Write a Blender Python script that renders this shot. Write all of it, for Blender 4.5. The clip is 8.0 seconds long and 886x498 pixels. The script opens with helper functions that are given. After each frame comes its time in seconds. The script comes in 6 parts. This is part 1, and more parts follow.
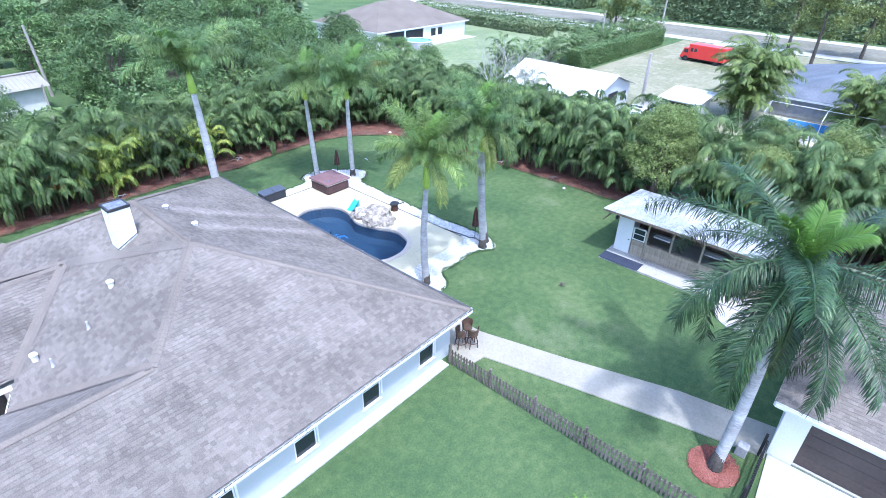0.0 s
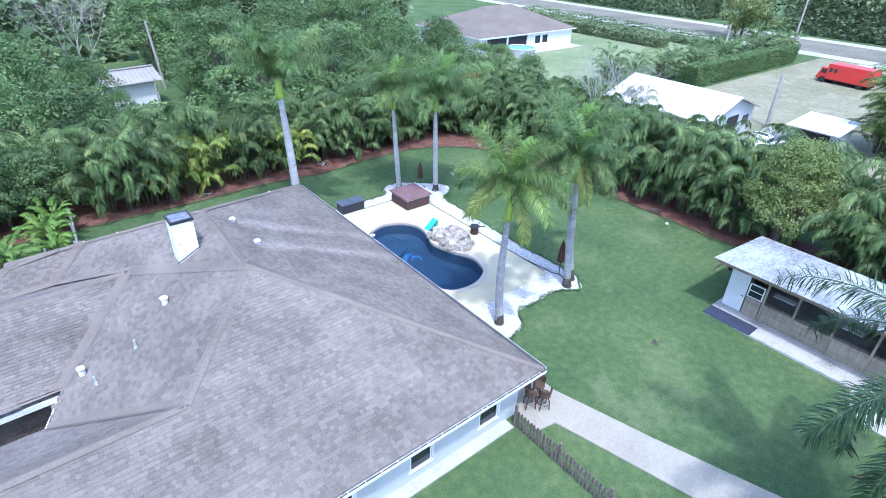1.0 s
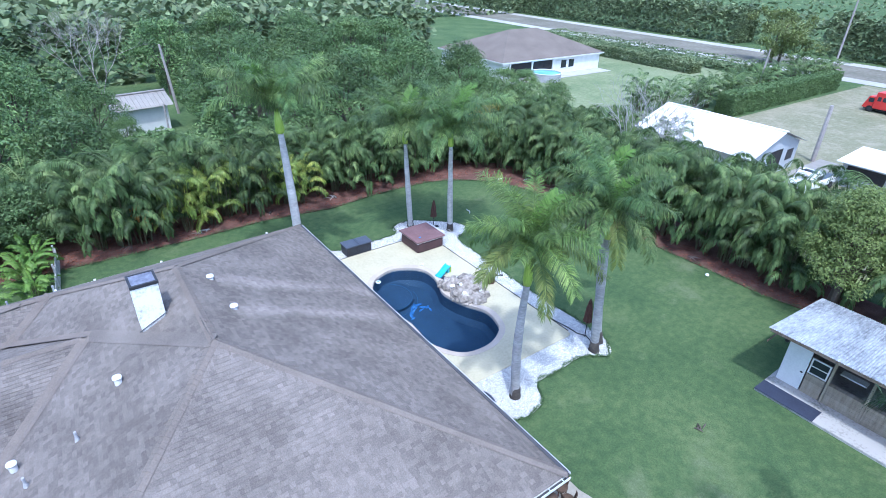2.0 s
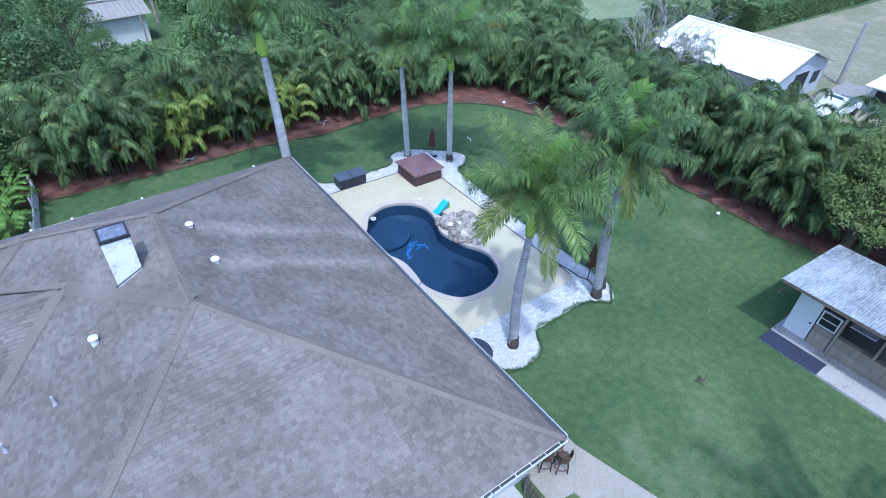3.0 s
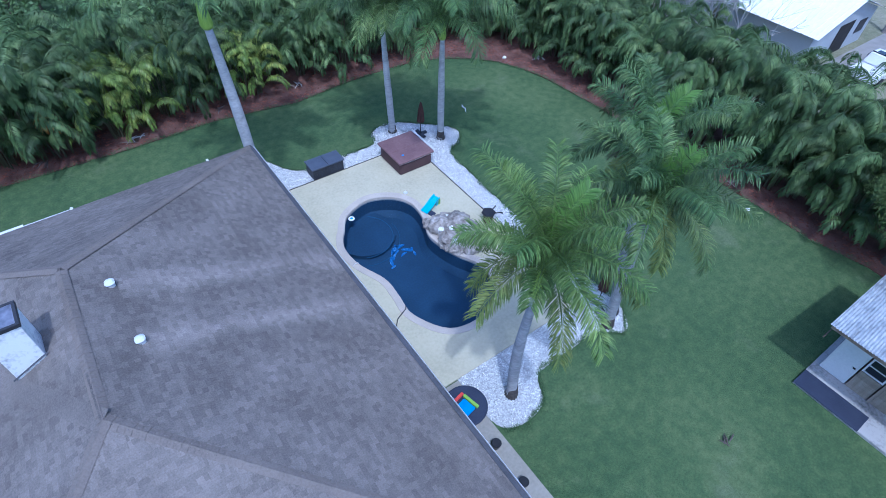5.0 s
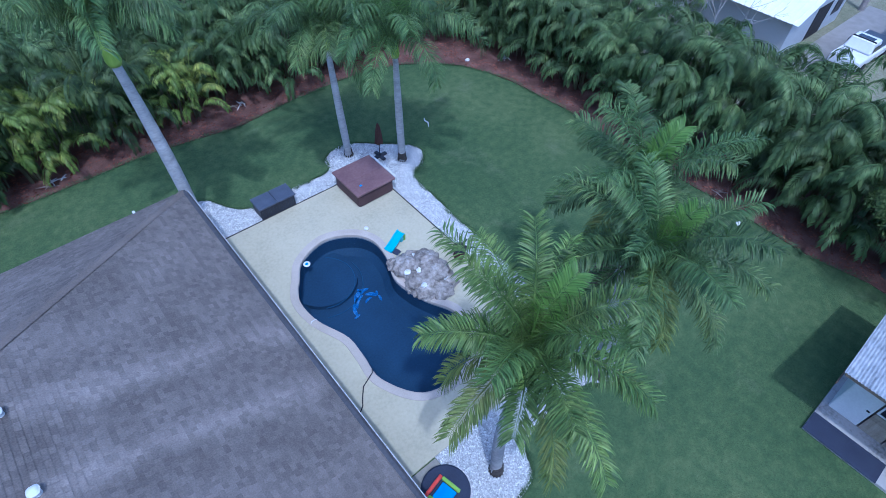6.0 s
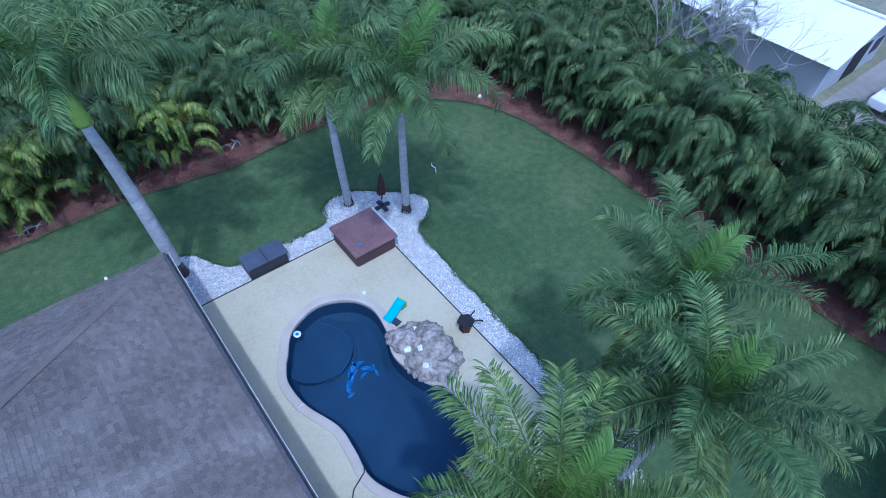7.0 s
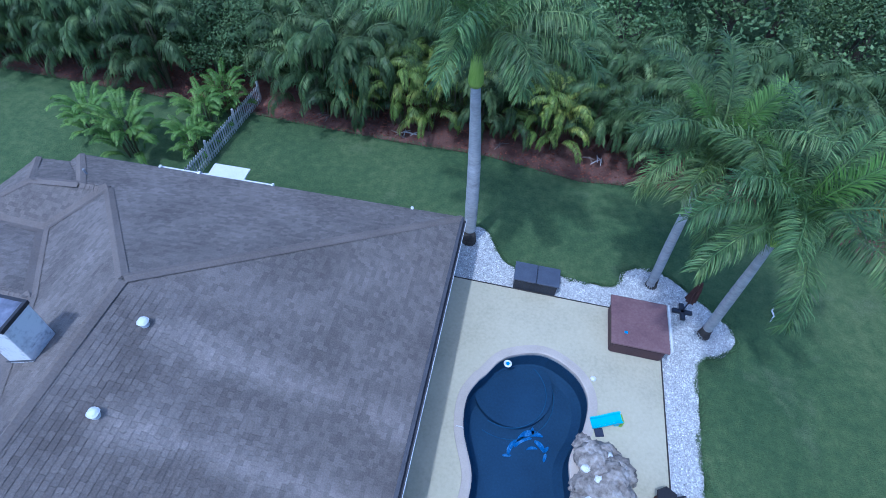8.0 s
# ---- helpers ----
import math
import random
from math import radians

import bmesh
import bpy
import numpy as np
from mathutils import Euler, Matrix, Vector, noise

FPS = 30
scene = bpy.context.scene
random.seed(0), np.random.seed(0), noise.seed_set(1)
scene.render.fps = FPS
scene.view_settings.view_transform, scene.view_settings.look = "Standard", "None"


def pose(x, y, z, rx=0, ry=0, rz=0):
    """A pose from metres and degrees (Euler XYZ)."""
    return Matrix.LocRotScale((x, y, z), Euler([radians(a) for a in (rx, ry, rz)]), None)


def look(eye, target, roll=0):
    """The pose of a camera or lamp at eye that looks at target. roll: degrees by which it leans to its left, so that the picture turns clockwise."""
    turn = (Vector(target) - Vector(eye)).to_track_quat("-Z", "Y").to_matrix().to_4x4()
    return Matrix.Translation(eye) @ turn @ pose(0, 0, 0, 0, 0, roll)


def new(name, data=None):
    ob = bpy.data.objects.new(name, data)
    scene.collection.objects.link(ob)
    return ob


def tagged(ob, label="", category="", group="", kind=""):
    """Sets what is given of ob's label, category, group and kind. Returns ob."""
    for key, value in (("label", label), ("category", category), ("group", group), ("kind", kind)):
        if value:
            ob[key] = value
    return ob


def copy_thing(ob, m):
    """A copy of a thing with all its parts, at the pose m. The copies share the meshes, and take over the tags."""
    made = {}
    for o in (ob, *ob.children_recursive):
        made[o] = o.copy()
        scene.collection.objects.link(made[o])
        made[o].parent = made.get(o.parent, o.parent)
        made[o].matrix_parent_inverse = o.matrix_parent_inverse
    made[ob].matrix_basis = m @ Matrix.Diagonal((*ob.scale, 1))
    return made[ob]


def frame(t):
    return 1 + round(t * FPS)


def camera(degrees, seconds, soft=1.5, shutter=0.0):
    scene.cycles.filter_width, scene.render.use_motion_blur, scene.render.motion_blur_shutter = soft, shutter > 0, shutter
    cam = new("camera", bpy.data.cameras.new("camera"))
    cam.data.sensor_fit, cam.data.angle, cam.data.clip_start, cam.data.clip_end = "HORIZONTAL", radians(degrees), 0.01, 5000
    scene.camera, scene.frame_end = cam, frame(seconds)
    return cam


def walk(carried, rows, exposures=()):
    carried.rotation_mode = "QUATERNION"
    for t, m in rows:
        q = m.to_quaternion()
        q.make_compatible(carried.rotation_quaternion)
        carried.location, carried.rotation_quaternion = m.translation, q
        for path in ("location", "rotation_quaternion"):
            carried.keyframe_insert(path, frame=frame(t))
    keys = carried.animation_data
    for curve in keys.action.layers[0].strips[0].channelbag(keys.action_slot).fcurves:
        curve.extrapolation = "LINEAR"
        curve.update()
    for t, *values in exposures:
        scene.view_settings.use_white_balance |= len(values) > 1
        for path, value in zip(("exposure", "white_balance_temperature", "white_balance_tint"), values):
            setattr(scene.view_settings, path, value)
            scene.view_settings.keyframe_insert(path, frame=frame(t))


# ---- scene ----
cam = camera(78.5, 8.0, soft=0.8)
PATH = [
    (0, (-15.674, -11.487, 17.159), (-14.357, -10.381, 16.138), 1.7),
    (0.2, (-15.315, -11.36, 17.096), (-14.043, -10.199, 16.079), 1.48),
    (0.5, (-14.523, -10.965, 17.007), (-13.355, -9.696, 15.994), 1.1),
    (0.7, (-13.993, -10.446, 17.051), (-12.857, -9.152, 16.034), 1.51),
    (1, (-13.133, -9.538, 17.115), (-12.037, -8.212, 16.094), 1.9),
    (1.2, (-12.413, -8.832, 17.06), (-11.334, -7.495, 16.037), 1.3),
    (2.3, (-9.892, -6.366, 17.054), (-8.851, -4.952, 16.097), 1.8),
    (2.5, (-9.643, -6.072, 17.147), (-8.632, -4.699, 16.103), 2.1),
    (2.7, (-9.404, -5.804, 17.165), (-8.416, -4.475, 16.043), 2.19),
    (3, (-9.082, -5.336, 17.384), (-8.13, -4.081, 16.151), 2.5),
    (3.2, (-8.824, -4.924, 17.679), (-7.885, -3.692, 16.414), 2.69),
    (3.5, (-8.427, -4.413, 17.893), (-7.49, -3.179, 16.629), 2.8),
    (3.7, (-8.12, -4.035, 17.954), (-7.184, -2.8, 16.689), 2.86),
    (4, (-7.62, -3.367, 18.037), (-6.683, -2.132, 16.773), 3),
    (4.2, (-7.184, -2.908, 18.07), (-6.238, -1.681, 16.806), 2.95),
    (4.5, (-6.593, -2.169, 18.068), (-5.656, -0.982, 16.759), 3.1),
    (4.7, (-6.177, -1.613, 18.116), (-5.275, -0.479, 16.737), 3.4),
    (5.8, (-3.419, 1.497, 18.014), (-2.593, 2.523, 16.508), 3),
    (6, (-2.886, 1.981, 18.023), (-1.995, 2.96, 16.524), 2.8),
    (6.2, (-2.36, 2.505, 18.061), (-1.425, 3.448, 16.566), 2.61),
    (6.5, (-1.608, 3.291, 18.092), (-0.657, 4.224, 16.599), 2.6),
    (6.7, (-1.221, 3.858, 18.167), (-0.273, 4.793, 16.675), 2.95),
    (7, (-0.667, 4.65, 18.144), (0.213, 5.651, 16.653), 3.6),
    (7.2, (-0.384, 5.086, 18.043), (0.37, 6.189, 16.555), 4.31),
    (7.5, (0.209, 5.745, 17.957), (0.635, 6.993, 16.453), 5.1),
    (7.7, (0.503, 6.23, 17.995), (0.699, 7.514, 16.474), 5.76),
    (8, (0.966, 6.725, 17.911), (0.825, 7.996, 16.373), 6.3),
]
EXPOSURES = [(0.0, 1.95, 5380, 11), (1.0, 1.72, 5280, 11), (2.5, 1.33, 5150, 10), (3.5, 1.01, 4860, 10), (4.5, 0.85, 4690, 12), (6.5, 0.59, 4490, 14), (8.0, 0.63, 4480, 11)]
walk(cam, [(t, look(eye, target, roll)) for t, eye, target, roll in PATH], EXPOSURES)

# ---- world, sun ----
SUN_DIR = Vector((0.52, 0.86, 0.0)).normalized()
SUN_EL = radians(64)
world = bpy.data.worlds.new("sky")
scene.world = world
world.use_nodes = True
wn = world.node_tree.nodes
sky = wn.new("ShaderNodeTexSky")
sky.sky_type = 'NISHITA'
sky.sun_disc = False
sky.sun_elevation = SUN_EL
sky.sun_rotation = math.atan2(-SUN_DIR.x, -SUN_DIR.y)
sky.air_density, sky.dust_density = 1.0, 2.0
world.node_tree.links.new(sky.outputs[0], wn["Background"].inputs[0])
wn["Background"].inputs[1].default_value = 0.15
sun = new("sun", bpy.data.lights.new("sun", 'SUN'))
sun.data.energy, sun.data.angle, sun.data.color = 1.25, radians(2.0), (1.0, 0.96, 0.9)
sun.matrix_world = look((0, 0, 40), Vector((0, 0, 40)) + Vector((SUN_DIR.x * math.cos(SUN_EL), SUN_DIR.y * math.cos(SUN_EL), -math.sin(SUN_EL))))


# ---- materials ----
def material(name, colors, scale=3.0, fine=30.0, rough=0.8, bump=0.1, metal=0.0, island=0.0, per_object=0.0, coords="Object", translucent=0.0, spec=0.3, stretch=(1, 1, 1), bump_scale=None, stops=(0.3, 0.7)):
    """Two-scale noise over a colour ramp, with bump and, if asked, a change of tone from piece to piece."""
    m = bpy.data.materials.new(name)
    m.use_nodes = True
    nt = m.node_tree
    n, l = nt.nodes, nt.links
    bs = n["Principled BSDF"]
    tc, mp = n.new("ShaderNodeTexCoord"), n.new("ShaderNodeMapping")
    mp.inputs["Scale"].default_value = stretch
    if coords == "World":
        geo = n.new("ShaderNodeNewGeometry")
        l.new(geo.outputs["Position"], mp.inputs["Vector"])
    else:
        l.new(tc.outputs[coords], mp.inputs["Vector"])
    big, small = n.new("ShaderNodeTexNoise"), n.new("ShaderNodeTexNoise")
    for node, s, d in ((big, scale, 4.0), (small, fine, 6.0)):
        node.inputs["Scale"].default_value, node.inputs["Detail"].default_value = s, d
        l.new(mp.outputs[0], node.inputs["Vector"])
    mix = n.new("ShaderNodeMix")
    mix.inputs[0].default_value = 0.45
    l.new(big.outputs["Fac"], mix.inputs[2])
    l.new(small.outputs["Fac"], mix.inputs[3])
    ramp = n.new("ShaderNodeValToRGB")
    el = ramp.color_ramp.elements
    k = len(colors)
    while len(el) < k:
        el.new(0.5)
    for i, c in enumerate(colors):
        el[i].position = stops[0] + (stops[1] - stops[0]) * (i / (k - 1) if k > 1 else 0)
        el[i].color = (*c, 1)
    l.new(mix.outputs[0], ramp.inputs[0])
    col = ramp.outputs[0]
    for amount, kind in ((island, "island"), (per_object, "object")):
        if amount:
            if kind == "island":
                src = n.new("ShaderNodeNewGeometry").outputs["Random Per Island"]
            else:
                src = n.new("ShaderNodeObjectInfo").outputs["Random"]
            rng = n.new("ShaderNodeMapRange")
            rng.inputs[3].default_value, rng.inputs[4].default_value = 1 - amount, 1 + amount
            l.new(src, rng.inputs[0])
            hsv = n.new("ShaderNodeHueSaturation")
            l.new(rng.outputs[0], hsv.inputs["Value"])
            l.new(col, hsv.inputs["Color"])
            col = hsv.outputs[0]
    l.new(col, bs.inputs["Base Color"])
    bs.inputs["Roughness"].default_value, bs.inputs["Metallic"].default_value = rough, metal
    bs.inputs["Specular IOR Level"].default_value = spec
    if bump:
        bp = n.new("ShaderNodeBump")
        bp.inputs["Strength"].default_value, bp.inputs["Distance"].default_value = bump, 0.05
        if bump_scale:
            bn = n.new("ShaderNodeTexNoise")
            bn.inputs["Scale"].default_value, bn.inputs["Detail"].default_value = bump_scale, 5
            l.new(mp.outputs[0], bn.inputs["Vector"])
            l.new(bn.outputs["Fac"], bp.inputs["Height"])
        else:
            l.new(small.outputs["Fac"], bp.inputs["Height"])
        l.new(bp.outputs[0], bs.inputs["Normal"])
    if translucent:
        tr, ms = n.new("ShaderNodeBsdfTranslucent"), n.new("ShaderNodeMixShader")
        l.new(col, tr.inputs["Color"])
        ms.inputs[0].default_value = translucent
        l.new(bs.outputs[0], ms.inputs[1])
        l.new(tr.outputs[0], ms.inputs[2])
        l.new(ms.outputs[0], n["Material Output"].inputs["Surface"])
    m["col"] = col.node.name
    return m


M = {}
M["lawn"] = material("lawn", [(0.057, 0.1, 0.043), (0.084, 0.131, 0.054), (0.125, 0.168, 0.072)], 0.2, 2.6, 0.95, 0.9, coords="World", spec=0.1, bump_scale=24, stops=(0.36, 0.66))
M["pale_lawn"] = material("pale_lawn", [(0.12, 0.165, 0.08), (0.18, 0.22, 0.115), (0.26, 0.28, 0.17)], 0.12, 2.0, 0.95, 0.4, coords="World", spec=0.1)
M["field"] = material("dry_field", [(0.15, 0.158, 0.09), (0.22, 0.215, 0.14), (0.3, 0.28, 0.205)], 0.1, 2.0, 0.95, 0.3, coords="World", spec=0.1)


def worn_and_lit_spots(m, pale, low, high, amount, zones=()):
    """Blade grain, scattered paler dry scuffs with ragged outlines, and wider pale zones of wear and painted sunlight
    (x, y, radius) over a grass material.
    """
    n, l = m.node_tree.nodes, m.node_tree.links

    def op(kind, a, b):
        k = n.new("ShaderNodeMath")
        k.operation = kind
        for i, v in enumerate((a, b)):
            if isinstance(v, (int, float)):
                k.inputs[i].default_value = v
            else:
                l.new(v, k.inputs[i])
        return k.outputs[0]

    geo, nz, rg, mx, grain, hsv = (n.new("ShaderNode" + k) for k in ("NewGeometry", "TexNoise", "MapRange", "MixRGB", "TexNoise", "HueSaturation"))
    nz.inputs["Scale"].default_value, nz.inputs["Detail"].default_value, nz.inputs["Roughness"].default_value = 0.42, 6, 0.68
    grain.inputs["Scale"].default_value, grain.inputs["Detail"].default_value, grain.inputs["Roughness"].default_value = 11.0, 5, 0.75
    for k in (nz, grain):
        l.new(geo.outputs["Position"], k.inputs["Vector"])
    height = nz.outputs["Fac"]
    for x, y, r in zones:
        far_off = n.new("ShaderNodeVectorMath")
        far_off.operation = 'DISTANCE'
        l.new(geo.outputs["Position"], far_off.inputs[0])
        far_off.inputs[1].default_value = (x, y, 0)
        height = op('ADD', height, op('MULTIPLY', op('MAXIMUM', op('SUBTRACT', 1.0, op('DIVIDE', far_off.outputs["Value"], r)), 0.0), 0.17))
    rg.inputs[1].default_value, rg.inputs[2].default_value, rg.inputs[4].default_value = low, high, amount
    l.new(height, rg.inputs[0])
    l.new(rg.outputs[0], mx.inputs[0])
    l.new(n[m["col"]].outputs[0], mx.inputs[1])
    mx.inputs[2].default_value = (*pale, 1)
    l.new(mx.outputs[0], hsv.inputs["Color"])
    l.new(op('ADD', op('MULTIPLY', grain.outputs["Fac"], 1.3), 0.35), hsv.inputs["Value"])
    l.new(hsv.outputs[0], n["Principled BSDF"].inputs["Base Color"])


# the zone at (18.2, 6.7) puts a sunlit patch into the grass colour
worn_and_lit_spots(M["lawn"], (0.165, 0.19, 0.11), 0.58, 0.76, 0.6, ((4.4, -2.7, 3.2), (18.2, 6.7, 3.2), (13.0, 18.4, 1.7)))
worn_and_lit_spots(M["pale_lawn"], (0.3, 0.3, 0.19), 0.52, 0.7, 0.6)
worn_and_lit_spots(M["field"], (0.33, 0.3, 0.225), 0.5, 0.66, 0.7)
M["mulch"] = material("red_mulch", [(0.055, 0.03, 0.025), (0.14, 0.075, 0.06), (0.26, 0.155, 0.125)], 1.2, 22.0, 0.95, 0.9, coords="World", spec=0.1)
M["mulch_red"] = material("fresh_red_mulch", [(0.12, 0.045, 0.035), (0.26, 0.1, 0.078), (0.38, 0.18, 0.145)], 1.5, 24.0, 0.95, 0.9, coords="World", spec=0.1)
M["chip"] = material("mulch_chip", [(0.1, 0.035, 0.025), (0.26, 0.1, 0.065)], 2.0, 20.0, 0.95, 0.2, island=0.5, spec=0.1)
M["gravel"] = material("white_gravel", [(0.24, 0.24, 0.245), (0.47, 0.47, 0.46), (0.68, 0.68, 0.66)], 7.0, 34.0, 0.85, 0.9, coords="World")
M["pebble"] = material("white_pebble", [(0.34, 0.34, 0.34), (0.74, 0.74, 0.71)], 4.0, 20.0, 0.8, 0.1, island=0.45)
M["deck"] = material("beige_deck", [(0.41, 0.373, 0.255), (0.5, 0.455, 0.315), (0.555, 0.508, 0.358)], 0.5, 9.0, 0.8, 0.15, coords="World", bump_scale=60)
M["coping"] = material("pink_coping", [(0.42, 0.36, 0.3), (0.52, 0.455, 0.385)], 1.5, 20.0, 0.7, 0.15, coords="World")
M["concrete"] = material("concrete", [(0.31, 0.305, 0.285), (0.4, 0.39, 0.365), (0.47, 0.46, 0.435)], 0.7, 12.0, 0.85, 0.2, coords="World")
M["path"] = material("worn_path_concrete", [(0.25, 0.228, 0.185), (0.315, 0.29, 0.24), (0.375, 0.348, 0.295)], 0.5, 10.0, 0.9, 0.2, coords="World")
M["joint"] = material("dark_joint", [(0.03, 0.028, 0.025), (0.07, 0.06, 0.05)], 3.0, 20.0, 0.9, 0.1)
M["basin"] = material("dark_basin", [(0.05, 0.073, 0.108), (0.064, 0.096, 0.14), (0.078, 0.117, 0.168)], 0.8, 12.0, 0.6, 0.1, coords="World")
M["basin_step"] = material("pool_step_edge", [(0.06, 0.12, 0.19), (0.1, 0.18, 0.26)], 3.0, 20.0, 0.6, 0.1)
M["mosaic"] = material("blue_mosaic", [(0.03, 0.09, 0.27), (0.1, 0.26, 0.52), (0.5, 0.63, 0.78)], 5.0, 30.0, 0.4, 0.1)
M["stucco"] = material("pale_blue_stucco", [(0.39, 0.41, 0.43), (0.46, 0.485, 0.505)], 0.6, 18.0, 0.85, 0.3, bump_scale=80, coords="World")
M["white"] = material("white_paint", [(0.62, 0.62, 0.62), (0.76, 0.76, 0.75)], 1.2, 14.0, 0.6, 0.1)
M["chimney"] = material("stained_white_plaster", [(0.3, 0.3, 0.31), (0.6, 0.6, 0.6), (0.76, 0.76, 0.75)], 2.2, 9.0, 0.7, 0.15, coords="World", stops=(0.3, 0.5))
M["cap_plate"] = material("dulled_cap_metal", [(0.075, 0.08, 0.1), (0.15, 0.16, 0.21), (0.24, 0.255, 0.31)], 1.6, 9.0, 0.55, 0.1, coords="World")
M["white_metal"] = material("white_metal_roof", [(0.76, 0.75, 0.73), (0.86, 0.85, 0.83)], 0.4, 6.0, 0.5, 0.05)
M["gutter"] = material("gutter_aluminium", [(0.6, 0.62, 0.66), (0.75, 0.77, 0.8)], 1.0, 12.0, 0.5, 0.05)
M["drip"] = material("dark_drip_edge", [(0.05, 0.05, 0.055), (0.1, 0.1, 0.11)], 1.0, 12.0, 0.6, 0.05)
M["frame_dark"] = material("dark_frame", [(0.02, 0.02, 0.024), (0.05, 0.05, 0.055)], 2.0, 20.0, 0.5, 0.05)
# near-black colour that stands in for shade in far doorways and openings
M["opening_shade"] = material("painted_opening_shade", [(0.02, 0.02, 0.022), (0.045, 0.042, 0.04)], 1.0, 8.0, 0.9, 0.1)
M["wood"] = material("weathered_wood", [(0.12, 0.085, 0.06), (0.22, 0.165, 0.12), (0.3, 0.24, 0.18)], 1.5, 16.0, 0.85, 0.35, stretch=(1, 6, 1), per_object=0.25)
M["shed_wood"] = material("tan_shed_boards", [(0.21, 0.175, 0.13), (0.33, 0.28, 0.215), (0.42, 0.365, 0.295)], 1.5, 16.0, 0.85, 0.35, stretch=(1, 6, 1), per_object=0.15)
M["slab"] = material("stained_slab", [(0.11, 0.105, 0.096), (0.29, 0.28, 0.262), (0.42, 0.405, 0.385)], 0.9, 8.0, 0.9, 0.2, coords="World", stops=(0.28, 0.52))
M["fence"] = material("brown_fence", [(0.085, 0.07, 0.06), (0.145, 0.122, 0.106), (0.215, 0.187, 0.165)], 2.0, 16.0, 0.85, 0.3, per_object=0.25)
M["grey_fence"] = material("grey_fence", [(0.25, 0.25, 0.26), (0.42, 0.42, 0.43)], 2.0, 16.0, 0.85, 0.3, per_object=0.2)
M["black_metal"] = material("black_metal", [(0.014, 0.014, 0.016), (0.035, 0.035, 0.038)], 2.0, 20.0, 0.45, 0.1)
M["tub_lid"] = material("maroon_vinyl", [(0.14, 0.078, 0.08), (0.19, 0.108, 0.108), (0.24, 0.15, 0.145)], 1.0, 12.0, 0.55, 0.2)
M["tub_body"] = material("brown_tub_skirt", [(0.06, 0.035, 0.038), (0.1, 0.055, 0.055)], 1.0, 20.0, 0.6, 0.2)
M["box"] = material("charcoal_resin", [(0.022, 0.025, 0.035), (0.045, 0.05, 0.065)], 2.0, 25.0, 0.5, 0.2)
M["box_lid"] = material("slate_resin_lid", [(0.06, 0.07, 0.1), (0.1, 0.115, 0.15)], 2.0, 25.0, 0.45, 0.2)
M["canvas"] = material("brown_canvas", [(0.05, 0.025, 0.02), (0.1, 0.05, 0.04)], 3.0, 25.0, 0.9, 0.2)
M["rock"] = material("tan_rock", [(0.07, 0.058, 0.05), (0.3, 0.265, 0.228), (0.53, 0.49, 0.45)], 2.2, 7.0, 0.9, 0.9, coords="World", per_object=0.15)
M["turquoise"] = material("turquoise_plastic", [(0.05, 0.38, 0.5), (0.09, 0.47, 0.6)], 2.0, 20.0, 0.35, 0.03, spec=0.5)
M["toy_red"] = material("red_foam", [(0.5, 0.05, 0.04), (0.62, 0.08, 0.06)], 3.0, 20.0, 0.5, 0.05)
M["toy_green"] = material("lime_foam", [(0.22, 0.42, 0.05), (0.32, 0.52, 0.08)], 3.0, 20.0, 0.5, 0.05)
M["toy_blue"] = material("blue_foam", [(0.02, 0.2, 0.6), (0.04, 0.3, 0.7)], 3.0, 20.0, 0.5, 0.05)
M["slate"] = material("slate_blue_mat", [(0.028, 0.034, 0.06), (0.045, 0.054, 0.085)], 1.2, 25.0, 0.8, 0.3)
M["tin"] = material("galvanised_tin", [(0.12, 0.124, 0.128), (0.4, 0.415, 0.425), (0.66, 0.67, 0.68)], 0.6, 6.0, 0.5, 0.15, metal=0.3, coords="World", stretch=(0.5, 1.6, 1))
M["trunk"] = material("palm_trunk", [(0.27, 0.265, 0.26), (0.42, 0.415, 0.41), (0.56, 0.555, 0.545)], 1.2, 7.0, 0.9, 0.35, stretch=(1, 1, 3))
M["trunk_dark"] = material("weathered_palm_trunk", [(0.19, 0.185, 0.19), (0.32, 0.315, 0.32), (0.46, 0.455, 0.455)], 1.2, 7.0, 0.9, 0.35, stretch=(1, 1, 3))
M["trunk_foot"] = material("palm_foot", [(0.035, 0.03, 0.027), (0.09, 0.08, 0.07)], 3.0, 12.0, 0.95, 0.6)
M["shaft"] = material("green_crownshaft", [(0.2, 0.32, 0.045), (0.32, 0.45, 0.07), (0.43, 0.52, 0.11)], 1.0, 6.0, 0.45, 0.1, stretch=(3, 3, 0.6))
# brighter than royal_dark: light on the first palm's crown is put into the colour
M["royal"] = material("royal_lit_frond", [(0.046, 0.097, 0.028), (0.12, 0.193, 0.046), (0.25, 0.325, 0.086)], 0.5, 4.0, 0.5, 0, island=0.4, per_object=0.3, translucent=0.2, coords="World", spec=0.35)
M["royal_dark"] = material("royal_dark_frond", [(0.037, 0.083, 0.029), (0.098, 0.165, 0.05), (0.232, 0.295, 0.094)], 0.5, 4.0, 0.5, 0, island=0.4, per_object=0.3, translucent=0.2, coords="World", spec=0.35)
M["blade"] = material("grass_blade", [(0.06, 0.11, 0.045), (0.1, 0.15, 0.065)], 2.0, 10.0, 0.8, 0, island=0.4, spec=0.1)
M["royal_deep"] = material("deep_green_frond", [(0.013, 0.036, 0.015), (0.036, 0.078, 0.029), (0.12, 0.175, 0.072)], 0.5, 4.0, 0.42, 0, island=0.5, per_object=0.3, translucent=0.15, coords="World", spec=0.45)
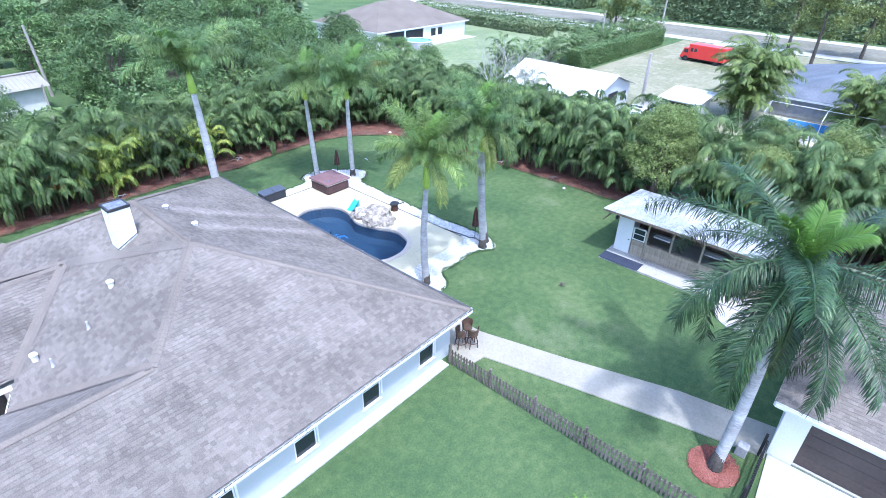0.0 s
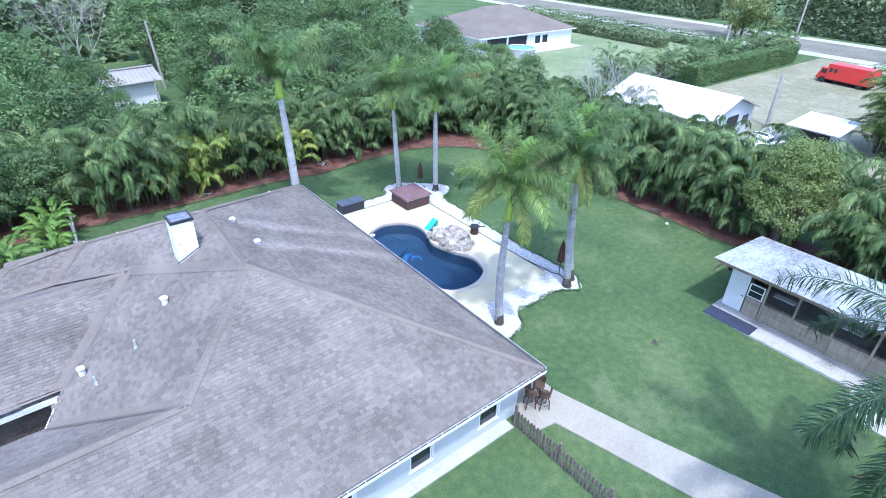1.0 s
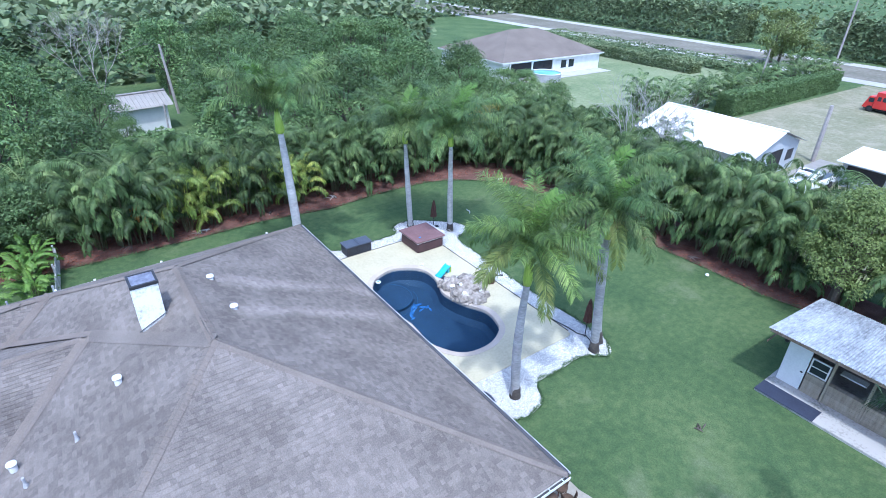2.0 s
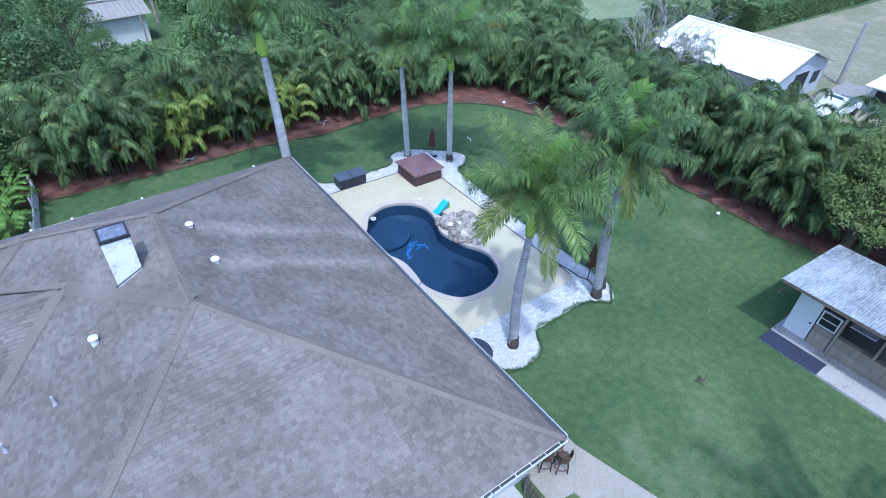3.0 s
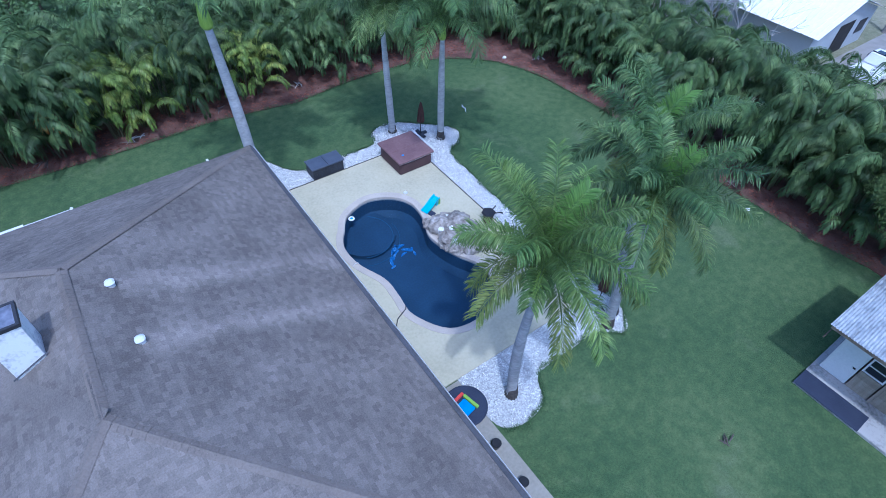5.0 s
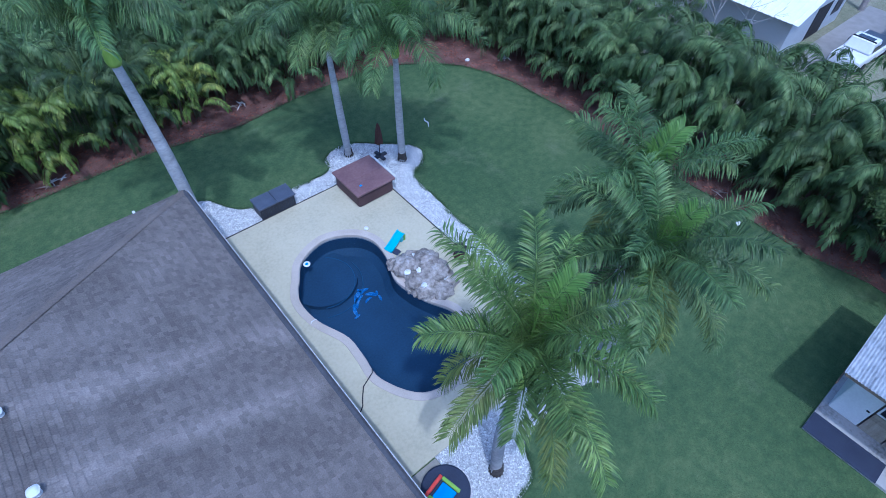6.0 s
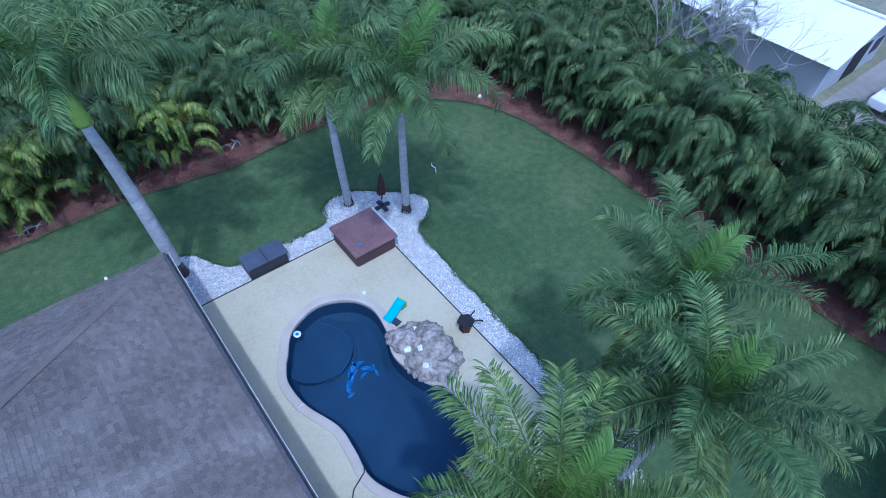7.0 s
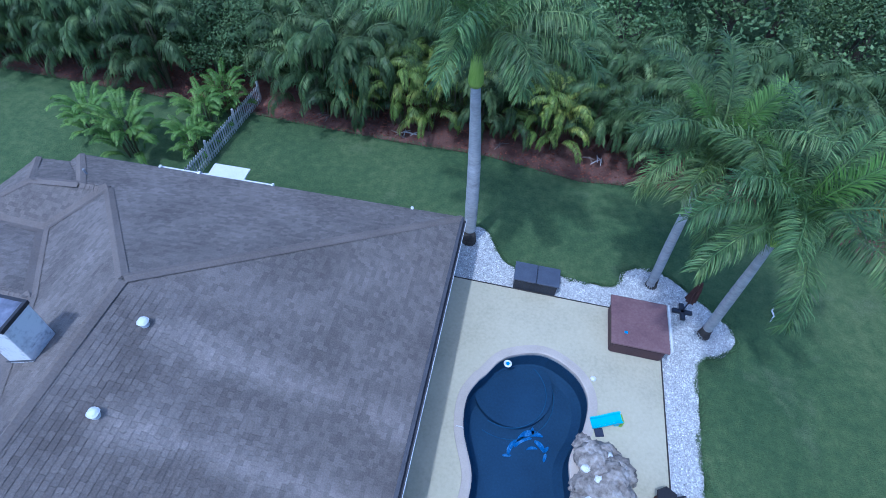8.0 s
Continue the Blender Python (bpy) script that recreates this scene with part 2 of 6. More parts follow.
M["royal_young"] = material("young_frond", [(0.1, 0.205, 0.04), (0.18, 0.3, 0.058)], 0.8, 5.0, 0.45, 0, island=0.25, translucent=0.3, coords="World")
M["royal_old"] = material("yellowing_frond", [(0.075, 0.125, 0.033), (0.155, 0.205, 0.052), (0.27, 0.275, 0.08)], 0.8, 5.0, 0.55, 0, island=0.3, translucent=0.25, coords="World")
M["royal_dying"] = material("dying_frond", [(0.2, 0.19, 0.05), (0.42, 0.29, 0.06), (0.52, 0.36, 0.12)], 0.8, 5.0, 0.6, 0, island=0.4, translucent=0.25, coords="World")
M["royal_dry"] = material("dry_frond", [(0.13, 0.1, 0.09), (0.25, 0.2, 0.17)], 0.8, 5.0, 0.8, 0, island=0.3, translucent=0.15, coords="World")
M["areca"] = material("areca_frond", [(0.034, 0.058, 0.021), (0.09, 0.143, 0.048), (0.225, 0.29, 0.104)], 0.9, 2.5, 0.5, 0, island=0.14, per_object=0.3, translucent=0.2, coords="World", spec=0.25, stops=(0.34, 0.68))
M["areca_bright"] = material("areca_bright", [(0.09, 0.145, 0.03), (0.185, 0.25, 0.05), (0.4, 0.4, 0.085)], 0.6, 3.0, 0.42, 0, island=0.35, per_object=0.2, translucent=0.3, coords="World")
M["areca_plume"] = material("feathery_palm", [(0.06, 0.1, 0.03), (0.14, 0.195, 0.055), (0.28, 0.33, 0.1)], 0.9, 3.0, 0.45, 0, island=0.25, per_object=0.2, translucent=0.25, coords="World")
# lighter yellow-green than leaf_far, with sunlight on the crowns put into the colour
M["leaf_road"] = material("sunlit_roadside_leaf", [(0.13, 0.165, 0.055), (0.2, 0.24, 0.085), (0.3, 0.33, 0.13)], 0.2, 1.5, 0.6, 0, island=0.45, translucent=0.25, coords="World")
M["areca_fresh"] = material("areca_fresh", [(0.085, 0.172, 0.032), (0.155, 0.27, 0.05), (0.26, 0.37, 0.082)], 0.9, 3.0, 0.45, 0, island=0.2, per_object=0.15, translucent=0.25, coords="World")
M["orange_frond"] = material("orange_frond", [(0.4, 0.16, 0.03), (0.62, 0.3, 0.08)], 0.8, 5.0, 0.6, 0, island=0.3, translucent=0.3, coords="World")
M["cane"] = material("areca_cane", [(0.06, 0.06, 0.03), (0.12, 0.11, 0.06)], 1.0, 9.0, 0.7, 0.2)
M["leaf"] = material("broad_leaf", [(0.058, 0.102, 0.04), (0.115, 0.185, 0.066), (0.2, 0.275, 0.098)], 0.25, 2.0, 0.5, 0, island=0.4, per_object=0.3, translucent=0.25, coords="World")
M["leaf_olive"] = material("olive_leaf", [(0.12, 0.165, 0.045), (0.19, 0.245, 0.075), (0.28, 0.33, 0.115)], 0.3, 2.0, 0.5, 0, island=0.4, translucent=0.25, coords="World")
# paler, greyer greens: the haze of distance is put into the leaf colour
M["leaf_far"] = material("hazed_distant_leaf", [(0.1, 0.138, 0.068), (0.16, 0.208, 0.1), (0.24, 0.285, 0.14)], 0.06, 0.6, 0.6, 0, island=0.45, translucent=0.2, coords="World")
M["hedge"] = material("clipped_hedge", [(0.08, 0.13, 0.05), (0.12, 0.19, 0.07), (0.17, 0.24, 0.095)], 0.4, 4.0, 0.6, 0, island=0.4, translucent=0.2, coords="World")
M["bark"] = material("bark", [(0.07, 0.055, 0.045), (0.15, 0.125, 0.1)], 2.0, 12.0, 0.9, 0.5)
M["pale_bark"] = material("pale_bark", [(0.45, 0.43, 0.41), (0.7, 0.68, 0.65)], 2.0, 12.0, 0.9, 0.3)
M["far_roof"] = material("brown_far_roof", [(0.135, 0.112, 0.093), (0.2, 0.168, 0.142)], 0.4, 8.0, 0.9, 0.2)
M["blue_roof"] = material("blue_grey_roof", [(0.075, 0.085, 0.104), (0.122, 0.134, 0.158), (0.19, 0.204, 0.232)], 0.4, 6.0, 0.6, 0.1)
M["red_paint"] = material("red_paint", [(0.5, 0.03, 0.025), (0.62, 0.05, 0.04)], 0.8, 8.0, 0.4, 0.03, spec=0.5)
M["car_white"] = material("white_car_paint", [(0.7, 0.7, 0.71), (0.8, 0.8, 0.8)], 0.8, 8.0, 0.25, 0.0, spec=0.5)
M["car_dark"] = material("dark_car_paint", [(0.02, 0.022, 0.026), (0.05, 0.052, 0.06)], 0.8, 8.0, 0.3, 0.0, spec=0.5)
M["rubber"] = material("tyre_rubber", [(0.015, 0.015, 0.015), (0.03, 0.03, 0.03)], 4.0, 20.0, 0.85, 0.1)
M["road"] = material("pale_road", [(0.34, 0.33, 0.31), (0.45, 0.44, 0.42)], 0.1, 2.0, 0.9, 0.1, coords="World")
M["dirt"] = material("grey_dirt", [(0.2, 0.19, 0.17), (0.33, 0.31, 0.285)], 0.12, 1.5, 0.9, 0.1, coords="World")
# dark brown that puts the shade of the open garage into the panels
M["doorway_gloom"] = material("painted_garage_gloom", [(0.05, 0.038, 0.035), (0.085, 0.068, 0.062)], 0.8, 8.0, 0.6, 0.1)
M["wicker"] = material("brown_wicker", [(0.05, 0.03, 0.02), (0.13, 0.085, 0.06)], 6.0, 40.0, 0.7, 0.5)
M["blue_water"] = material("blue_pool_cover", [(0.03, 0.17, 0.42), (0.06, 0.25, 0.52)], 0.8, 6.0, 0.2, 0.1, spec=0.5)
M["aqua_water"] = material("aqua_pool_water", [(0.15, 0.45, 0.5), (0.25, 0.55, 0.6)], 0.8, 6.0, 0.15, 0.1, spec=0.5)
M["bank"] = material("canal_bank", [(0.1, 0.1, 0.07), (0.17, 0.16, 0.125), (0.26, 0.245, 0.2)], 0.12, 1.5, 0.95, 0.2, coords="World")
M["pale_fence"] = material("pale_fence", [(0.4, 0.4, 0.41), (0.6, 0.6, 0.6)], 2.0, 16.0, 0.85, 0.3, per_object=0.2)
M["twig"] = material("grey_twig", [(0.24, 0.23, 0.22), (0.4, 0.385, 0.365)], 2.0, 12.0, 0.9, 0.2)
M["grey_wood_pole"] = material("grey_pole_wood", [(0.25, 0.22, 0.2), (0.4, 0.37, 0.35)], 2.0, 14.0, 0.9, 0.3)


def shingle_material():
    """Asphalt shingle: brown-grey, paler by shingle, with paler washed streaks below the two metal vents."""
    m = material("asphalt_shingle", [(0.132, 0.115, 0.103), (0.205, 0.18, 0.161), (0.282, 0.249, 0.223)], 0.5, 25.0, 0.95, 0.3, island=0.16, per_object=0.13, coords="World", spec=0.1, bump_scale=90)
    nt = m.node_tree
    n, l = nt.nodes, nt.links
    geo, sep = n.new("ShaderNodeNewGeometry"), n.new("ShaderNodeSeparateXYZ")
    l.new(geo.outputs["Position"], sep.inputs[0])
    wob = n.new("ShaderNodeTexNoise")
    wob.inputs["Scale"].default_value = 0.5
    l.new(geo.outputs["Position"], wob.inputs["Vector"])
    total = None

    def mathn(op, a, b=None):
        k = n.new("ShaderNodeMath")
        k.operation = op
        for i, v in enumerate((a, b)):
            if v is not None:
                if isinstance(v, (int, float)):
                    k.inputs[i].default_value = v
                else:
                    l.new(v, k.inputs[i])
        return k.outputs[0]

    for yc, width in ((12.5, 0.75), (10.15, 0.6)):
        dy = mathn('ABSOLUTE', mathn('SUBTRACT', mathn('ADD', sep.outputs["Y"], mathn('MULTIPLY', wob.outputs["Fac"], 0.5)), yc + 0.25))
        near = mathn('SUBTRACT', 1.0, mathn('MINIMUM', mathn('DIVIDE', dy, width), 1.0))
        down = mathn('GREATER_THAN', sep.outputs["X"], -6.8)
        s = mathn('MULTIPLY', near, down)
        total = s if total is None else mathn('MAXIMUM', total, s)
    old = n[m["col"]].outputs[0]
    hsv = n.new("ShaderNodeHueSaturation")
    l.new(old, hsv.inputs["Color"])
    l.new(mathn('ADD', mathn('MULTIPLY', total, 0.42), 0.93), hsv.inputs["Value"])
    l.new(hsv.outputs[0], n["Principled BSDF"].inputs["Base Color"])
    return m


M["shingle"] = shingle_material()
M["cap"] = material("shingle_cap", [(0.14, 0.119, 0.104), (0.19, 0.163, 0.143), (0.235, 0.203, 0.178)], 0.6, 20.0, 0.95, 0.4, coords="World", spec=0.1, bump_scale=90)


def pool_water():
    m = bpy.data.materials.new("pool_water")
    m.use_nodes = True
    n, l = m.node_tree.nodes, m.node_tree.links
    n.remove(n["Principled BSDF"])
    tr, gl, mx, fr = (n.new("ShaderNode" + k) for k in ("BsdfTransparent", "BsdfGlossy", "MixShader", "Fresnel"))
    tr.inputs[0].default_value = (0.58, 0.71, 0.82, 1)
    gl.inputs["Roughness"].default_value = 0.08
    fr.inputs[0].default_value = 1.08
    nz, bp = n.new("ShaderNodeTexNoise"), n.new("ShaderNodeBump")
    nz.inputs["Scale"].default_value, nz.inputs["Detail"].default_value = 2.5, 3
    bp.inputs["Strength"].default_value, bp.inputs["Distance"].default_value = 0.15, 0.04
    l.new(nz.outputs["Fac"], bp.inputs["Height"])
    for k in (gl, fr):
        l.new(bp.outputs[0], k.inputs["Normal"])
    l.new(fr.outputs[0], mx.inputs[0])
    l.new(tr.outputs[0], mx.inputs[1])
    l.new(gl.outputs[0], mx.inputs[2])
    l.new(mx.outputs[0], n["Material Output"].inputs["Surface"])
    return m


def pane_glass():
    m = bpy.data.materials.new("window_glass")
    m.use_nodes = True
    b = m.node_tree.nodes["Principled BSDF"]
    b.inputs["Base Color"].default_value = (0.02, 0.025, 0.035, 1)
    b.inputs["Roughness"].default_value = 0.06
    b.inputs["Specular IOR Level"].default_value = 0.6
    return m


M["pool_water"], M["glass"] = pool_water(), pane_glass()


# ---- builders ----
def thing(name, label, category, group="", loc=(0, 0, 0), rz=0.0, kind=""):
    e = new(name)
    e.empty_display_size = 0.2
    e.matrix_basis = pose(*loc, 0, 0, rz)
    return tagged(e, label, category, group, kind)


def from_mesh(name, me, mat, parent=None, label=""):
    ob = new(name, me)
    if mat and not me.materials:
        me.materials.append(mat)
    if parent:
        ob.parent = parent
    if label:
        ob["label"] = label
    return ob


def part(name, bm, mat, parent=None, label="", smooth=False):
    me = bpy.data.meshes.new(name)
    bmesh.ops.recalc_face_normals(bm, faces=bm.faces)
    bm.to_mesh(me)
    bm.free()
    if smooth:
        for p in me.polygons:
            p.use_smooth = True
    return from_mesh(name, me, mat, parent, label)


def raw(name, verts, faces, mat, parent=None, label="", smooth=False):
    me = bpy.data.meshes.new(name)
    me.from_pydata(verts, [], faces)
    if smooth:
        for p in me.polygons:
            p.use_smooth = True
    return from_mesh(name, me, mat, parent, label)


def box(bm, x0, x1, y0, y1, z0, z1, bevel=0.0, turn=None):
    """Adds a box, with bevelled edges, to bm."""
    m = Matrix.Translation(((x0 + x1) / 2, (y0 + y1) / 2, (z0 + z1) / 2)) @ Matrix.Diagonal((x1 - x0, y1 - y0, z1 - z0, 1))
    if turn is not None:
        m = turn @ m
    vs = bmesh.ops.create_cube(bm, size=1, matrix=m)["verts"]
    if bevel:
        es = list({e for v in vs for e in v.link_edges})
        bmesh.ops.bevel(bm, geom=es, offset=bevel, segments=2, affect='EDGES', profile=0.5)
    return bm


def boxed(*a, **k):
    return box(bmesh.new(), *a, **k)


def tube(bm, points, radii, sides=10, cap=True):
    """Adds a tapered tube through points."""
    rings = []
    pts = [Vector(p) for p in points]
    for i, p in enumerate(pts):
        d = (pts[min(i + 1, len(pts) - 1)] - pts[max(i - 1, 0)]).normalized()
        a = d.cross(Vector((0, 0, 1)) if abs(d.z) < 0.95 else Vector((1, 0, 0))).normalized()
        b = d.cross(a)
        rings.append([bm.verts.new(p + (a * math.cos(2 * math.pi * k / sides) + b * math.sin(2 * math.pi * k / sides)) * radii[i]) for k in range(sides)])
    for r, s in zip(rings, rings[1:]):
        for k in range(sides):
            bm.faces.new((r[k], r[(k + 1) % sides], s[(k + 1) % sides], s[k]))
    if cap:
        bm.faces.new(rings[0])
        bm.faces.new(rings[-1])
    return bm


def smooth_loop(points, per=6):
    """A closed Catmull-Rom curve through points in the plan."""
    out, k = [], len(points)
    for i in range(k):
        a, b, c, d = (Vector(points[(i + j - 1) % k]) for j in range(4))
        for s in range(per):
            t = s / per
            out.append(0.5 * ((2 * b) + (c - a) * t + (2 * a - 5 * b + 4 * c - d) * t * t + (3 * b - a - 3 * c + d) * t ** 3))
    return out


def slab(name, outline, z0, z1, mat, holes=(), parent=None, label=""):
    """A flat slab of an outline in the plan, with holes, from z0 up to z1."""
    bm = bmesh.new()
    edges = []
    for loop in (outline, *holes):
        vs = [bm.verts.new((p[0], p[1], z1)) for p in loop]
        edges += [bm.edges.new((vs[i], vs[(i + 1) % len(vs)])) for i in range(len(vs))]
    faces = [g for g in bmesh.ops.triangle_fill(bm, use_beauty=True, edges=edges)["geom"] if isinstance(g, bmesh.types.BMFace)]
    bmesh.ops.recalc_face_normals(bm, faces=faces)
    if faces and faces[0].normal.z < 0:
        bmesh.ops.reverse_faces(bm, faces=faces)
    if z0 < z1:
        ext = bmesh.ops.extrude_face_region(bm, geom=faces)["geom"]
        low = [g for g in ext if isinstance(g, bmesh.types.BMVert)]
        for v in low:
            v.co.z = z0
    return part(name, bm, mat, parent, label)


def inside(poly, x, y):
    c = False
    j = len(poly) - 1
    for i in range(len(poly)):
        xi, yi, xj, yj = poly[i][0], poly[i][1], poly[j][0], poly[j][1]
        if (yi > y) != (yj > y) and x < (xj - xi) * (y - yi) / (yj - yi) + xi:
            c = not c
        j = i
    return c


def grown(loop, d):
    """A closed outline moved outwards by d."""
    n = len(loop)
    area = sum(loop[i][0] * loop[(i + 1) % n][1] - loop[(i + 1) % n][0] * loop[i][1] for i in range(n))
    s = 1 if area > 0 else -1
    out = []
    for i in range(n):
        t = (Vector(loop[(i + 1) % n][:2]) - Vector(loop[i - 1][:2])).normalized()
        out.append(Vector((loop[i][0] + s * d * t.y, loop[i][1] - s * d * t.x)))
    return out


# ---- ground, pool deck, beds ----
POOL = smooth_loop([(1.95, 16.1), (2.6, 16.98), (3.95, 17.45), (5.15, 16.95), (5.7, 16.05), (5.6, 14.9), (5.18, 13.85), (5.22, 13.0), (5.5, 12.05), (6.03, 10.95), (5.9, 9.95), (5.45, 9.2), (4.25, 8.65), (2.8, 8.9), (1.95, 10.3), (2.0, 11.5), (2.0, 12.55), (1.5, 13.9), (1.42, 15.05), (1.72, 15.8)], 5)
far = 2500
ground = slab("ground", [(-far, -far), (far, -far), (far, far), (-far, far)], 0, 0, M["lawn"], [grown(POOL, 0.2)])
tagged(ground, "mown green lawn with slightly paler worn patches", "lawn", kind="structure")
tagged(slab("field", [(27, -70), (96, -70), (96, 24.5), (58, 25), (48, 32), (27, 36)], 0, 0.02, M["field"]), "dry pale grass field with sandy worn patches", "field", kind="structure")
tagged(slab("neighbour_lawn", [(44, 38), (60, 34), (86, 34), (88, 64), (44, 64)], 0, 0.02, M["pale_lawn"]), "pale dry mown lawn of the neighbouring house", "lawn", kind="structure")
tagged(slab("road", [(96.6, -400), (100.5, -400), (100.5, 400), (96.6, 400)], 0, 0.03, M["road"]), "pale straight gravel road beside the field", "road", kind="structure")
tagged(slab("verge", [(100.5, -400), (114.2, -400), (114.2, 400), (100.5, 400)], 0, 0.025, M["bank"]), "grey bare canal bank between two roads", "verge", kind="structure")
tagged(slab("road_far", [(114.2, -400), (118, -400), (118, 400), (114.2, 400)], 0, 0.035, M["road"]), "pale distant road along the tree line", "road", kind="structure")
tagged(slab("dirt_yard", [(36, 8.9), (50, 8.9), (50, 12.3), (36, 12.3)], 0, 0.03, M["dirt"]), "grey dirt yard beside the white building", "yard", kind="structure")

DECK = [(-0.6, 6.9), (8.1, 6.9), (8.32, 6.98), (8.37, 7.2), (8.37, 20.12), (-0.6, 20.12)]
deck = slab("pool_deck", DECK, 0.0, 0.07, M["deck"], [grown(POOL, 0.3)])
tagged(deck, "beige sprayed concrete pool deck with a paler rim", "pool deck", kind="structure")
BED = smooth_loop([(-0.6, 20.0), (-0.6, 22.9), (0.5, 23.15), (1.1, 22.95), (1.6, 22.0), (2.2, 21.35), (3.2, 21.3), (4.5, 21.3), (6.55, 21.25), (7.05, 22.2), (8.2, 22.65), (9.1, 22.25), (10.1, 21.4), (11.05, 20.65), (11.4, 19.85), (10.85, 18.95), (9.98, 18.55), (9.72, 17.4), (9.52, 13.5), (9.45, 9.3), (9.6, 7.2), (9.5, 5.78), (8.72, 4.76), (7.6, 5.45), (6.15, 5.42), (4.36, 5.34), (3.68, 4.36), (2.5, 4.18), (1.75, 4.7), (1.68, 6.6), (1.68, 10), (1.0, 15)], 4)
bed = slab("gravel_bed", BED, 0.0, 0.035, M["gravel"], [grown(POOL, 0.25)])
tagged(bed, "bed of white pebbles edging the pool deck", "gravel bed", kind="structure")
tagged(slab("walkway", [(-0.6, -0.6), (0.3, -0.75), (1.66, 0.45), (1.66, 6.85), (-0.6, 6.85)], 0.0, 0.05, M["path"]), "narrow grey concrete walk along the house wall", "walkway", kind="structure")
tagged(slab("garden_path", [(0.306, -0.748), (1.28, -4.5), (2.41, -9.1), (3.05, -12.1), (4.95, -12.1), (4.32, -8.4), (2.81, -3.64), (1.664, 0.444)], 0.0, 0.055, M["path"]), "pale concrete garden path crossing the lawn", "path", kind="structure")
tagged(slab("driveway", [(-14, -30), (3.3, -30), (3.3, -12.15), (-0.2, -12.4), (-14, -12.4)], 0.0, 0.06, M["concrete"]), "white concrete driveway in front of the garage", "driveway", kind="structure")
tagged(slab("wall_strip", [(-24, 0.1), (-1.2, 0.1), (-1.2, 0.62), (-24, 0.62)], 0.0, 0.06, M["concrete"]), "white concrete strip along the foot of the house wall", "strip", kind="structure")
tagged(slab("round_pad", [(11.95 + 1.6 * math.cos(a * math.pi / 16), -9.1 + 1.6 * math.sin(a * math.pi / 16)) for a in range(32)], 0.0, 0.06, M["concrete"]), "round pale concrete pad in the lawn", "pad", kind="structure")

MULCH_N = [(-40, 27.9), (-15.4, 28.0), (-4.4, 27.85), (0.15, 28.05), (5.0, 27.4), (8.5, 27.9), (11.3, 28.0), (13.8, 27.9), (15.75, 27.25), (17.4, 26.2), (18.7, 24.9), (19.5, 23.3), (20.0, 21.5), (20.4, 17.5), (20.3, 12), (20.5, 7.0), (20.45, 3.2), (21.0, 0.7), (20.6, -6), (21, -30), (25, -30), (25, 20), (22, 28), (18, 32), (-40, 32)]
mulch = slab("mulch_bed", MULCH_N, 0.0, 0.045, M["mulch"])
tagged(mulch, "red-brown bark mulch strip under the palm hedge", "mulch bed", kind="structure")
ring = slab("mulch_ring", [(1.35 + 0.95 * math.cos(a * math.pi / 14) * (1 + 0.06 * math.sin(a * 1.7)), -10.75 + 0.85 * math.sin(a * math.pi / 14)) for a in range(28)], 0.0, 0.05, M["mulch_red"])
tagged(ring, "round red mulch ring about the palm foot", "mulch ring", kind="structure")


def scatter(name, mat, label, category, n, region, size, z, seed, flat=0.6):
    """Small loose stones or chips over a region of the plan, as one sheet of stuff."""
    rng = random.Random(seed)
    vs, fs = [], []
    while n > 0:
        p = region(rng)
        if p is None:
            continue
        n -= 1
        s, a = rng.uniform(*size), rng.uniform(0, 6.28)
        sx, sy, sz = s * rng.uniform(0.7, 1.4), s * rng.uniform(0.5, 0.9), s * flat
        b = len(vs)
        for dx, dy, dz in ((1, 0, 0), (0, 1, 0), (-1, 0, 0), (0, -1, 0), (0, 0, 1)):
            x, y = dx * sx, dy * sy
            vs.append((p[0] + x * math.cos(a) - y * math.sin(a), p[1] + x * math.sin(a) + y * math.cos(a), z + dz * sz))
        fs += [(b, b + 1, b + 4), (b + 1, b + 2, b + 4), (b + 2, b + 3, b + 4), (b + 3, b, b + 4)]
    return tagged(raw(name, vs, fs, mat), label, category, kind="stuff")


def in_bed(rng):
    x, y = rng.uniform(-0.6, 11.5), rng.uniform(4.1, 23.2)
    if inside(BED, x, y) and not inside(DECK, x, y) and not (x < 1.7 and y < 19):
        return x, y


def in_mulch(rng):
    if rng.random() < 0.55:
        x, y = rng.uniform(-26, 19), rng.uniform(27.3, 30.5)
    else:
        x, y = rng.uniform(18.5, 22.3), rng.uniform(-8, 28)
    return (x, y) if inside(MULCH_N, x, y) else None


scatter("pebbles", M["pebble"], "loose white and grey pebbles", "pebbles", 32000, in_bed, (0.02, 0.048), 0.033, 3)
scatter("mulch_chips", M["chip"], "coarse red-brown bark chips", "mulch", 6000, in_mulch, (0.03, 0.09), 0.043, 4, 0.4)
scatter("ring_chips", M["mulch_red"], "fresh red bark chips round the palm", "mulch", 900, lambda r: (lambda a, d: (1.35 + 0.98 * d * math.cos(a), -10.75 + 0.9 * d * math.sin(a)))(r.uniform(0, 6.28), r.random() ** 0.5), (0.03, 0.08), 0.048, 7, 0.6)

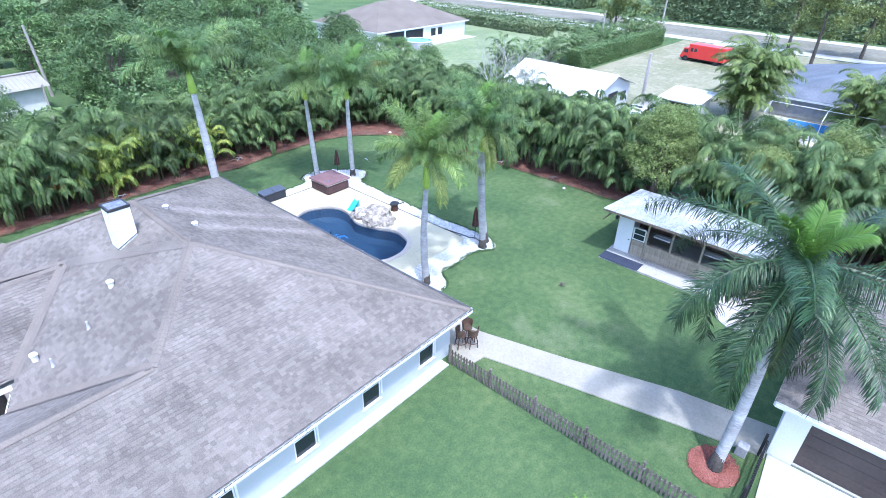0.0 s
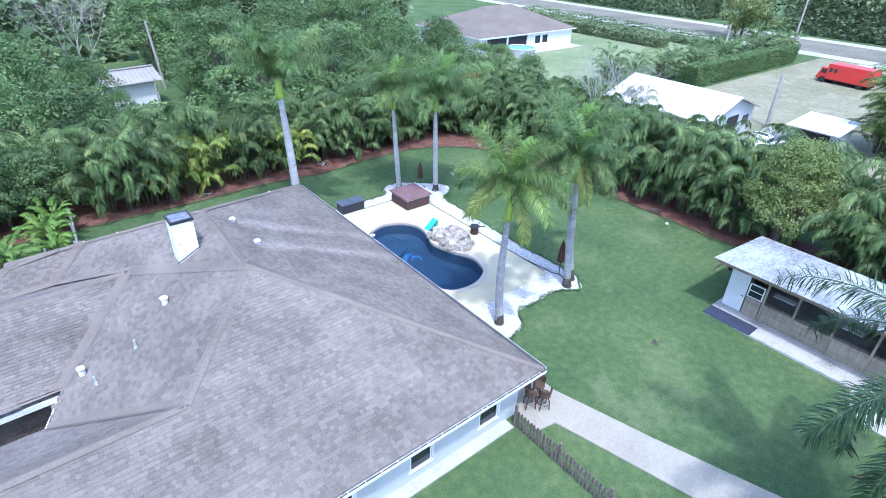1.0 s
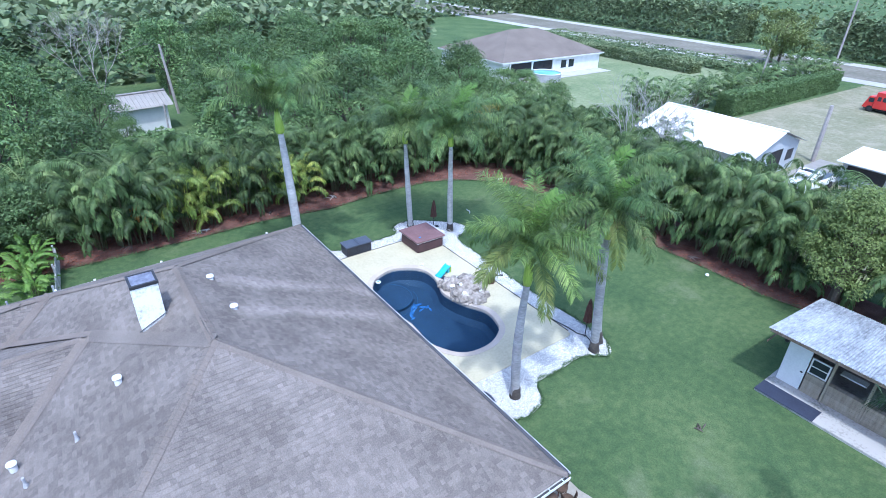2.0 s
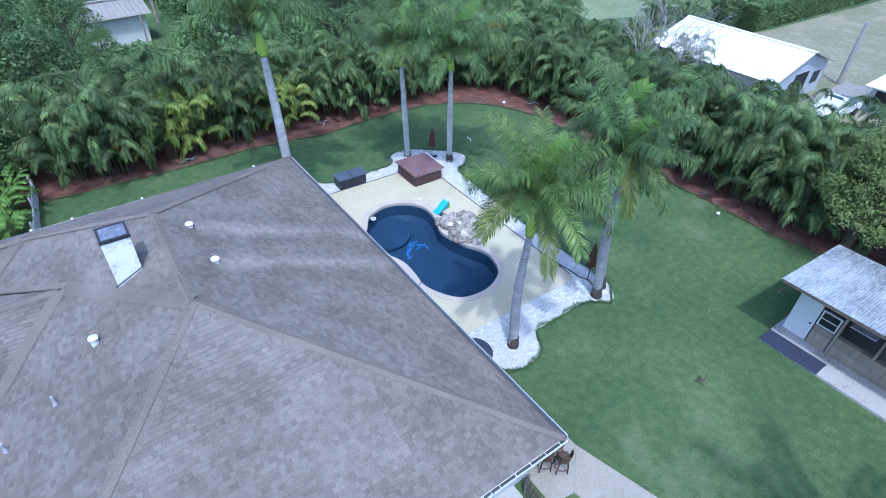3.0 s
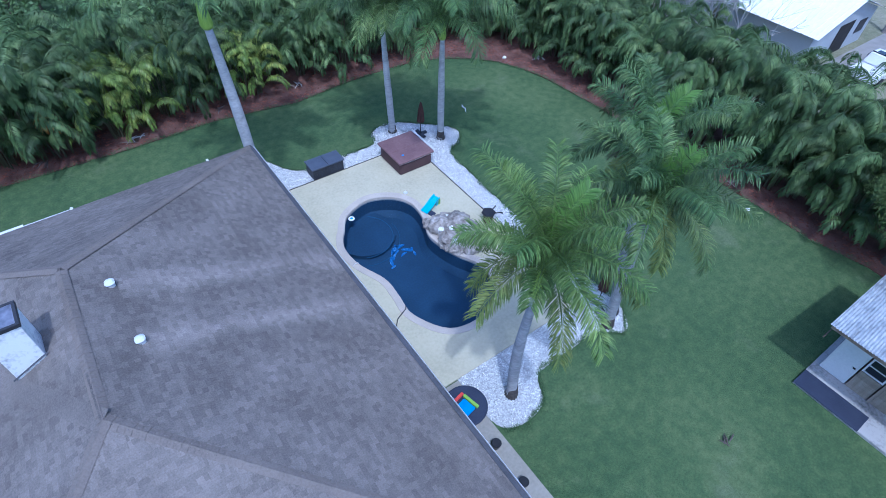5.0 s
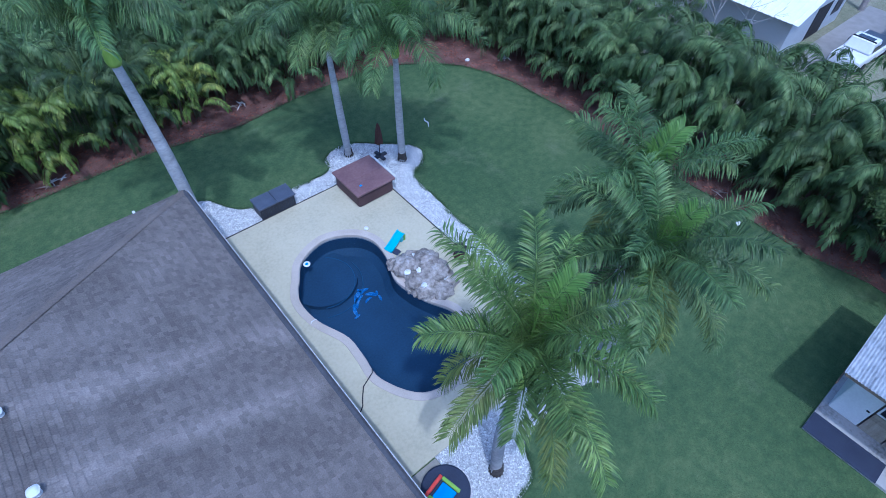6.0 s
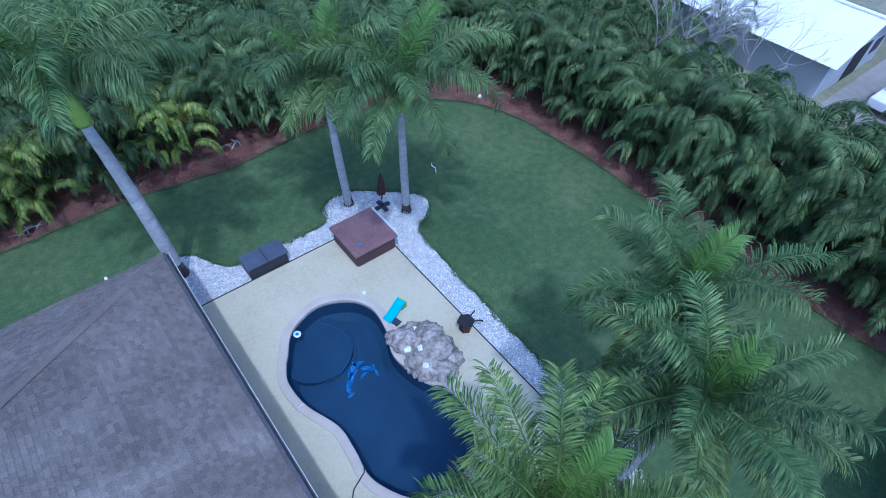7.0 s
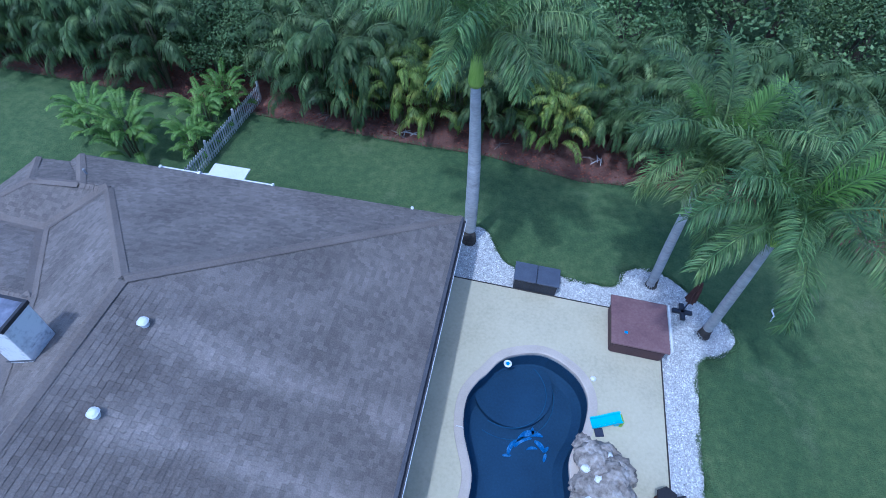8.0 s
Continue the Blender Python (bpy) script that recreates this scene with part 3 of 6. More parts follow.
def grass_fringe(line, n, seed, reach=0.09):
    """Tufts of uncut grass blades leaning over a line of the plan."""
    rng = random.Random(seed)
    lens = [math.dist(a, b) for a, b in zip(line, line[1:])]
    vs, fs = [], []
    for a, b, L in zip(line, line[1:], lens):
        for _ in range(int(n * L / sum(lens))):
            t = rng.random()
            x, y = a[0] + (b[0] - a[0]) * t, a[1] + (b[1] - a[1]) * t
            wave = 0.07 * math.sin(x * 3.1 + y * 2.3) + 0.05 * math.sin(x * 8.3 - y * 7.1)
            nx, ny = (b[1] - a[1]) / L, -(b[0] - a[0]) / L
            q = Vector((x + nx * (wave + rng.gauss(0, reach)), y + ny * (wave + rng.gauss(0, reach)), 0.03))
            az = rng.uniform(0, 6.28)
            d = Vector((math.cos(az), math.sin(az), 0))
            w = Vector((-d.y, d.x, 0)) * 0.014
            h = rng.uniform(0.05, 0.11)
            k = len(vs)
            vs += [q - w, q + w, q + d * h * 0.9 + Vector((0, 0, h * 0.7))]
            fs.append((k, k + 1, k + 2))
    return vs, fs


va, fa = grass_fringe(MULCH_N[:18], 16000, 5)
bed_line = [tuple(p) for p in BED[2:112]]
vb, fb = grass_fringe(bed_line, 12000, 6, 0.05)
k = len(va)
tagged(raw("grass_fringe", va + vb, fa + [tuple(i + k for i in f) for f in fb], M["blade"]), "ragged uncut grass along the edges of the beds", "grass", kind="stuff")

# dark edging strip between deck and gravel
edging = thing("deck_edging", "thin dark edging strip between deck and gravel", "edging", kind="structure")
for b in ((8.37, 8.42, 7.2, 20.17), (-0.5, 8.37, 20.12, 20.17)):
    part("strip", boxed(*b, 0.0, 0.085), M["joint"], edging)

# pool: basin, coping, water, step, mosaic
pool = thing("swimming_pool", "kidney-shaped swimming pool with a dark blue finish", "swimming pool")


def ring_wall(loop_a, za, loop_b, zb, bm):
    a = [bm.verts.new((p[0], p[1], za)) for p in loop_a]
    b = [bm.verts.new((p[0], p[1], zb)) for p in loop_b]
    k = len(a)
    for i in range(k):
        bm.faces.new((a[i], a[(i + 1) % k], b[(i + 1) % k], b[i]))


bm = bmesh.new()
ring_wall(POOL, 0.05, grown(POOL, -0.05), -0.8, bm)
ring_wall(grown(POOL, -0.05), -0.8, grown(POOL, -0.35), -1.1, bm)
part("basin", bm, M["basin"], pool, "dark blue plaster basin")
slab("pool_floor", grown(POOL, -0.3), -1.2, -1.08, M["basin"], parent=pool)
bm = bmesh.new()
ring_wall(grown(POOL, 0.3), 0.06, grown(POOL, 0.29), 0.085, bm)
ring_wall(grown(POOL, 0.29), 0.085, grown(POOL, 0.03), 0.09, bm)
ring_wall(grown(POOL, 0.03), 0.09, grown(POOL, -0.03), 0.06, bm)
ring_wall(grown(POOL, -0.03), 0.06, grown(POOL, -0.01), -0.2, bm)
part("coping", bm, M["coping"], pool, "pinkish concrete coping")
slab("water", grown(POOL, -0.005), -0.1, -0.1, M["pool_water"], parent=pool, label="clear dark blue water")
STEP = [p for p in (Vector((3.1 + 1.5 * math.cos(a * math.pi / 20), 16.3 + 1.55 * math.sin(a * math.pi / 20))) for a in range(40)) if inside(grown(POOL, -0.08), p.x, p.y)]
STEP += [p for p in grown(POOL, -0.07) if (p - Vector((3.1, 16.3))).length < 1.5]
STEP.sort(key=lambda p: math.atan2(p.y - 16.35, p.x - 2.85))
slab("bench_step", STEP, -1.1, -0.85, M["basin"], parent=pool, label="rounded underwater bench")
for r, z in ((1.42, -0.84), (1.75, -1.06)):
    bm = bmesh.new()
    arc = [(2.95 + r * math.cos(a), 16.1 + r * math.sin(a), z) for a in [radians(-115 + 6 * i) for i in range(30)]]
    arc = [p for p in arc if inside(grown(POOL, -0.15), p[0], p[1])]
    tube(bm, arc, [0.02] * len(arc), 6)
    part("step_edge", bm, M["basin_step"], pool, "pale tile line on the step")
for i, (cx, cy, rx, ry, rot, bend) in enumerate(((3.95, 14.55, 0.5, 0.12, 22, 0.2), (3.72, 14.36, 0.36, 0.09, 38, 0.12), (3.36, 14.1, 0.34, 0.08, 68, 0.08), (4.3, 14.35, 0.26, 0.09, -42, 0.06), (4.55, 14.3, 0.13, 0.06, 60, 0.0), (4.52, 14.0, 0.16, 0.055, 80, 0.0), (4.02, 14.86, 0.14, 0.05, 100, 0.0), (3.2, 13.8, 0.16, 0.05, 10, 0.0), (4.05, 14.2, 0.2, 0.05, 15, 0.05))):
    pts = []
    for k in range(20):
        a = k * math.pi / 10
        x, y = rx * math.cos(a), ry * math.sin(a)
        y += bend * (1 - (x / rx) ** 2)
        c, s = math.cos(radians(rot)), math.sin(radians(rot))
        pts.append((cx + x * c - y * s, cy + x * s + y * c))
    slab("mosaic", pts, -1.08, -1.05, M["mosaic"], parent=pool, label="pale blue mosaic shape on the pool floor")

# ---- house ----
K = 0.45
house = thing("house", "single-storey pale blue house with brown-grey shingle hip roof", "house")
EZ, NY = 2.6, 21.12
A, B, P = (-8.0, 8.0, 6.2), (-7.9, 13.4, 6.2), (-11.65, 4.2, 4.5)
NE, NW, NOTCH, NW2 = (0, 0, EZ), (-15.5, 20.55, EZ), (-15.65, 20.05, EZ), (-16.95, 19.95, EZ)
Q, Q2, R2, RW = (-11.25, 13.2, 4.43), (-12.25, 18.1, 3.84), (-13.25, 18.07, 3.84), (-15.3, 18.0, 3.6)
V, V2 = (-13.95, 16.45, 2.97), (-17.2, 16.6, 2.8)
FOOT_S, FOOT_N = (-15.3, 7.95, 2.574), (-14.65, 9.3, 2.857)
# each roof face as its outline, eave to ridge
FACES = [
    [NE, A, P, (-24, 4.2, 4.5), (-24, 0, EZ)],
    [NE, (0, NY, EZ), B, A],
    [(0, NY, EZ), NW, R2, Q2, B],
    [A, Q, FOOT_N, FOOT_S, P],
    [A, B, Q2, V, Q],
    [P, FOOT_S, (-24, 7.95, 2.574), (-24, 4.2, 4.5)],
    [FOOT_N, Q, (-20, 13.2, 4.43), (-20, 9.2, 2.82)],
    [Q, V, V2, (-20, 16.45, 2.97), (-20, 13.2, 4.43)],
    [Q2, R2, RW, V2, V],
    [R2, NW, NOTCH],
    [R2, NOTCH, NW2, RW],
    [RW, NW2, V2],
]


def face_axes(outline):
    """Middle, along-slope, up-slope and normal directions of a roof face."""
    pts = [Vector(p) for p in outline]
    nrm = Vector((0, 0, 0))
    for a, b in zip(pts, pts[1:] + pts[:1]):
        nrm += a.cross(b)
    nrm.normalize()
    if nrm.z < 0:
        nrm = -nrm
    v = (Vector((0, 0, 1)) - nrm * nrm.z).normalized()
    return sum(pts, Vector((0, 0, 0))) / len(pts), v.cross(nrm), v, nrm


vs, fs = [], []
for outline in FACES:
    b = len(vs)
    vs += [Vector(p) - Vector((0, 0, 0.045)) for p in outline]
    fs.append(tuple(range(b, b + len(outline))))
roof = raw("roof", vs, fs, M["shingle"], house, "brown-grey asphalt shingle roof with paler streaks")
soffit = [(-0.03, 0.03), (-0.03, NY - 0.03), (-15.47, 20.52), (-15.62, 20.02), (-16.92, 19.92), (-17.2, 16.25), (-19.97, 16.17), (-19.97, 9.23), (-14.76, 9.36), (-15.36, 7.93), (-24, 7.93), (-24, 0.03)]
slab("soffit", soffit, 2.36, 2.4, M["white"], parent=house)
for (x0, y0), (x1, y1) in zip(soffit, soffit[1:]):
    L = math.hypot(x1 - x0, y1 - y0)
    part("fascia", boxed(0.02, L - 0.02, -0.02, 0.02, 2.36, 2.585, turn=pose(x0, y0, 0, 0, 0, math.degrees(math.atan2(y1 - y0, x1 - x0)))), M["white"], house, "white painted fascia board")
# gutters: the south one in lengths with joints, the east one dark with a white lip
for i in range(8):
    x1 = 0.02 - 3.0 * i
    bm = bmesh.new()
    box(bm, x1 - 2.96, x1, -0.135, -0.12, 2.44, 2.56)
    for j in range(5):
        box(bm, x1 - 0.3 - 0.6 * j, x1 - 0.27 - 0.6 * j, -0.12, 0.0, 2.53, 2.545)
    g = part("gutter", bm, M["gutter"], house, "white aluminium gutter")
    # dark trough colour carries the shade inside the gutter, over its leaf litter
    part("gutter_trough", boxed(x1 - 2.96, x1, -0.12, 0.0, 2.44, 2.455), M["drip"], g, "leaf-littered trough with the gutter's inner shade in its dark colour")
bm = bmesh.new()
box(bm, 0.16, 0.175, 0.0, NY, 2.44, 2.545)
gut = part("gutter", bm, M["gutter"], house, "white aluminium gutter")
# same dark trough: the black shadow line behind the lip is coloured in
part("gutter_trough", boxed(0.0, 0.16, 0.0, NY, 2.44, 2.455), M["drip"], gut, "leaf-littered trough with the gutter's inner shade in its dark colour")
part("drip_edge", boxed(-0.06, 0.06, 0.02, NY - 0.02, 2.56, 2.65), M["drip"], house, "dark metal drip edge")
REAR = pose(0, NY, 0, 0, 0, 180 + 2.04)
part("drip_edge", boxed(0.02, 15.5, -0.02, 0.03, 2.575, 2.6, turn=REAR), M["drip"], house, "dark metal drip edge")

# walls with openings along the south side
WINDOWS = [(-2.68, -1.72), (-5.92, -4.98), (-9.12, -8.18), (-12.4, -11.45)]
edges = [-0.6] + [v for a, b in WINDOWS for v in (b, a)] + [-23.6]
for i in range(0, len(edges), 2):
    part("wall", boxed(edges[i + 1], edges[i], 0.6, 0.8, 0, 2.36), M["stucco"], house, "pale blue stucco wall")
for a, b in WINDOWS:
    part("wall", boxed(a, b, 0.6, 0.8, 0, 0.55), M["stucco"], house)
    part("wall", boxed(a, b, 0.6, 0.8, 2.02, 2.36), M["stucco"], house)
    win = thing("window", "dark sash window with white frame", "")
    del win["label"]
    win.parent = house
    bm = bmesh.new()
    for bb in ((a, a + 0.05, 0.55, 2.02), (b - 0.05, b, 0.55, 2.02), (a + 0.05, b - 0.05, 0.55, 0.6), (a + 0.05, b - 0.05, 1.97, 2.02), (a + 0.05, b - 0.05, 1.4, 1.44)):
        box(bm, bb[0], bb[1], 0.605, 0.66, bb[2], bb[3])
    part("frame", bm, M["white"], win)
    part("pane", boxed(a + 0.05, b - 0.05, 0.62, 0.63, 0.6, 1.97), M["glass"], win)
    part("sill", boxed(a - 0.06, b + 0.06, 0.54, 0.6, 0.49, 0.545, bevel=0.01), M["white"], win)
    part("shutter", boxed(b + 0.03, b + 0.1, 0.565, 0.597, 0.72, 2.05), M["white"], win, "pale trim board")
for bb in ((-0.8, -0.6, 0.8, 19.5), (-16.3, -0.8, 19.3, 19.5), (-16.5, -16.3, 16.0, 19.5), (-19.5, -16.5, 15.6, 15.8), (-19.5, -19.3, 10.0, 15.6), (-23.6, -16.0, 7.4, 7.6)):
    part("wall", boxed(*bb, 0, 2.36), M["stucco"], house, "pale blue stucco wall")
for bb in ((-19.3, -14.9, 9.8, 10.0), (-15.1, -14.9, 8.3, 9.8)):
    part("screen_wall", boxed(*bb, 0, 2.36), M["fence"], house, "shaded brown porch wall")

# chimney with a black-rimmed cap
chim = thing("chimney", "white square chimney with black metal cap", "")
chim.parent = house
chim["label"] = "white plastered chimney with black-rimmed cap"
part("chimney_shaft", boxed(-9.66, -8.84, 10.98, 11.78, 5.0, 7.05, bevel=0.02), M["chimney"], chim)
bm = bmesh.new()
for bb in ((-9.69, -8.81, 10.95, 11.03), (-9.69, -8.81, 11.73, 11.81), (-9.69, -9.61, 11.03, 11.73), (-8.89, -8.81, 11.03, 11.73)):
    box(bm, *bb, 7.04, 7.16, bevel=0.01)
part("cap_rim", bm, M["frame_dark"], chim, "black metal cap rim")
part("cap_plate", boxed(-9.61, -8.89, 11.03, 11.73, 7.1, 7.14), M["cap_plate"], chim, "blue-grey metal cap plate")
for y, tilt in ((10.955, 1), (11.805, -1)):
    bm = bmesh.new()
    vs = [bm.verts.new((x, y + dy * tilt, roof_slope + dz)) for dy, dz in ((0, 0.03), (0.025, 0.07)) for x, roof_slope in ((-9.74, 6.2 - 0.5 * 1.74), (-8.76, 6.2 - 0.5 * 0.76))]
    bm.faces.new((vs[0], vs[1], vs[3], vs[2]))
    part("base_flashing", bm, M["drip"], chim, "dark sealant flashing at the chimney foot")


def roof_z(x, y):
    return min(EZ + K * y, EZ - K * x, EZ + 0.486 * (NY + 0.037 * x - y), 6.2 - 0.47 * (-7.95 - x))


def roof_vent(x, y, kind):
    z = roof_z(x, y)
    if kind == "turtle":
        v = thing("roof_vent", "small white metal roof vent", "")
        bm = bmesh.new()
        tube(bm, [(0, 0, -0.1), (0, 0, 0.12)], [0.11, 0.11], 14)
        part("collar", bm, M["white"], v)
        bm = bmesh.new()
        box(bm, -0.135, 0.135, -0.135, 0.135, 0.1, 0.25, bevel=0.09)
        part("hood", bm, M["gutter"], v, smooth=True)
    else:
        v = thing("vent_pipe", "short grey plumbing vent pipe", "")
        bm = bmesh.new()
        tube(bm, [(0, 0, -0.1), (0, 0, 0.26)], [0.04, 0.04], 12)
        tube(bm, [(0, 0, -0.1), (0, 0, 0.05)], [0.08, 0.05], 12)
        part("pipe", bm, M["grey_fence"], v)
    v.parent = house
    v.location = (x, y, z - 0.02)


for x, y, k in ((-6.94, 12.5, "turtle"), (-6.78, 10.15, "turtle"), (-10.76, 9.43, "turtle"), (-12.15, 8.35, "pipe"), (-13.9, 9.1, "turtle"), (-13.6, 8.1, "pipe"), (-13.8, 18.9, "pipe")):
    roof_vent(x, y, k)


def fascia_curl(x):
    part("flashing", boxed(-x - 0.05, -x + 0.05, -0.1, 0.05, 2.5, 2.66, bevel=0.015, turn=REAR), M["white"], house)


part("awning_edge", boxed(7.6, 12.2, -0.16, -0.04, 2.42, 2.54, bevel=0.02, turn=REAR), M["white"], house, "white gutter length on the rear eave")
for x in (-12.2, -10.6, -7.6, -2.0):
    fascia_curl(x)
part("awning", boxed(9.6, 11.2, -1.75, -0.75, 1.2, 1.26, turn=REAR @ pose(0, -0.3, 0)), M["white"], house, "small white metal awning")
for x in (9.75, 11.0):
    part("awning_post", boxed(x - 0.03, x + 0.03, -1.55, -1.49, 0.0, 1.25, turn=REAR), M["white"], house)

# hip and ridge caps
vs, fs = [], []
rng = random.Random(11)
LINES = [(NE, A), (A, P), (A, B), (B, (0, NY, EZ)), (B, Q2), (Q2, R2), (R2, NW), (R2, RW), (RW, NW2), (RW, V2), (P, (-24, 4.2, 4.5)), (Q, (-20, 13.2, 4.43))]
for p, q in LINES:
    p, q = Vector(p), Vector(q)
    d = (q - p).normalized()
    if d.z < 0:
        p, q, d = q, p, -d
    side = Vector((d.y, -d.x, 0)).normalized()
    n = int((q - p).length / 0.16)
    for i in range(n):
        c = p + d * (0.16 * i)
        b = len(vs)
        drop = 0.055 if abs(d.z) > 0.05 else 0.07
        lift = 0.04 + rng.uniform(0, 0.006)
        for t, z in ((0, lift), (0.22, lift - 0.016)):
            vs += [c + d * t + side * -0.16 + Vector((0, 0, z - drop)), c + d * t + Vector((0, 0, z + 0.012)), c + d * t + side * 0.16 + Vector((0, 0, z - drop))]
        vs += [c + side * -0.16 + Vector((0, 0, -drop)), c + side * 0.16 + Vector((0, 0, -drop))]
        fs += [(b, b + 1, b + 4, b + 3), (b + 1, b + 2, b + 5, b + 4), (b + 6, b + 7, b + 2, b + 1, b)]
for top_p, foot, fold in ((P, FOOT_S, 0.075), (Q, FOOT_N, 0.075), (Q, V, 0.075), (Q2, V, 0.075), (V, V2, 0.075)):
    a, b2 = Vector(top_p), Vector(foot)
    d = (b2 - a).normalized()
    side = Vector((d.y, -d.x, 0)).normalized() * 0.2
    lift = Vector((0, 0, 0.034))
    up_s = Vector((0, 0, fold))
    b = len(vs)
    vs += [a - side + lift + up_s, a + lift, a + side + lift + up_s, b2 - side + lift + up_s, b2 + lift, b2 + side + lift + up_s]
    fs += [(b, b + 1, b + 4, b + 3), (b + 1, b + 2, b + 5, b + 4)]
# woven shingle strip along the shallow crease of the west slope
crease = (Vector(Q) - Vector(A)).normalized()
rim = []
for end in (A, Q):
    for outline, sg in ((FACES[3], -1), (FACES[4], 1)):
        nrm = face_axes(outline)[3]
        rim.append(Vector(end) + crease.cross(nrm) * 0.26 * sg + nrm * 0.026)
    rim.insert(len(rim) - 1, Vector(end) + nrm * 0.03)
raw("crease_strip", rim, [(0, 1, 4, 3), (1, 2, 5, 4)], M["shingle"], roof, "shingle strip along the crease")
caps = raw("ridge_cap", vs, fs, M["cap"], roof, "overlapping shingle caps along hips and ridges")
caps["kind"] = "stuff"


def shingle(vs, fs, o, u, v, nrm, w, rng, cut=False):
    """One shingle tab of width w on the slope, its lower edge proud."""
    e = 0.15
    lo, hi = 0.013 + rng.uniform(0, 0.009), 0.003
    if cut:
        lo = 0.004
    b = len(vs)
    for s, t, h in ((0, 0, lo), (w, 0, lo), (w, e + 0.03, hi), (0, e + 0.03, hi), (0, 0, -0.015), (w, 0, -0.015)):
        vs.append(o + u * s + v * t + nrm * h)
    fs.append((b, b + 1, b + 2, b + 3))
    if not cut:
        fs.extend([(b + 4, b + 5, b + 1, b), (b + 5, b + 2, b + 1), (b + 4, b, b + 3)])


singles = []


def lay_shingles(faces, seed, keep_single=False):
    """Courses of shingle tabs over roof faces; one stretch is kept back as single pieces."""
    vs, fs = [], []
    rng = random.Random(seed)
    for k, outline in enumerate(faces):
        mid, u, v, nrm = face_axes(outline)
        us = [(Vector(p) - mid).dot(u) for p in outline]
        vv = [(Vector(p) - mid).dot(v) for p in outline]
        o = mid + v * min(vv)
        vv = [t - min(vv) for t in vv]
        flat = list(zip(us, vv))
        t = 0.0
        while t < max(vv):
            s = min(us) - rng.uniform(0, 0.3)
            while s < max(us):
                w = rng.choice((0.12, 0.16, 0.2, 0.25))
                c = o + u * s + v * t
                if all(inside(flat, a, b) for a, b in ((s - 0.12, t + 0.2), (s + w + 0.12, t + 0.2), (s - 0.12, t + 0.01), (s + w + 0.12, t + 0.01))):
                    if keep_single and k == 0 and -6.9 < c.x < -4.6 and 1.6 < c.y < 5.0 and len(singles) < 300:
                        singles.append((c, u, v, nrm, w))
                    else:
                        shingle(vs, fs, c, u, v, nrm, w - 0.003, rng)
                else:
                    for q in range(3):
                        if inside(flat, s + w * (q + 0.5) / 3, t + 0.08):
                            shingle(vs, fs, c + u * (w * q / 3), u, v, nrm, w / 3, rng, True)
                s += w
            t += 0.15
    return vs, fs


vs, fs = lay_shingles(FACES, 21, True)
courses = raw("shingle_course", vs, fs, M["shingle"], roof, "courses of asphalt shingles")
courses["kind"] = "stuff"


# ---- palms and trees ----
def leaflet(vs, fs, p, d, side_up, length, width, droop, coarse=False):
    """A narrow strap leaflet from p along d, curving down in three lengths (coarse: two) to a fine tip."""
    w = d.cross(side_up)
    if w.length < 1e-4:
        w = Vector((1, 0, 0))
    w = w.normalized() * width * 0.5
    if coarse:
        mid = p + (d + Vector((0, 0, -0.3 * droop))).normalized() * (length * 0.5)
        b = len(vs)
        vs += [p, mid - w, mid + w, mid + (d + Vector((0, 0, -1.5 * droop))).normalized() * (length * 0.5)]
        fs += [(b, b + 1, b + 2), (b + 1, b + 3, b + 2)]
        return
    m1 = p + (d + Vector((0, 0, -0.15 * droop))).normalized() * (length * 0.36)
    m2 = m1 + (d + Vector((0, 0, -0.7 * droop))).normalized() * (length * 0.34)
    tip = m2 + (d + Vector((0, 0, -1.9 * droop))).normalized() * (length * 0.3)
    b = len(vs)
    vs += [p, m1 - w, m1 + w, m2 - w * 0.8, m2 + w * 0.8, tip]
    fs += [(b, b + 1, b + 2), (b + 1, b + 3, b + 4, b + 2), (b + 3, b + 5, b + 4)]


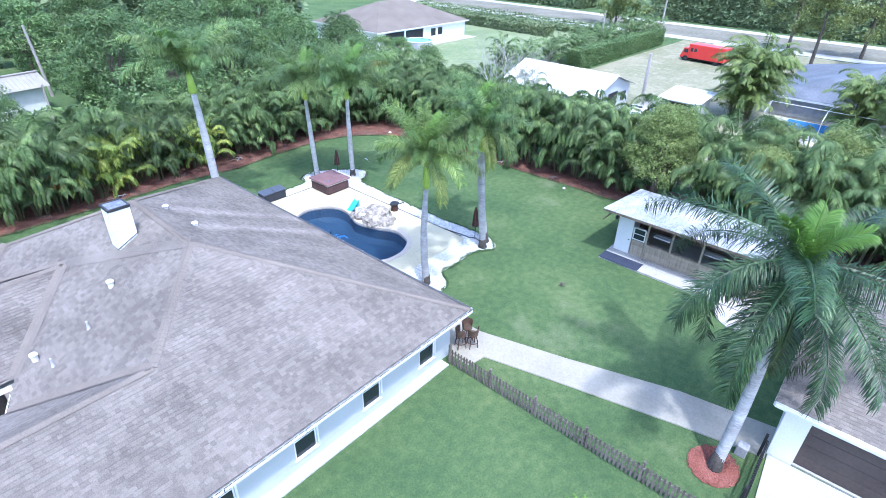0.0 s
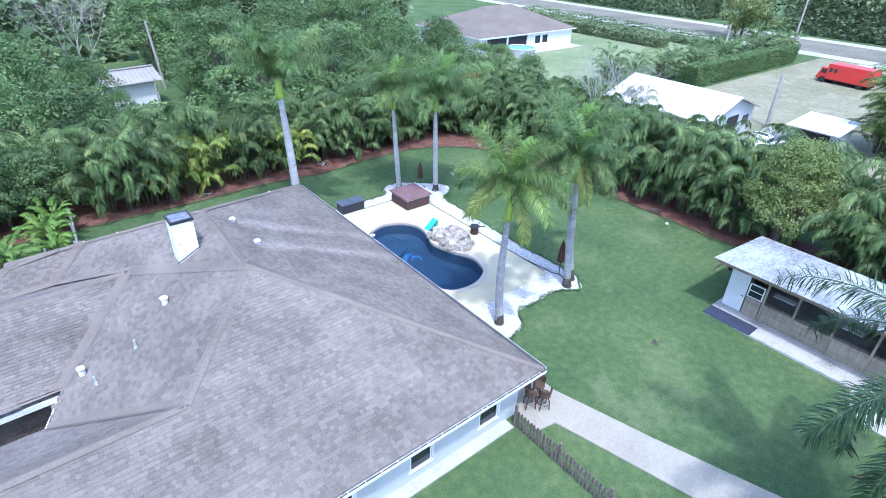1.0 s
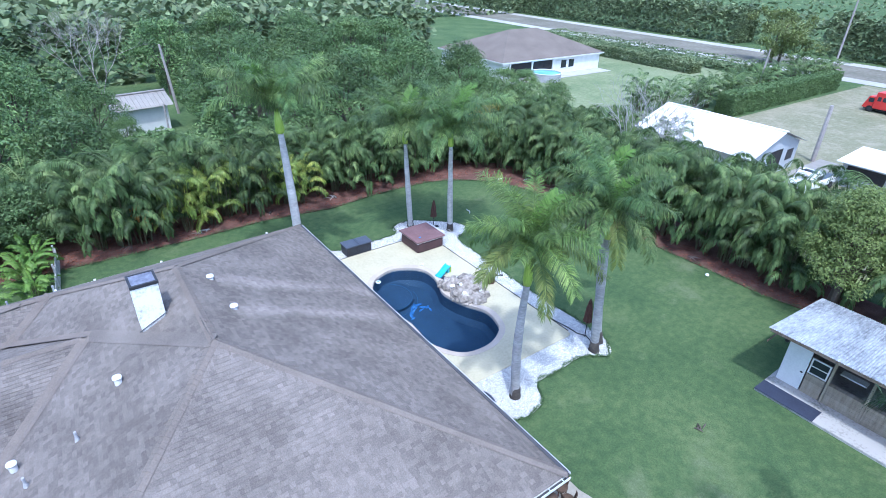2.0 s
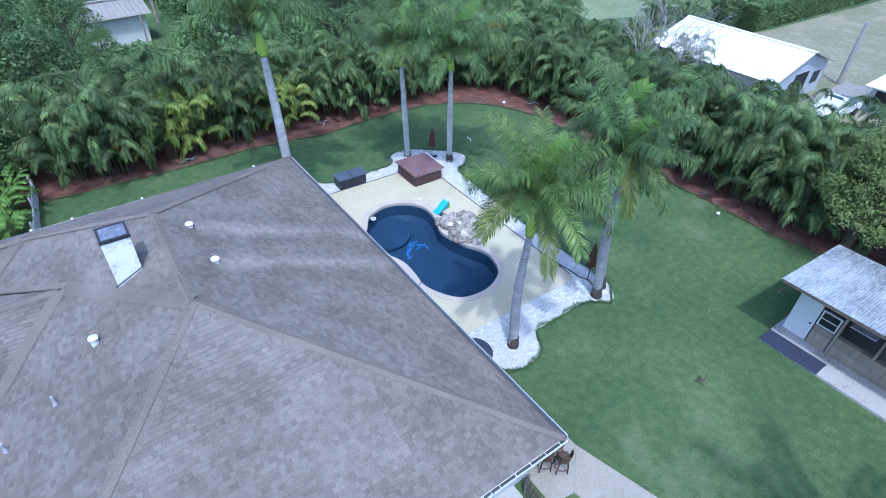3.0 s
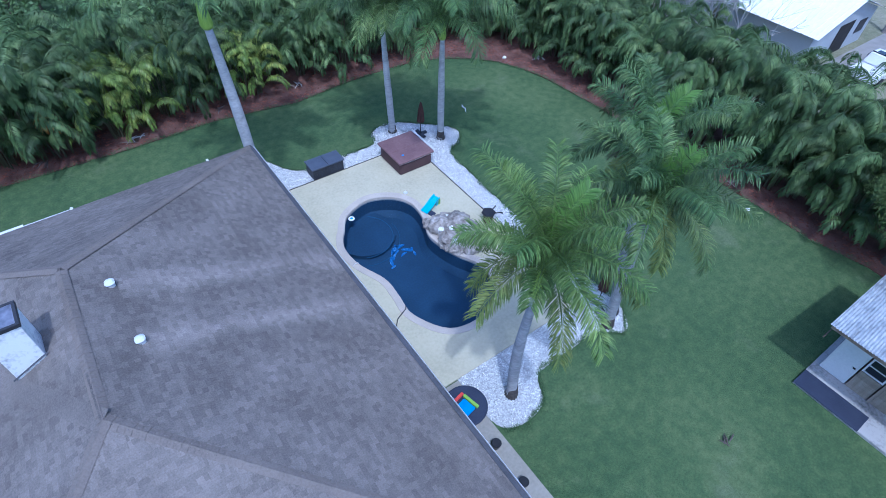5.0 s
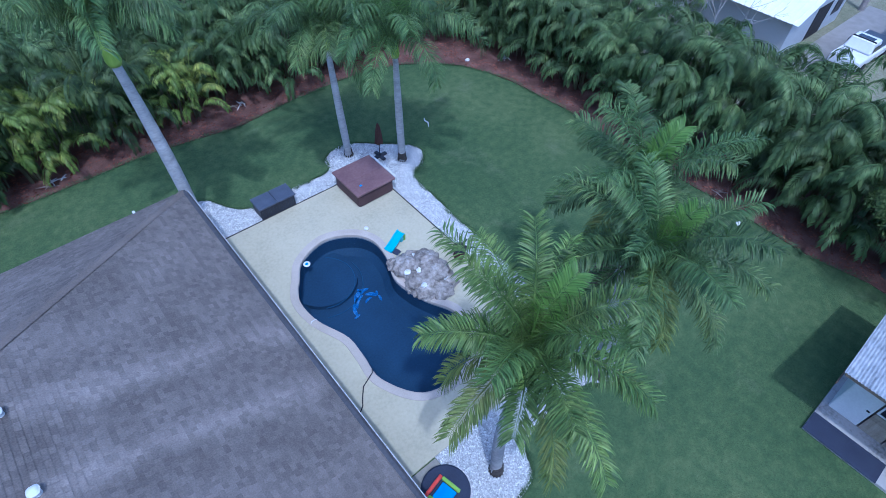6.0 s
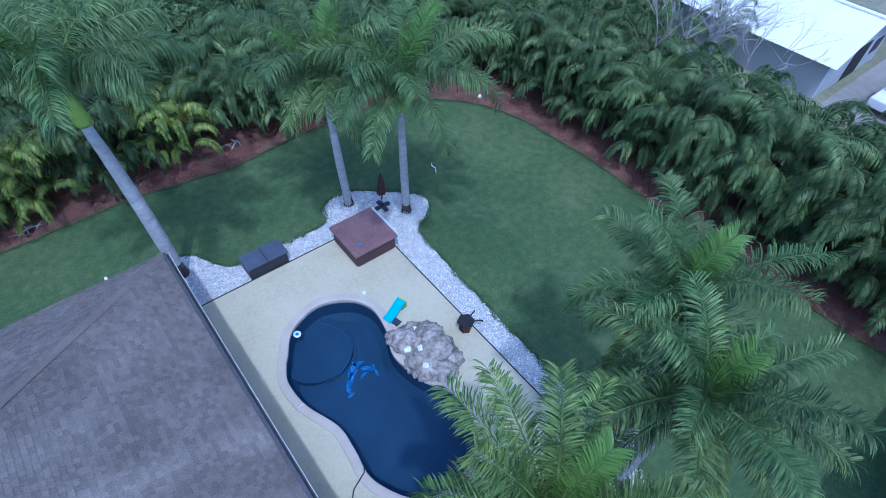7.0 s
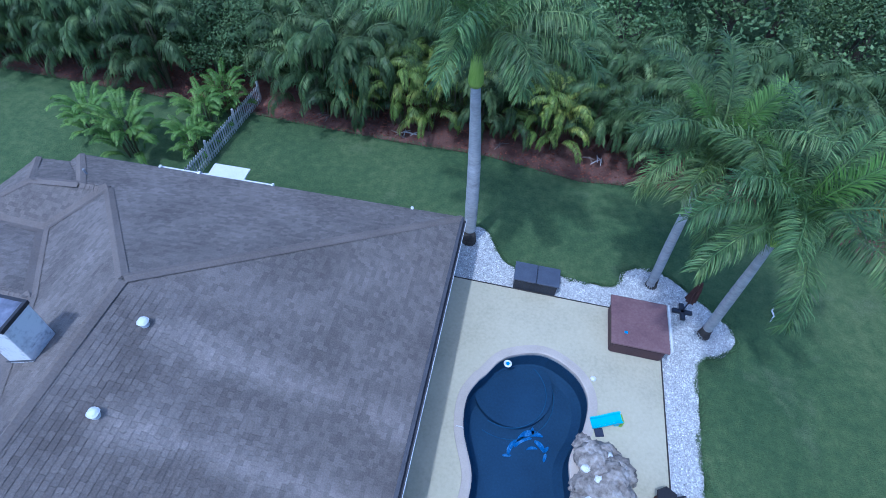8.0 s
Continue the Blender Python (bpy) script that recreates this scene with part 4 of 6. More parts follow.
def frond(vs, fs, origin, az, lift, length, pairs, leaf, width, bend, rng, plume=0.5, bare=0.12, droop=0.8, forward=0.55, vee=0.12, steps=12, twist=0.0, coarse=False):
    """An arching feather frond: rachis and two rows of leaflets; twist turns the blade about its rachis."""
    p, ang = Vector(origin), lift
    pts = [p.copy()]
    swing = rng.uniform(-0.25, 0.25)
    for i in range(steps):
        h = Vector((math.cos(az + swing * i / steps), math.sin(az + swing * i / steps), 0))
        p = p + (h * math.cos(ang) + Vector((0, 0, math.sin(ang)))) * (length / steps)
        ang -= bend / steps * (0.5 + 1.0 * i / steps)
        pts.append(p.copy())
    r = 0.012 * length
    side0 = Vector((-math.sin(az), math.cos(az), 0))
    for i in range(steps):
        a, b2 = pts[i], pts[i + 1]
        d = (b2 - a).normalized()
        s = side0
        n = d.cross(s)
        r0, r1 = r * (1 - i / steps) + 0.004, r * (1 - (i + 1) / steps) + 0.004
        b = len(vs)
        vs += [a - s * r0, a + s * r0, a + n * r0, b2 - s * r1, b2 + s * r1, b2 + n * r1]
        fs += [(b, b + 2, b + 5, b + 3), (b + 2, b + 1, b + 4, b + 5), (b + 1, b, b + 3, b + 4)]
    for k in range(pairs):
        t = bare + (1 - bare) * (k + rng.uniform(-0.3, 0.3)) / pairs
        f = max(0.0, min(t, 0.999)) * steps
        i = int(f)
        q = pts[i].lerp(pts[i + 1], f - i)
        d = (pts[i + 1] - pts[i]).normalized()
        s0 = (side0 - d * side0.dot(d)).normalized()
        n0 = d.cross(s0)
        c, sn = math.cos(twist * t), math.sin(twist * t)
        s, n = s0 * c + n0 * sn, n0 * c - s0 * sn
        size = leaf * (0.6 + 0.5 * math.sin(math.pi * (0.12 + 0.78 * t))) * rng.uniform(0.85, 1.12)
        for sg in (-1, 1):
            up = rng.gauss(vee, plume)
            way = (s * sg + d * (forward + 0.5 * t) + n * up).normalized()
            leaflet(vs, fs, q, way, n, size, width, droop * rng.uniform(0.6, 1.3), coarse)


def royal_palm(base, top, radius, fronds, length, seed, label, foot=True, young=1, old=2, dry=0, pairs=150, strap=0.031, shaft=1.5, hang=-0.15, curl=1.15, green="royal_dark", bark="trunk", skew=1.0, young_size=0.7, spin=0.0, dying=None, slim=0.188):
    """A royal palm: swollen grey trunk, green crownshaft, feather fronds each of its own."""
    rng = random.Random(seed)
    base, top = Vector(base), Vector(top)
    palm = thing("royal_palm", label, "palm tree", "royal palms in the garden", base)
    rel = top - base
    low = rel * ((rel.length - shaft) / rel.length)
    bend = Vector((rng.uniform(-0.12, 0.12), rng.uniform(-0.12, 0.12), 0))
    bm = bmesh.new()
    pts, rad = [], []
    for i in range(25):
        t = i / 24
        pts.append(Vector((0, 0, 0)).lerp(low, t) + bend * math.sin(math.pi * t) + (Vector((0, 0, -0.06)) if i == 0 else Vector((0, 0, 0))))
        rad.append(radius * (1.0 + 0.16 * math.sin(math.pi * (t * 1.1)) - 0.3 * t + (0.25 * (1 - t * 12) if t < 0.083 else 0)) * (1 + 0.012 * (i % 2)))
    tube(bm, pts, rad, 16)
    part("trunk", bm, M[bark], palm, "pale grey ringed trunk", smooth=True)
    if foot:
        bm = bmesh.new()
        tube(bm, [(0, 0, -0.05), (0.0, 0, 0.1), tuple(low * 0.1)], [radius * 1.34, radius * 1.28, radius * 1.07], 14)
        for k in range(14):
            a = k * 0.449
            tube(bm, [(radius * 1.1 * math.cos(a), radius * 1.1 * math.sin(a), 0.16), (radius * 1.42 * math.cos(a), radius * 1.42 * math.sin(a), -0.02)], [0.04, 0.02], 5)
        part("root_foot", bm, M["trunk_foot"], palm, "dark fibrous root foot", smooth=True)
    bm = bmesh.new()
    tube(bm, [low, low.lerp(rel, 0.12), low.lerp(rel, 0.5), rel], [radius * 0.86, radius * 1.08, radius * 0.85, radius * 0.42], 14)
    part("crownshaft", bm, M["shaft"], palm, "smooth green crownshaft", smooth=True)
    for k in range(fronds):
        t = k / fronds
        az = k * 2.39996 + rng.uniform(-0.25, 0.25) + spin
        lift = 1.3 - (1.3 - hang) * t ** skew + rng.uniform(-0.12, 0.12)
        if k >= fronds - dry:
            lift = min(lift, 0.1)
        bend_f = (0.8 if k >= fronds - dry else curl + 0.6 * t) + rng.uniform(-0.2, 0.3)
        vs, fs = [], []
        is_old, is_young = k >= fronds - old - dry, k < young
        reach = length * rng.uniform(0.86, 1.1) * (young_size if is_young else 0.6 if k >= fronds - dry else 1)
        leaf = min(length, 3.8) * (0.17 if is_young else slim)
        frond(vs, fs, rel - rel.normalized() * 0.12 * rng.random(), az, 1.2 if is_young else lift, reach, pairs, leaf, strap, bend_f * (0.7 if is_young else 1), rng, plume=0.35 if is_young else 0.8, bare=0.04, droop=0.3 if is_young else 0.6 + 0.4 * t, forward=0.55 if is_young else 0.4, twist=rng.uniform(-0.5, 0.5))
        mat = M["royal_young"] if is_young else (M["royal_dry"] if k >= fronds - dry else (M["royal_old"] if is_old else M[green]))
        raw("frond", vs, fs, mat, palm, "bright young frond" if is_young else ("yellowing frond" if is_old else ""))
    if dying is not None:
        vs, fs = [], []
        frond(vs, fs, rel, dying, 0.5, length * 1.12, pairs, length * 0.15, strap, 1.0, rng, plume=0.5, bare=0.4, droop=0.8, forward=0.45)
        raw("frond", vs, fs, M["royal_dying"], palm, "orange dying frond")
    b = bmesh.new()
    tube(b, [rel, rel + Vector((0.15, 0.1, length * 0.55))], [0.035, 0.008], 6)
    part("spear_leaf", b, M["royal_young"], palm, "unopened spear leaf")
    return palm


royal_palm((2.95, 5.3, 0.0), (2.92, 5.38, 7.75), 0.185, 23, 3.0, 1, "royal palm with yellow-tipped fronds in white pebbles", old=6, young=1, shaft=1.95, hang=-0.35, curl=0.9, green="royal", bark="trunk_dark", skew=1.2)
royal_palm((8.3, 5.43, 0.0), (6.98, 5.1, 8.2), 0.2, 23, 2.85, 2, "tall royal palm with dense dark fronds in white pebbles", old=2, dry=1, young=1, hang=-0.5, curl=1.0, bark="trunk_dark", skew=1.1, young_size=0.5)
royal_palm((9.0, 5.75, 0.0), (8.95, 6.95, 8.15), 0.18, 20, 2.95, 3, "royal palm with drooping grey-green fronds", old=1, dry=2, hang=-0.75, curl=1.0, bark="trunk_dark")
royal_palm((8.2, 21.75, 0.0), (7.57, 21.5, 7.3), 0.175, 22, 4.1, 4, "slim royal palm behind the hot tub", old=1, shaft=1.15, hang=0.3, curl=1.2, young=2, spin=0.6)
royal_palm((10.15, 19.75, 0.0), (9.1, 18.65, 7.6), 0.175, 22, 4.15, 5, "slim royal palm with an orange dying frond", old=1, shaft=1.15, hang=0.3, curl=1.2, young=2, dying=0.05)
royal_palm((0.32, 22.25, 0.0), (-0.34, 21.75, 9.4), 0.245, 21, 4.25, 6, "tall royal palm by the house corner", old=0, dry=1, shaft=1.4, hang=0.6, curl=1.15, strap=0.034, spin=3.8)
royal_palm((1.3, -10.8, 0.0), (3.4, -10.75, 8.2), 0.2, 27, 5.2, 7, "large royal palm in a ring of red mulch", old=1, young=3, slim=0.21, pairs=210, strap=0.034, hang=-1.1, curl=1.0, green="royal_deep", bark="trunk_dark", skew=0.7, young_size=0.36)


def areca_mesh(seed, height, fronds, pairs=38, width=0.056, hanging=1.0):
    """Leaves and canes of one areca clump, as two meshes: tall arching fronds with hanging, recurved blades."""
    rng = random.Random(seed)
    vs, fs, bm = [], [], bmesh.new()
    for k in range(fronds):
        az = k * 2.39996 + rng.uniform(-0.3, 0.3)
        out = rng.uniform(0.1, 0.8)
        h = height * (rng.uniform(0.05, 0.3) if k % 3 == 0 else rng.uniform(0.35, 0.72))
        o = Vector((math.cos(az) * out, math.sin(az) * out, h))
        bend = rng.uniform(2.7, 3.7) * (0.45 + 0.55 * hanging)
        frond(vs, fs, o, az, rng.uniform(1.05, 1.5), height * rng.uniform(0.4, 0.58), pairs, height * 0.085, width, bend, rng, plume=0.12, bare=0.2, droop=hanging, forward=0.35, vee=rng.uniform(-0.75, -0.2) * hanging, steps=9, twist=rng.uniform(-0.5, 0.5), coarse=True)
    for k in range(9):
        az, r = rng.uniform(0, 6.28), rng.uniform(0.05, 0.4)
        a = Vector((r * math.cos(az), r * math.sin(az), -0.05))
        tube(bm, [a, a * 1.7 + Vector((0, 0, height * rng.uniform(0.45, 0.65)))], [0.045, 0.03], 5)
    lm = bpy.data.meshes.new("leaves")
    lm.from_pydata(vs, [], fs)
    cm = bpy.data.meshes.new("stem_base")
    bm.to_mesh(cm)
    bm.free()
    cm.materials.append(M["cane"])
    return lm, cm


def areca(label, group, lm, cm, mat):
    e = thing("areca_palm", label, "palm bush", group)
    a = from_mesh("crown", lm, mat, e)
    a["kind"] = "stuff"
    from_mesh("stem_base", cm, M["cane"], e)["kind"] = "stuff"
    return e


GREEN = "areca palm clump with arching green fronds in the hedge"
BRIGHT = "areca palm clump with yellow-green sunlit fronds"
models = [areca(GREEN, "areca palms of the hedge", *areca_mesh(100 + i, 5.4, 32), M["areca"]) for i in range(4)]
bright = [areca(BRIGHT, "areca palms of the hedge", *areca_mesh(200 + i, 4.4, 26), M["areca_bright"]) for i in range(2)]
far_models = [areca(GREEN, "areca palms of the hedge", *areca_mesh(150 + i, 5.4, 26, 26, 0.08, 0.5), M["areca"]) for i in range(2)]
for i, e in enumerate(far_models):
    e.matrix_basis = pose(47.0 + 40 * i, 31.8, 0)
rng = random.Random(31)
spots = []
x = -34.0
while x < 19.5:
    if not -16.6 < x < -11.6:
        spots.append((x + rng.uniform(-0.3, 0.3), (29.15 if x < -3 else 30.0) + rng.uniform(-0.35, 0.35), 1.08 if x < -3 else 0.97, -5.0 < x < 3.8 and rng.random() < 0.75))
    if int(x * 5) % 3:
        spots.append((x + 0.7 + rng.uniform(-0.4, 0.4), 32.7 + rng.uniform(-0.4, 0.4), 1.1, False))
    x += 1.4
for a in range(4):
    spots.append((19.9 + 0.75 * a, 29.6 - 1.15 * a, 0.95, False))
    spots.append((21.8 + 0.9 * a, 31.8 - 1.1 * a, 1.12, False))
y = 25.2
while y > -22:
    tall = 1.06 if y > 13 else 1.2 if y > 3 else 1.13
    if not -2.4 < y < 2.8:
        spots.append((22.6 + rng.uniform(-0.3, 0.3), y + rng.uniform(-0.3, 0.3), 1.05 * tall, False))
    if int(y * 5) % 3:
        spots.append((24.7 + rng.uniform(-0.4, 0.4), y - 0.7 + rng.uniform(-0.4, 0.4), min(6.95, max(5.65, 5.65 + 0.2 * (12 - y))) / 5.05, False))
    y -= 1.4
spots += [(x, y, 1.05, False) for x, y in ((26.0, 30.5), (27.8, 32.0), (29.6, 29.8), (25.4, 33.2), (31.0, 32.2), (27.2, 28.4))]
used = set()
for x, y, s, b in spots:
    src = rng.choice(bright if b else models)
    m = pose(x, y, 0, 0, 0, rng.uniform(0, 360))
    if src.name not in used:
        used.add(src.name)
        src.matrix_basis = m
        e = src
    else:
        e = copy_thing(src, m)
    k = s * rng.uniform(0.9, 1.1)
    e.scale = (k, k, k)
for i, src in enumerate(models + bright):
    if src.name not in used:
        src.matrix_basis = pose(-2.0 + 1.5 * i, 30.9, 0)
small = None
for x, y, k in ((-15.9, 23.6, 0.75), (-13.3, 24.4, 0.5), (-13.5, 26.2, 0.6), (-18.4, 24.5, 0.6), (-13.2, 27.7, 0.62), (-3.9, -7.9, 0.2)):
    if not small:
        small = e = areca("", "", *areca_mesh(260, 3.3, 34, hanging=0.4), M["areca_fresh"])
        e.matrix_basis = pose(x, y, 0)
    else:
        e = copy_thing(small, pose(x, y, 0, 0, 0, rng.uniform(0, 360)))
    e.scale = (k * 1.25, k * 1.25, k * 1.25)
    tagged(e, "small bright green areca palm beside the house", group="small palms by the house")
# rows of palms behind the clipped hedge across the field
for i in range(18):
    e = copy_thing(rng.choice(far_models), pose(46 + 2.7 * i + rng.uniform(-0.5, 0.5), 29.5 + rng.uniform(-0.8, 1.8), 0, 0, 0, rng.uniform(0, 360)))
    e.scale = (0.95, 0.95, 0.8)
    tagged(e, "areca palm in the distant row behind a clipped hedge", group="distant areca row")
for i in range(17):
    e = copy_thing(rng.choice(models), pose(26.5 + rng.uniform(-0.5, 4) if i < 10 else 30 + rng.uniform(0, 4.5), 27 - rng.uniform(0, 10) if i < 6 else 36 + rng.uniform(-3, 3) if i < 10 else 28 - rng.uniform(0, 9), 0, 0, 0, rng.uniform(0, 360)))
    e.scale = (0.9, 0.9, 0.9)


orange = bpy.data.meshes.new("dead_frond")
va, fa = [], []
frond(va, fa, (0, 0, 0), radians(-95), 0.5, 1.7, 40, 0.45, 0.06, 2.2, random.Random(9), plume=0.1, droop=1.4)
orange.from_pydata(va, [], fa)
for x, y, z in ((-7.35, 29.9, 2.3), (-7.1, 30.0, 1.9)):
    host = min((o for o in bpy.data.objects if o.name.startswith("areca_palm")), key=lambda o: (o.matrix_basis.translation - Vector((x, y, 0))).length)
    o = from_mesh("dead_frond", orange, M["orange_frond"], host, "dying orange frond")
    o.matrix_basis = host.matrix_basis.inverted() @ pose(x, y, z, 0, 0, rng.uniform(-25, 25))


def tree_meshes(seed, height, spread, clumps, leaves, leaf, trunk_r=0.22):
    """A broadleaf tree: tapering trunk and limbs, and a crown of leaf clumps with gaps."""
    rng = random.Random(seed)
    bm = bmesh.new()
    fork = Vector((0, 0, height * 0.35))
    tube(bm, [(0, 0, -0.1), (rng.uniform(-0.1, 0.1), 0.05, height * 0.18), fork], [trunk_r * 1.3, trunk_r, trunk_r * 0.75], 9)
    vs, fs = [], []
    for c in range(clumps):
        az, t = c * 2.39996, (c + 0.5) / clumps
        rr = spread * math.sqrt(t) * rng.uniform(0.75, 1.05)
        z = height * (0.97 - 0.5 * t ** 1.3) - rng.uniform(0, 0.12) * height
        ctr = Vector((rr * math.cos(az), rr * math.sin(az), z))
        if c % 3 == 0:
            tube(bm, [fork * rng.uniform(0.75, 1.0), fork.lerp(ctr, 0.5) + Vector((0, 0, -0.3)), ctr], [trunk_r * 0.45, trunk_r * 0.28, 0.02], 6, cap=False)
        cr = spread * rng.uniform(0.24, 0.4)
        for k in range(leaves):
            d = Vector((rng.gauss(0, 1), rng.gauss(0, 1), rng.gauss(0.25, 0.8)))
            d = d.normalized() * cr * (rng.random() ** 0.45)
            p = ctr + Vector((d.x, d.y, d.z * 0.75))
            n = (d.normalized() + Vector((rng.gauss(0, 0.6), rng.gauss(0, 0.6), rng.gauss(0.4, 0.6)))).normalized()
            u = n.cross(Vector((rng.gauss(0, 1), rng.gauss(0, 1), rng.gauss(0, 1)))).normalized()
            w = n.cross(u)
            s = leaf * rng.uniform(0.6, 1.3)
            b = len(vs)
            vs += [p - u * s, p + w * s * 0.45, p + u * s, p - w * s * 0.45]
            fs.append((b, b + 1, b + 2, b + 3))
    lm, cm = bpy.data.meshes.new("crown"), bpy.data.meshes.new("trunk")
    lm.from_pydata(vs, [], fs)
    bm.to_mesh(cm)
    bm.free()
    cm.materials.append(M["bark"])
    return lm, cm


def broad_tree(label, group, lm, cm, mat, m):
    e = thing("tree", label, "tree", group)
    from_mesh("crown", lm, mat, e)["kind"] = "stuff"
    from_mesh("trunk", cm, M["bark"], e, "brown trunk with limbs")
    e.matrix_basis = m
    return e


WOOD = "leafy broadleaf tree with dense rounded green crown"
trees = [broad_tree(WOOD, "trees behind the hedge", *tree_meshes(300 + i, 8.5, 3.4, 36, 240, 0.125), M["leaf"], pose(xx, yy, 0)) for i, (xx, yy) in enumerate(((-14.5, 38.5), (-12.5, 48.0), (13.0, 41.0)))]
rng = random.Random(41)
near_spots = [(-7.0, 49.0, 0.72), (-5.2, 46.5, 0.5), (3.4, 54.0, 0.55), (5.0, 58.0, 0.7), (3.2, 50, 0.6), (-20, 36, 1.0), (-30, 35, 1.0), (-9.5, 37.0, 0.85), (6.5, 37.5, 0.9), (4.5, 48, 1.1), (19, 39, 0.9), (27, 38, 0.8), (34, 41, 0.6), (40, 44, 0.55), (37, 36, 0.6), (36, 52, 0.7)]
# the deeper wood: staggered rows left open round the shed and the bare tree
for row, (y, xs, size) in enumerate(((42, range(-34, -16, 8), 1.12), (46, (-27, -18, 10, 17, 23.5, 30), 1.05), (57, (-38, -21, -13, 8, 15, 23, 29), 1.15), (69, (-33, -24, 3, 11, 20, 30), 1.22))):
    for x in xs:
        near_spots.append((x + rng.uniform(-0.8, 0.8), y + rng.uniform(-2.0, 2.0), size))
for x, y, s in near_spots:
    e = copy_thing(rng.choice(trees), pose(x, y, 0, 0, 0, rng.uniform(0, 360)))
    k = s * rng.uniform(0.92, 1.08)
    e.scale = (k, k, k * rng.uniform(0.85, 1.05))
shrub = [broad_tree("rounded blue-green broadleaf shrub in the hedge line", "broadleaf shrubs", *tree_meshes(340 + i, 4.6, 2.3, 40, 380, 0.085, 0.12), M["leaf"], pose(xx, yy, -0.3)) for i, (xx, yy) in enumerate(((-15.2, 30.7), (-12.6, 31.0)))]
# olive-leaved tree by the shed, and its neighbours in the east hedge
ol, oc = tree_meshes(350, 6.6, 2.3, 52, 620, 0.065)
olive = broad_tree("bushy olive-green tree with small leaves beside the hedge", "", ol, oc, M["leaf_olive"], pose(22.0, 0.3, 0))
olive.scale = (1.12, 1.12, 1.08)
for x, y, s in ((22.3, -6.2, 0.9), (25.5, -9.5, 1.05), (24.5, -14, 1.05), (27.5, -5.5, 0.95)):
    e = copy_thing(olive, pose(x, y, 0, 0, 0, rng.uniform(0, 360)))
    e.scale = (s, s, s)


def bare_tree(x, y, height, seed, label, mat=None):
    rng = random.Random(seed)
    bm = bmesh.new()

    def grow(p, d, length, r, depth):
        q = p + d * length
        tube(bm, [p, p.lerp(q, 0.5) + Vector((rng.uniform(-0.08, 0.08), rng.uniform(-0.08, 0.08), 0)) * length, q], [r, r * 0.85, r * 0.65], 5, cap=False)
        if depth:
            for _ in range(3 if depth > 2 else 2):
                nd = (d + Vector((rng.gauss(0, 0.5), rng.gauss(0, 0.5), rng.gauss(0.1, 0.3)))).normalized()
                grow(q, nd, length * rng.uniform(0.6, 0.85), r * 0.6, depth - 1)

    e = thing("bare_tree", label, "bare tree", "", (x, y, 0))
    for k in range(3):
        grow(Vector((0, 0, -0.1)), Vector((rng.gauss(0, 0.3), rng.gauss(0, 0.3), 1)).normalized(), height * 0.28, 0.075, 5)
    part("branch_frame", bm, mat or M["twig"], e)


bare_tree(28.5, 19.8, 10.5, 5, "leafless pale grey tree beside the white roof")
bare_tree(29.5, 16.2, 9.0, 6, "leafless pale grey tree with many twigs")
bare_tree(-4.5, 68, 13.0, 7, "tall leafless tree with pale limbs in the wood", M["grey_wood_pole"])


def leaf_mass(name, label, category, boxes, n, leaf, mat, seed, lumps=1.0):
    """A hedge or far wood as one mass of leaves over rounded lumps."""
    rng = random.Random(seed)
    vs, fs = [], []
    for _ in range(n):
        x0, x1, y0, y1, z0, z1 = rng.choice(boxes)
        p = Vector((rng.uniform(x0, x1), rng.uniform(y0, y1), 0))
        top = z1 + lumps * noise.noise(Vector((p.x * 0.35, p.y * 0.35, seed)))
        f = rng.random()
        p.z = z0 + (top - z0) * (1 - f * f)
        nn = Vector((rng.gauss(0, 0.6), rng.gauss(0, 0.6), 0.8)).normalized()
        if f > 0.4:
            if rng.random() < 0.5:
                p.y = y0 + rng.uniform(0, 0.25)
            else:
                p.x = x0 + rng.uniform(0, 0.25)
        u = nn.cross(Vector((rng.gauss(0, 1), rng.gauss(0, 1), rng.gauss(0, 1)))).normalized()
        w = nn.cross(u)
        s = leaf * rng.uniform(0.6, 1.4)
        b = len(vs)
        vs += [p - u * s, p + w * s * 0.6, p + u * s, p - w * s * 0.6]
        fs.append((b, b + 1, b + 2, b + 3))
    return tagged(raw(name, vs, fs, mat), label, category, kind="stuff")


leaf_mass("clipped_hedge", "long clipped dark green boundary hedge", "hedge", [(57, 88, 25.4, 27.6, 0.0, 2.7)], 42000, 0.11, M["hedge"], 8, 0.12)
part("hedge_core", boxed(57.2, 87.8, 25.7, 27.4, 0.0, 2.4), M["hedge"])
tagged(bpy.data.objects["hedge_core"], "dense inner growth of the clipped hedge", "hedge", kind="stuff")
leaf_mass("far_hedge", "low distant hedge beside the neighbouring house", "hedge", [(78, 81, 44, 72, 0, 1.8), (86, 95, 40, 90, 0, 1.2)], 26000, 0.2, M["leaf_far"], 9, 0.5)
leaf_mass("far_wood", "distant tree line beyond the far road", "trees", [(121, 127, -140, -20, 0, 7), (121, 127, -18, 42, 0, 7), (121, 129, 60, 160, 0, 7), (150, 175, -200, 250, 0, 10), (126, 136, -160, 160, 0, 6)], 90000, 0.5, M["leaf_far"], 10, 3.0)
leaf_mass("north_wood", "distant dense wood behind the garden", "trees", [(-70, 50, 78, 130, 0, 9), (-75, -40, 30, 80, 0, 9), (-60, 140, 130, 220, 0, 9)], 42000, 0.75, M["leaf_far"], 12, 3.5)


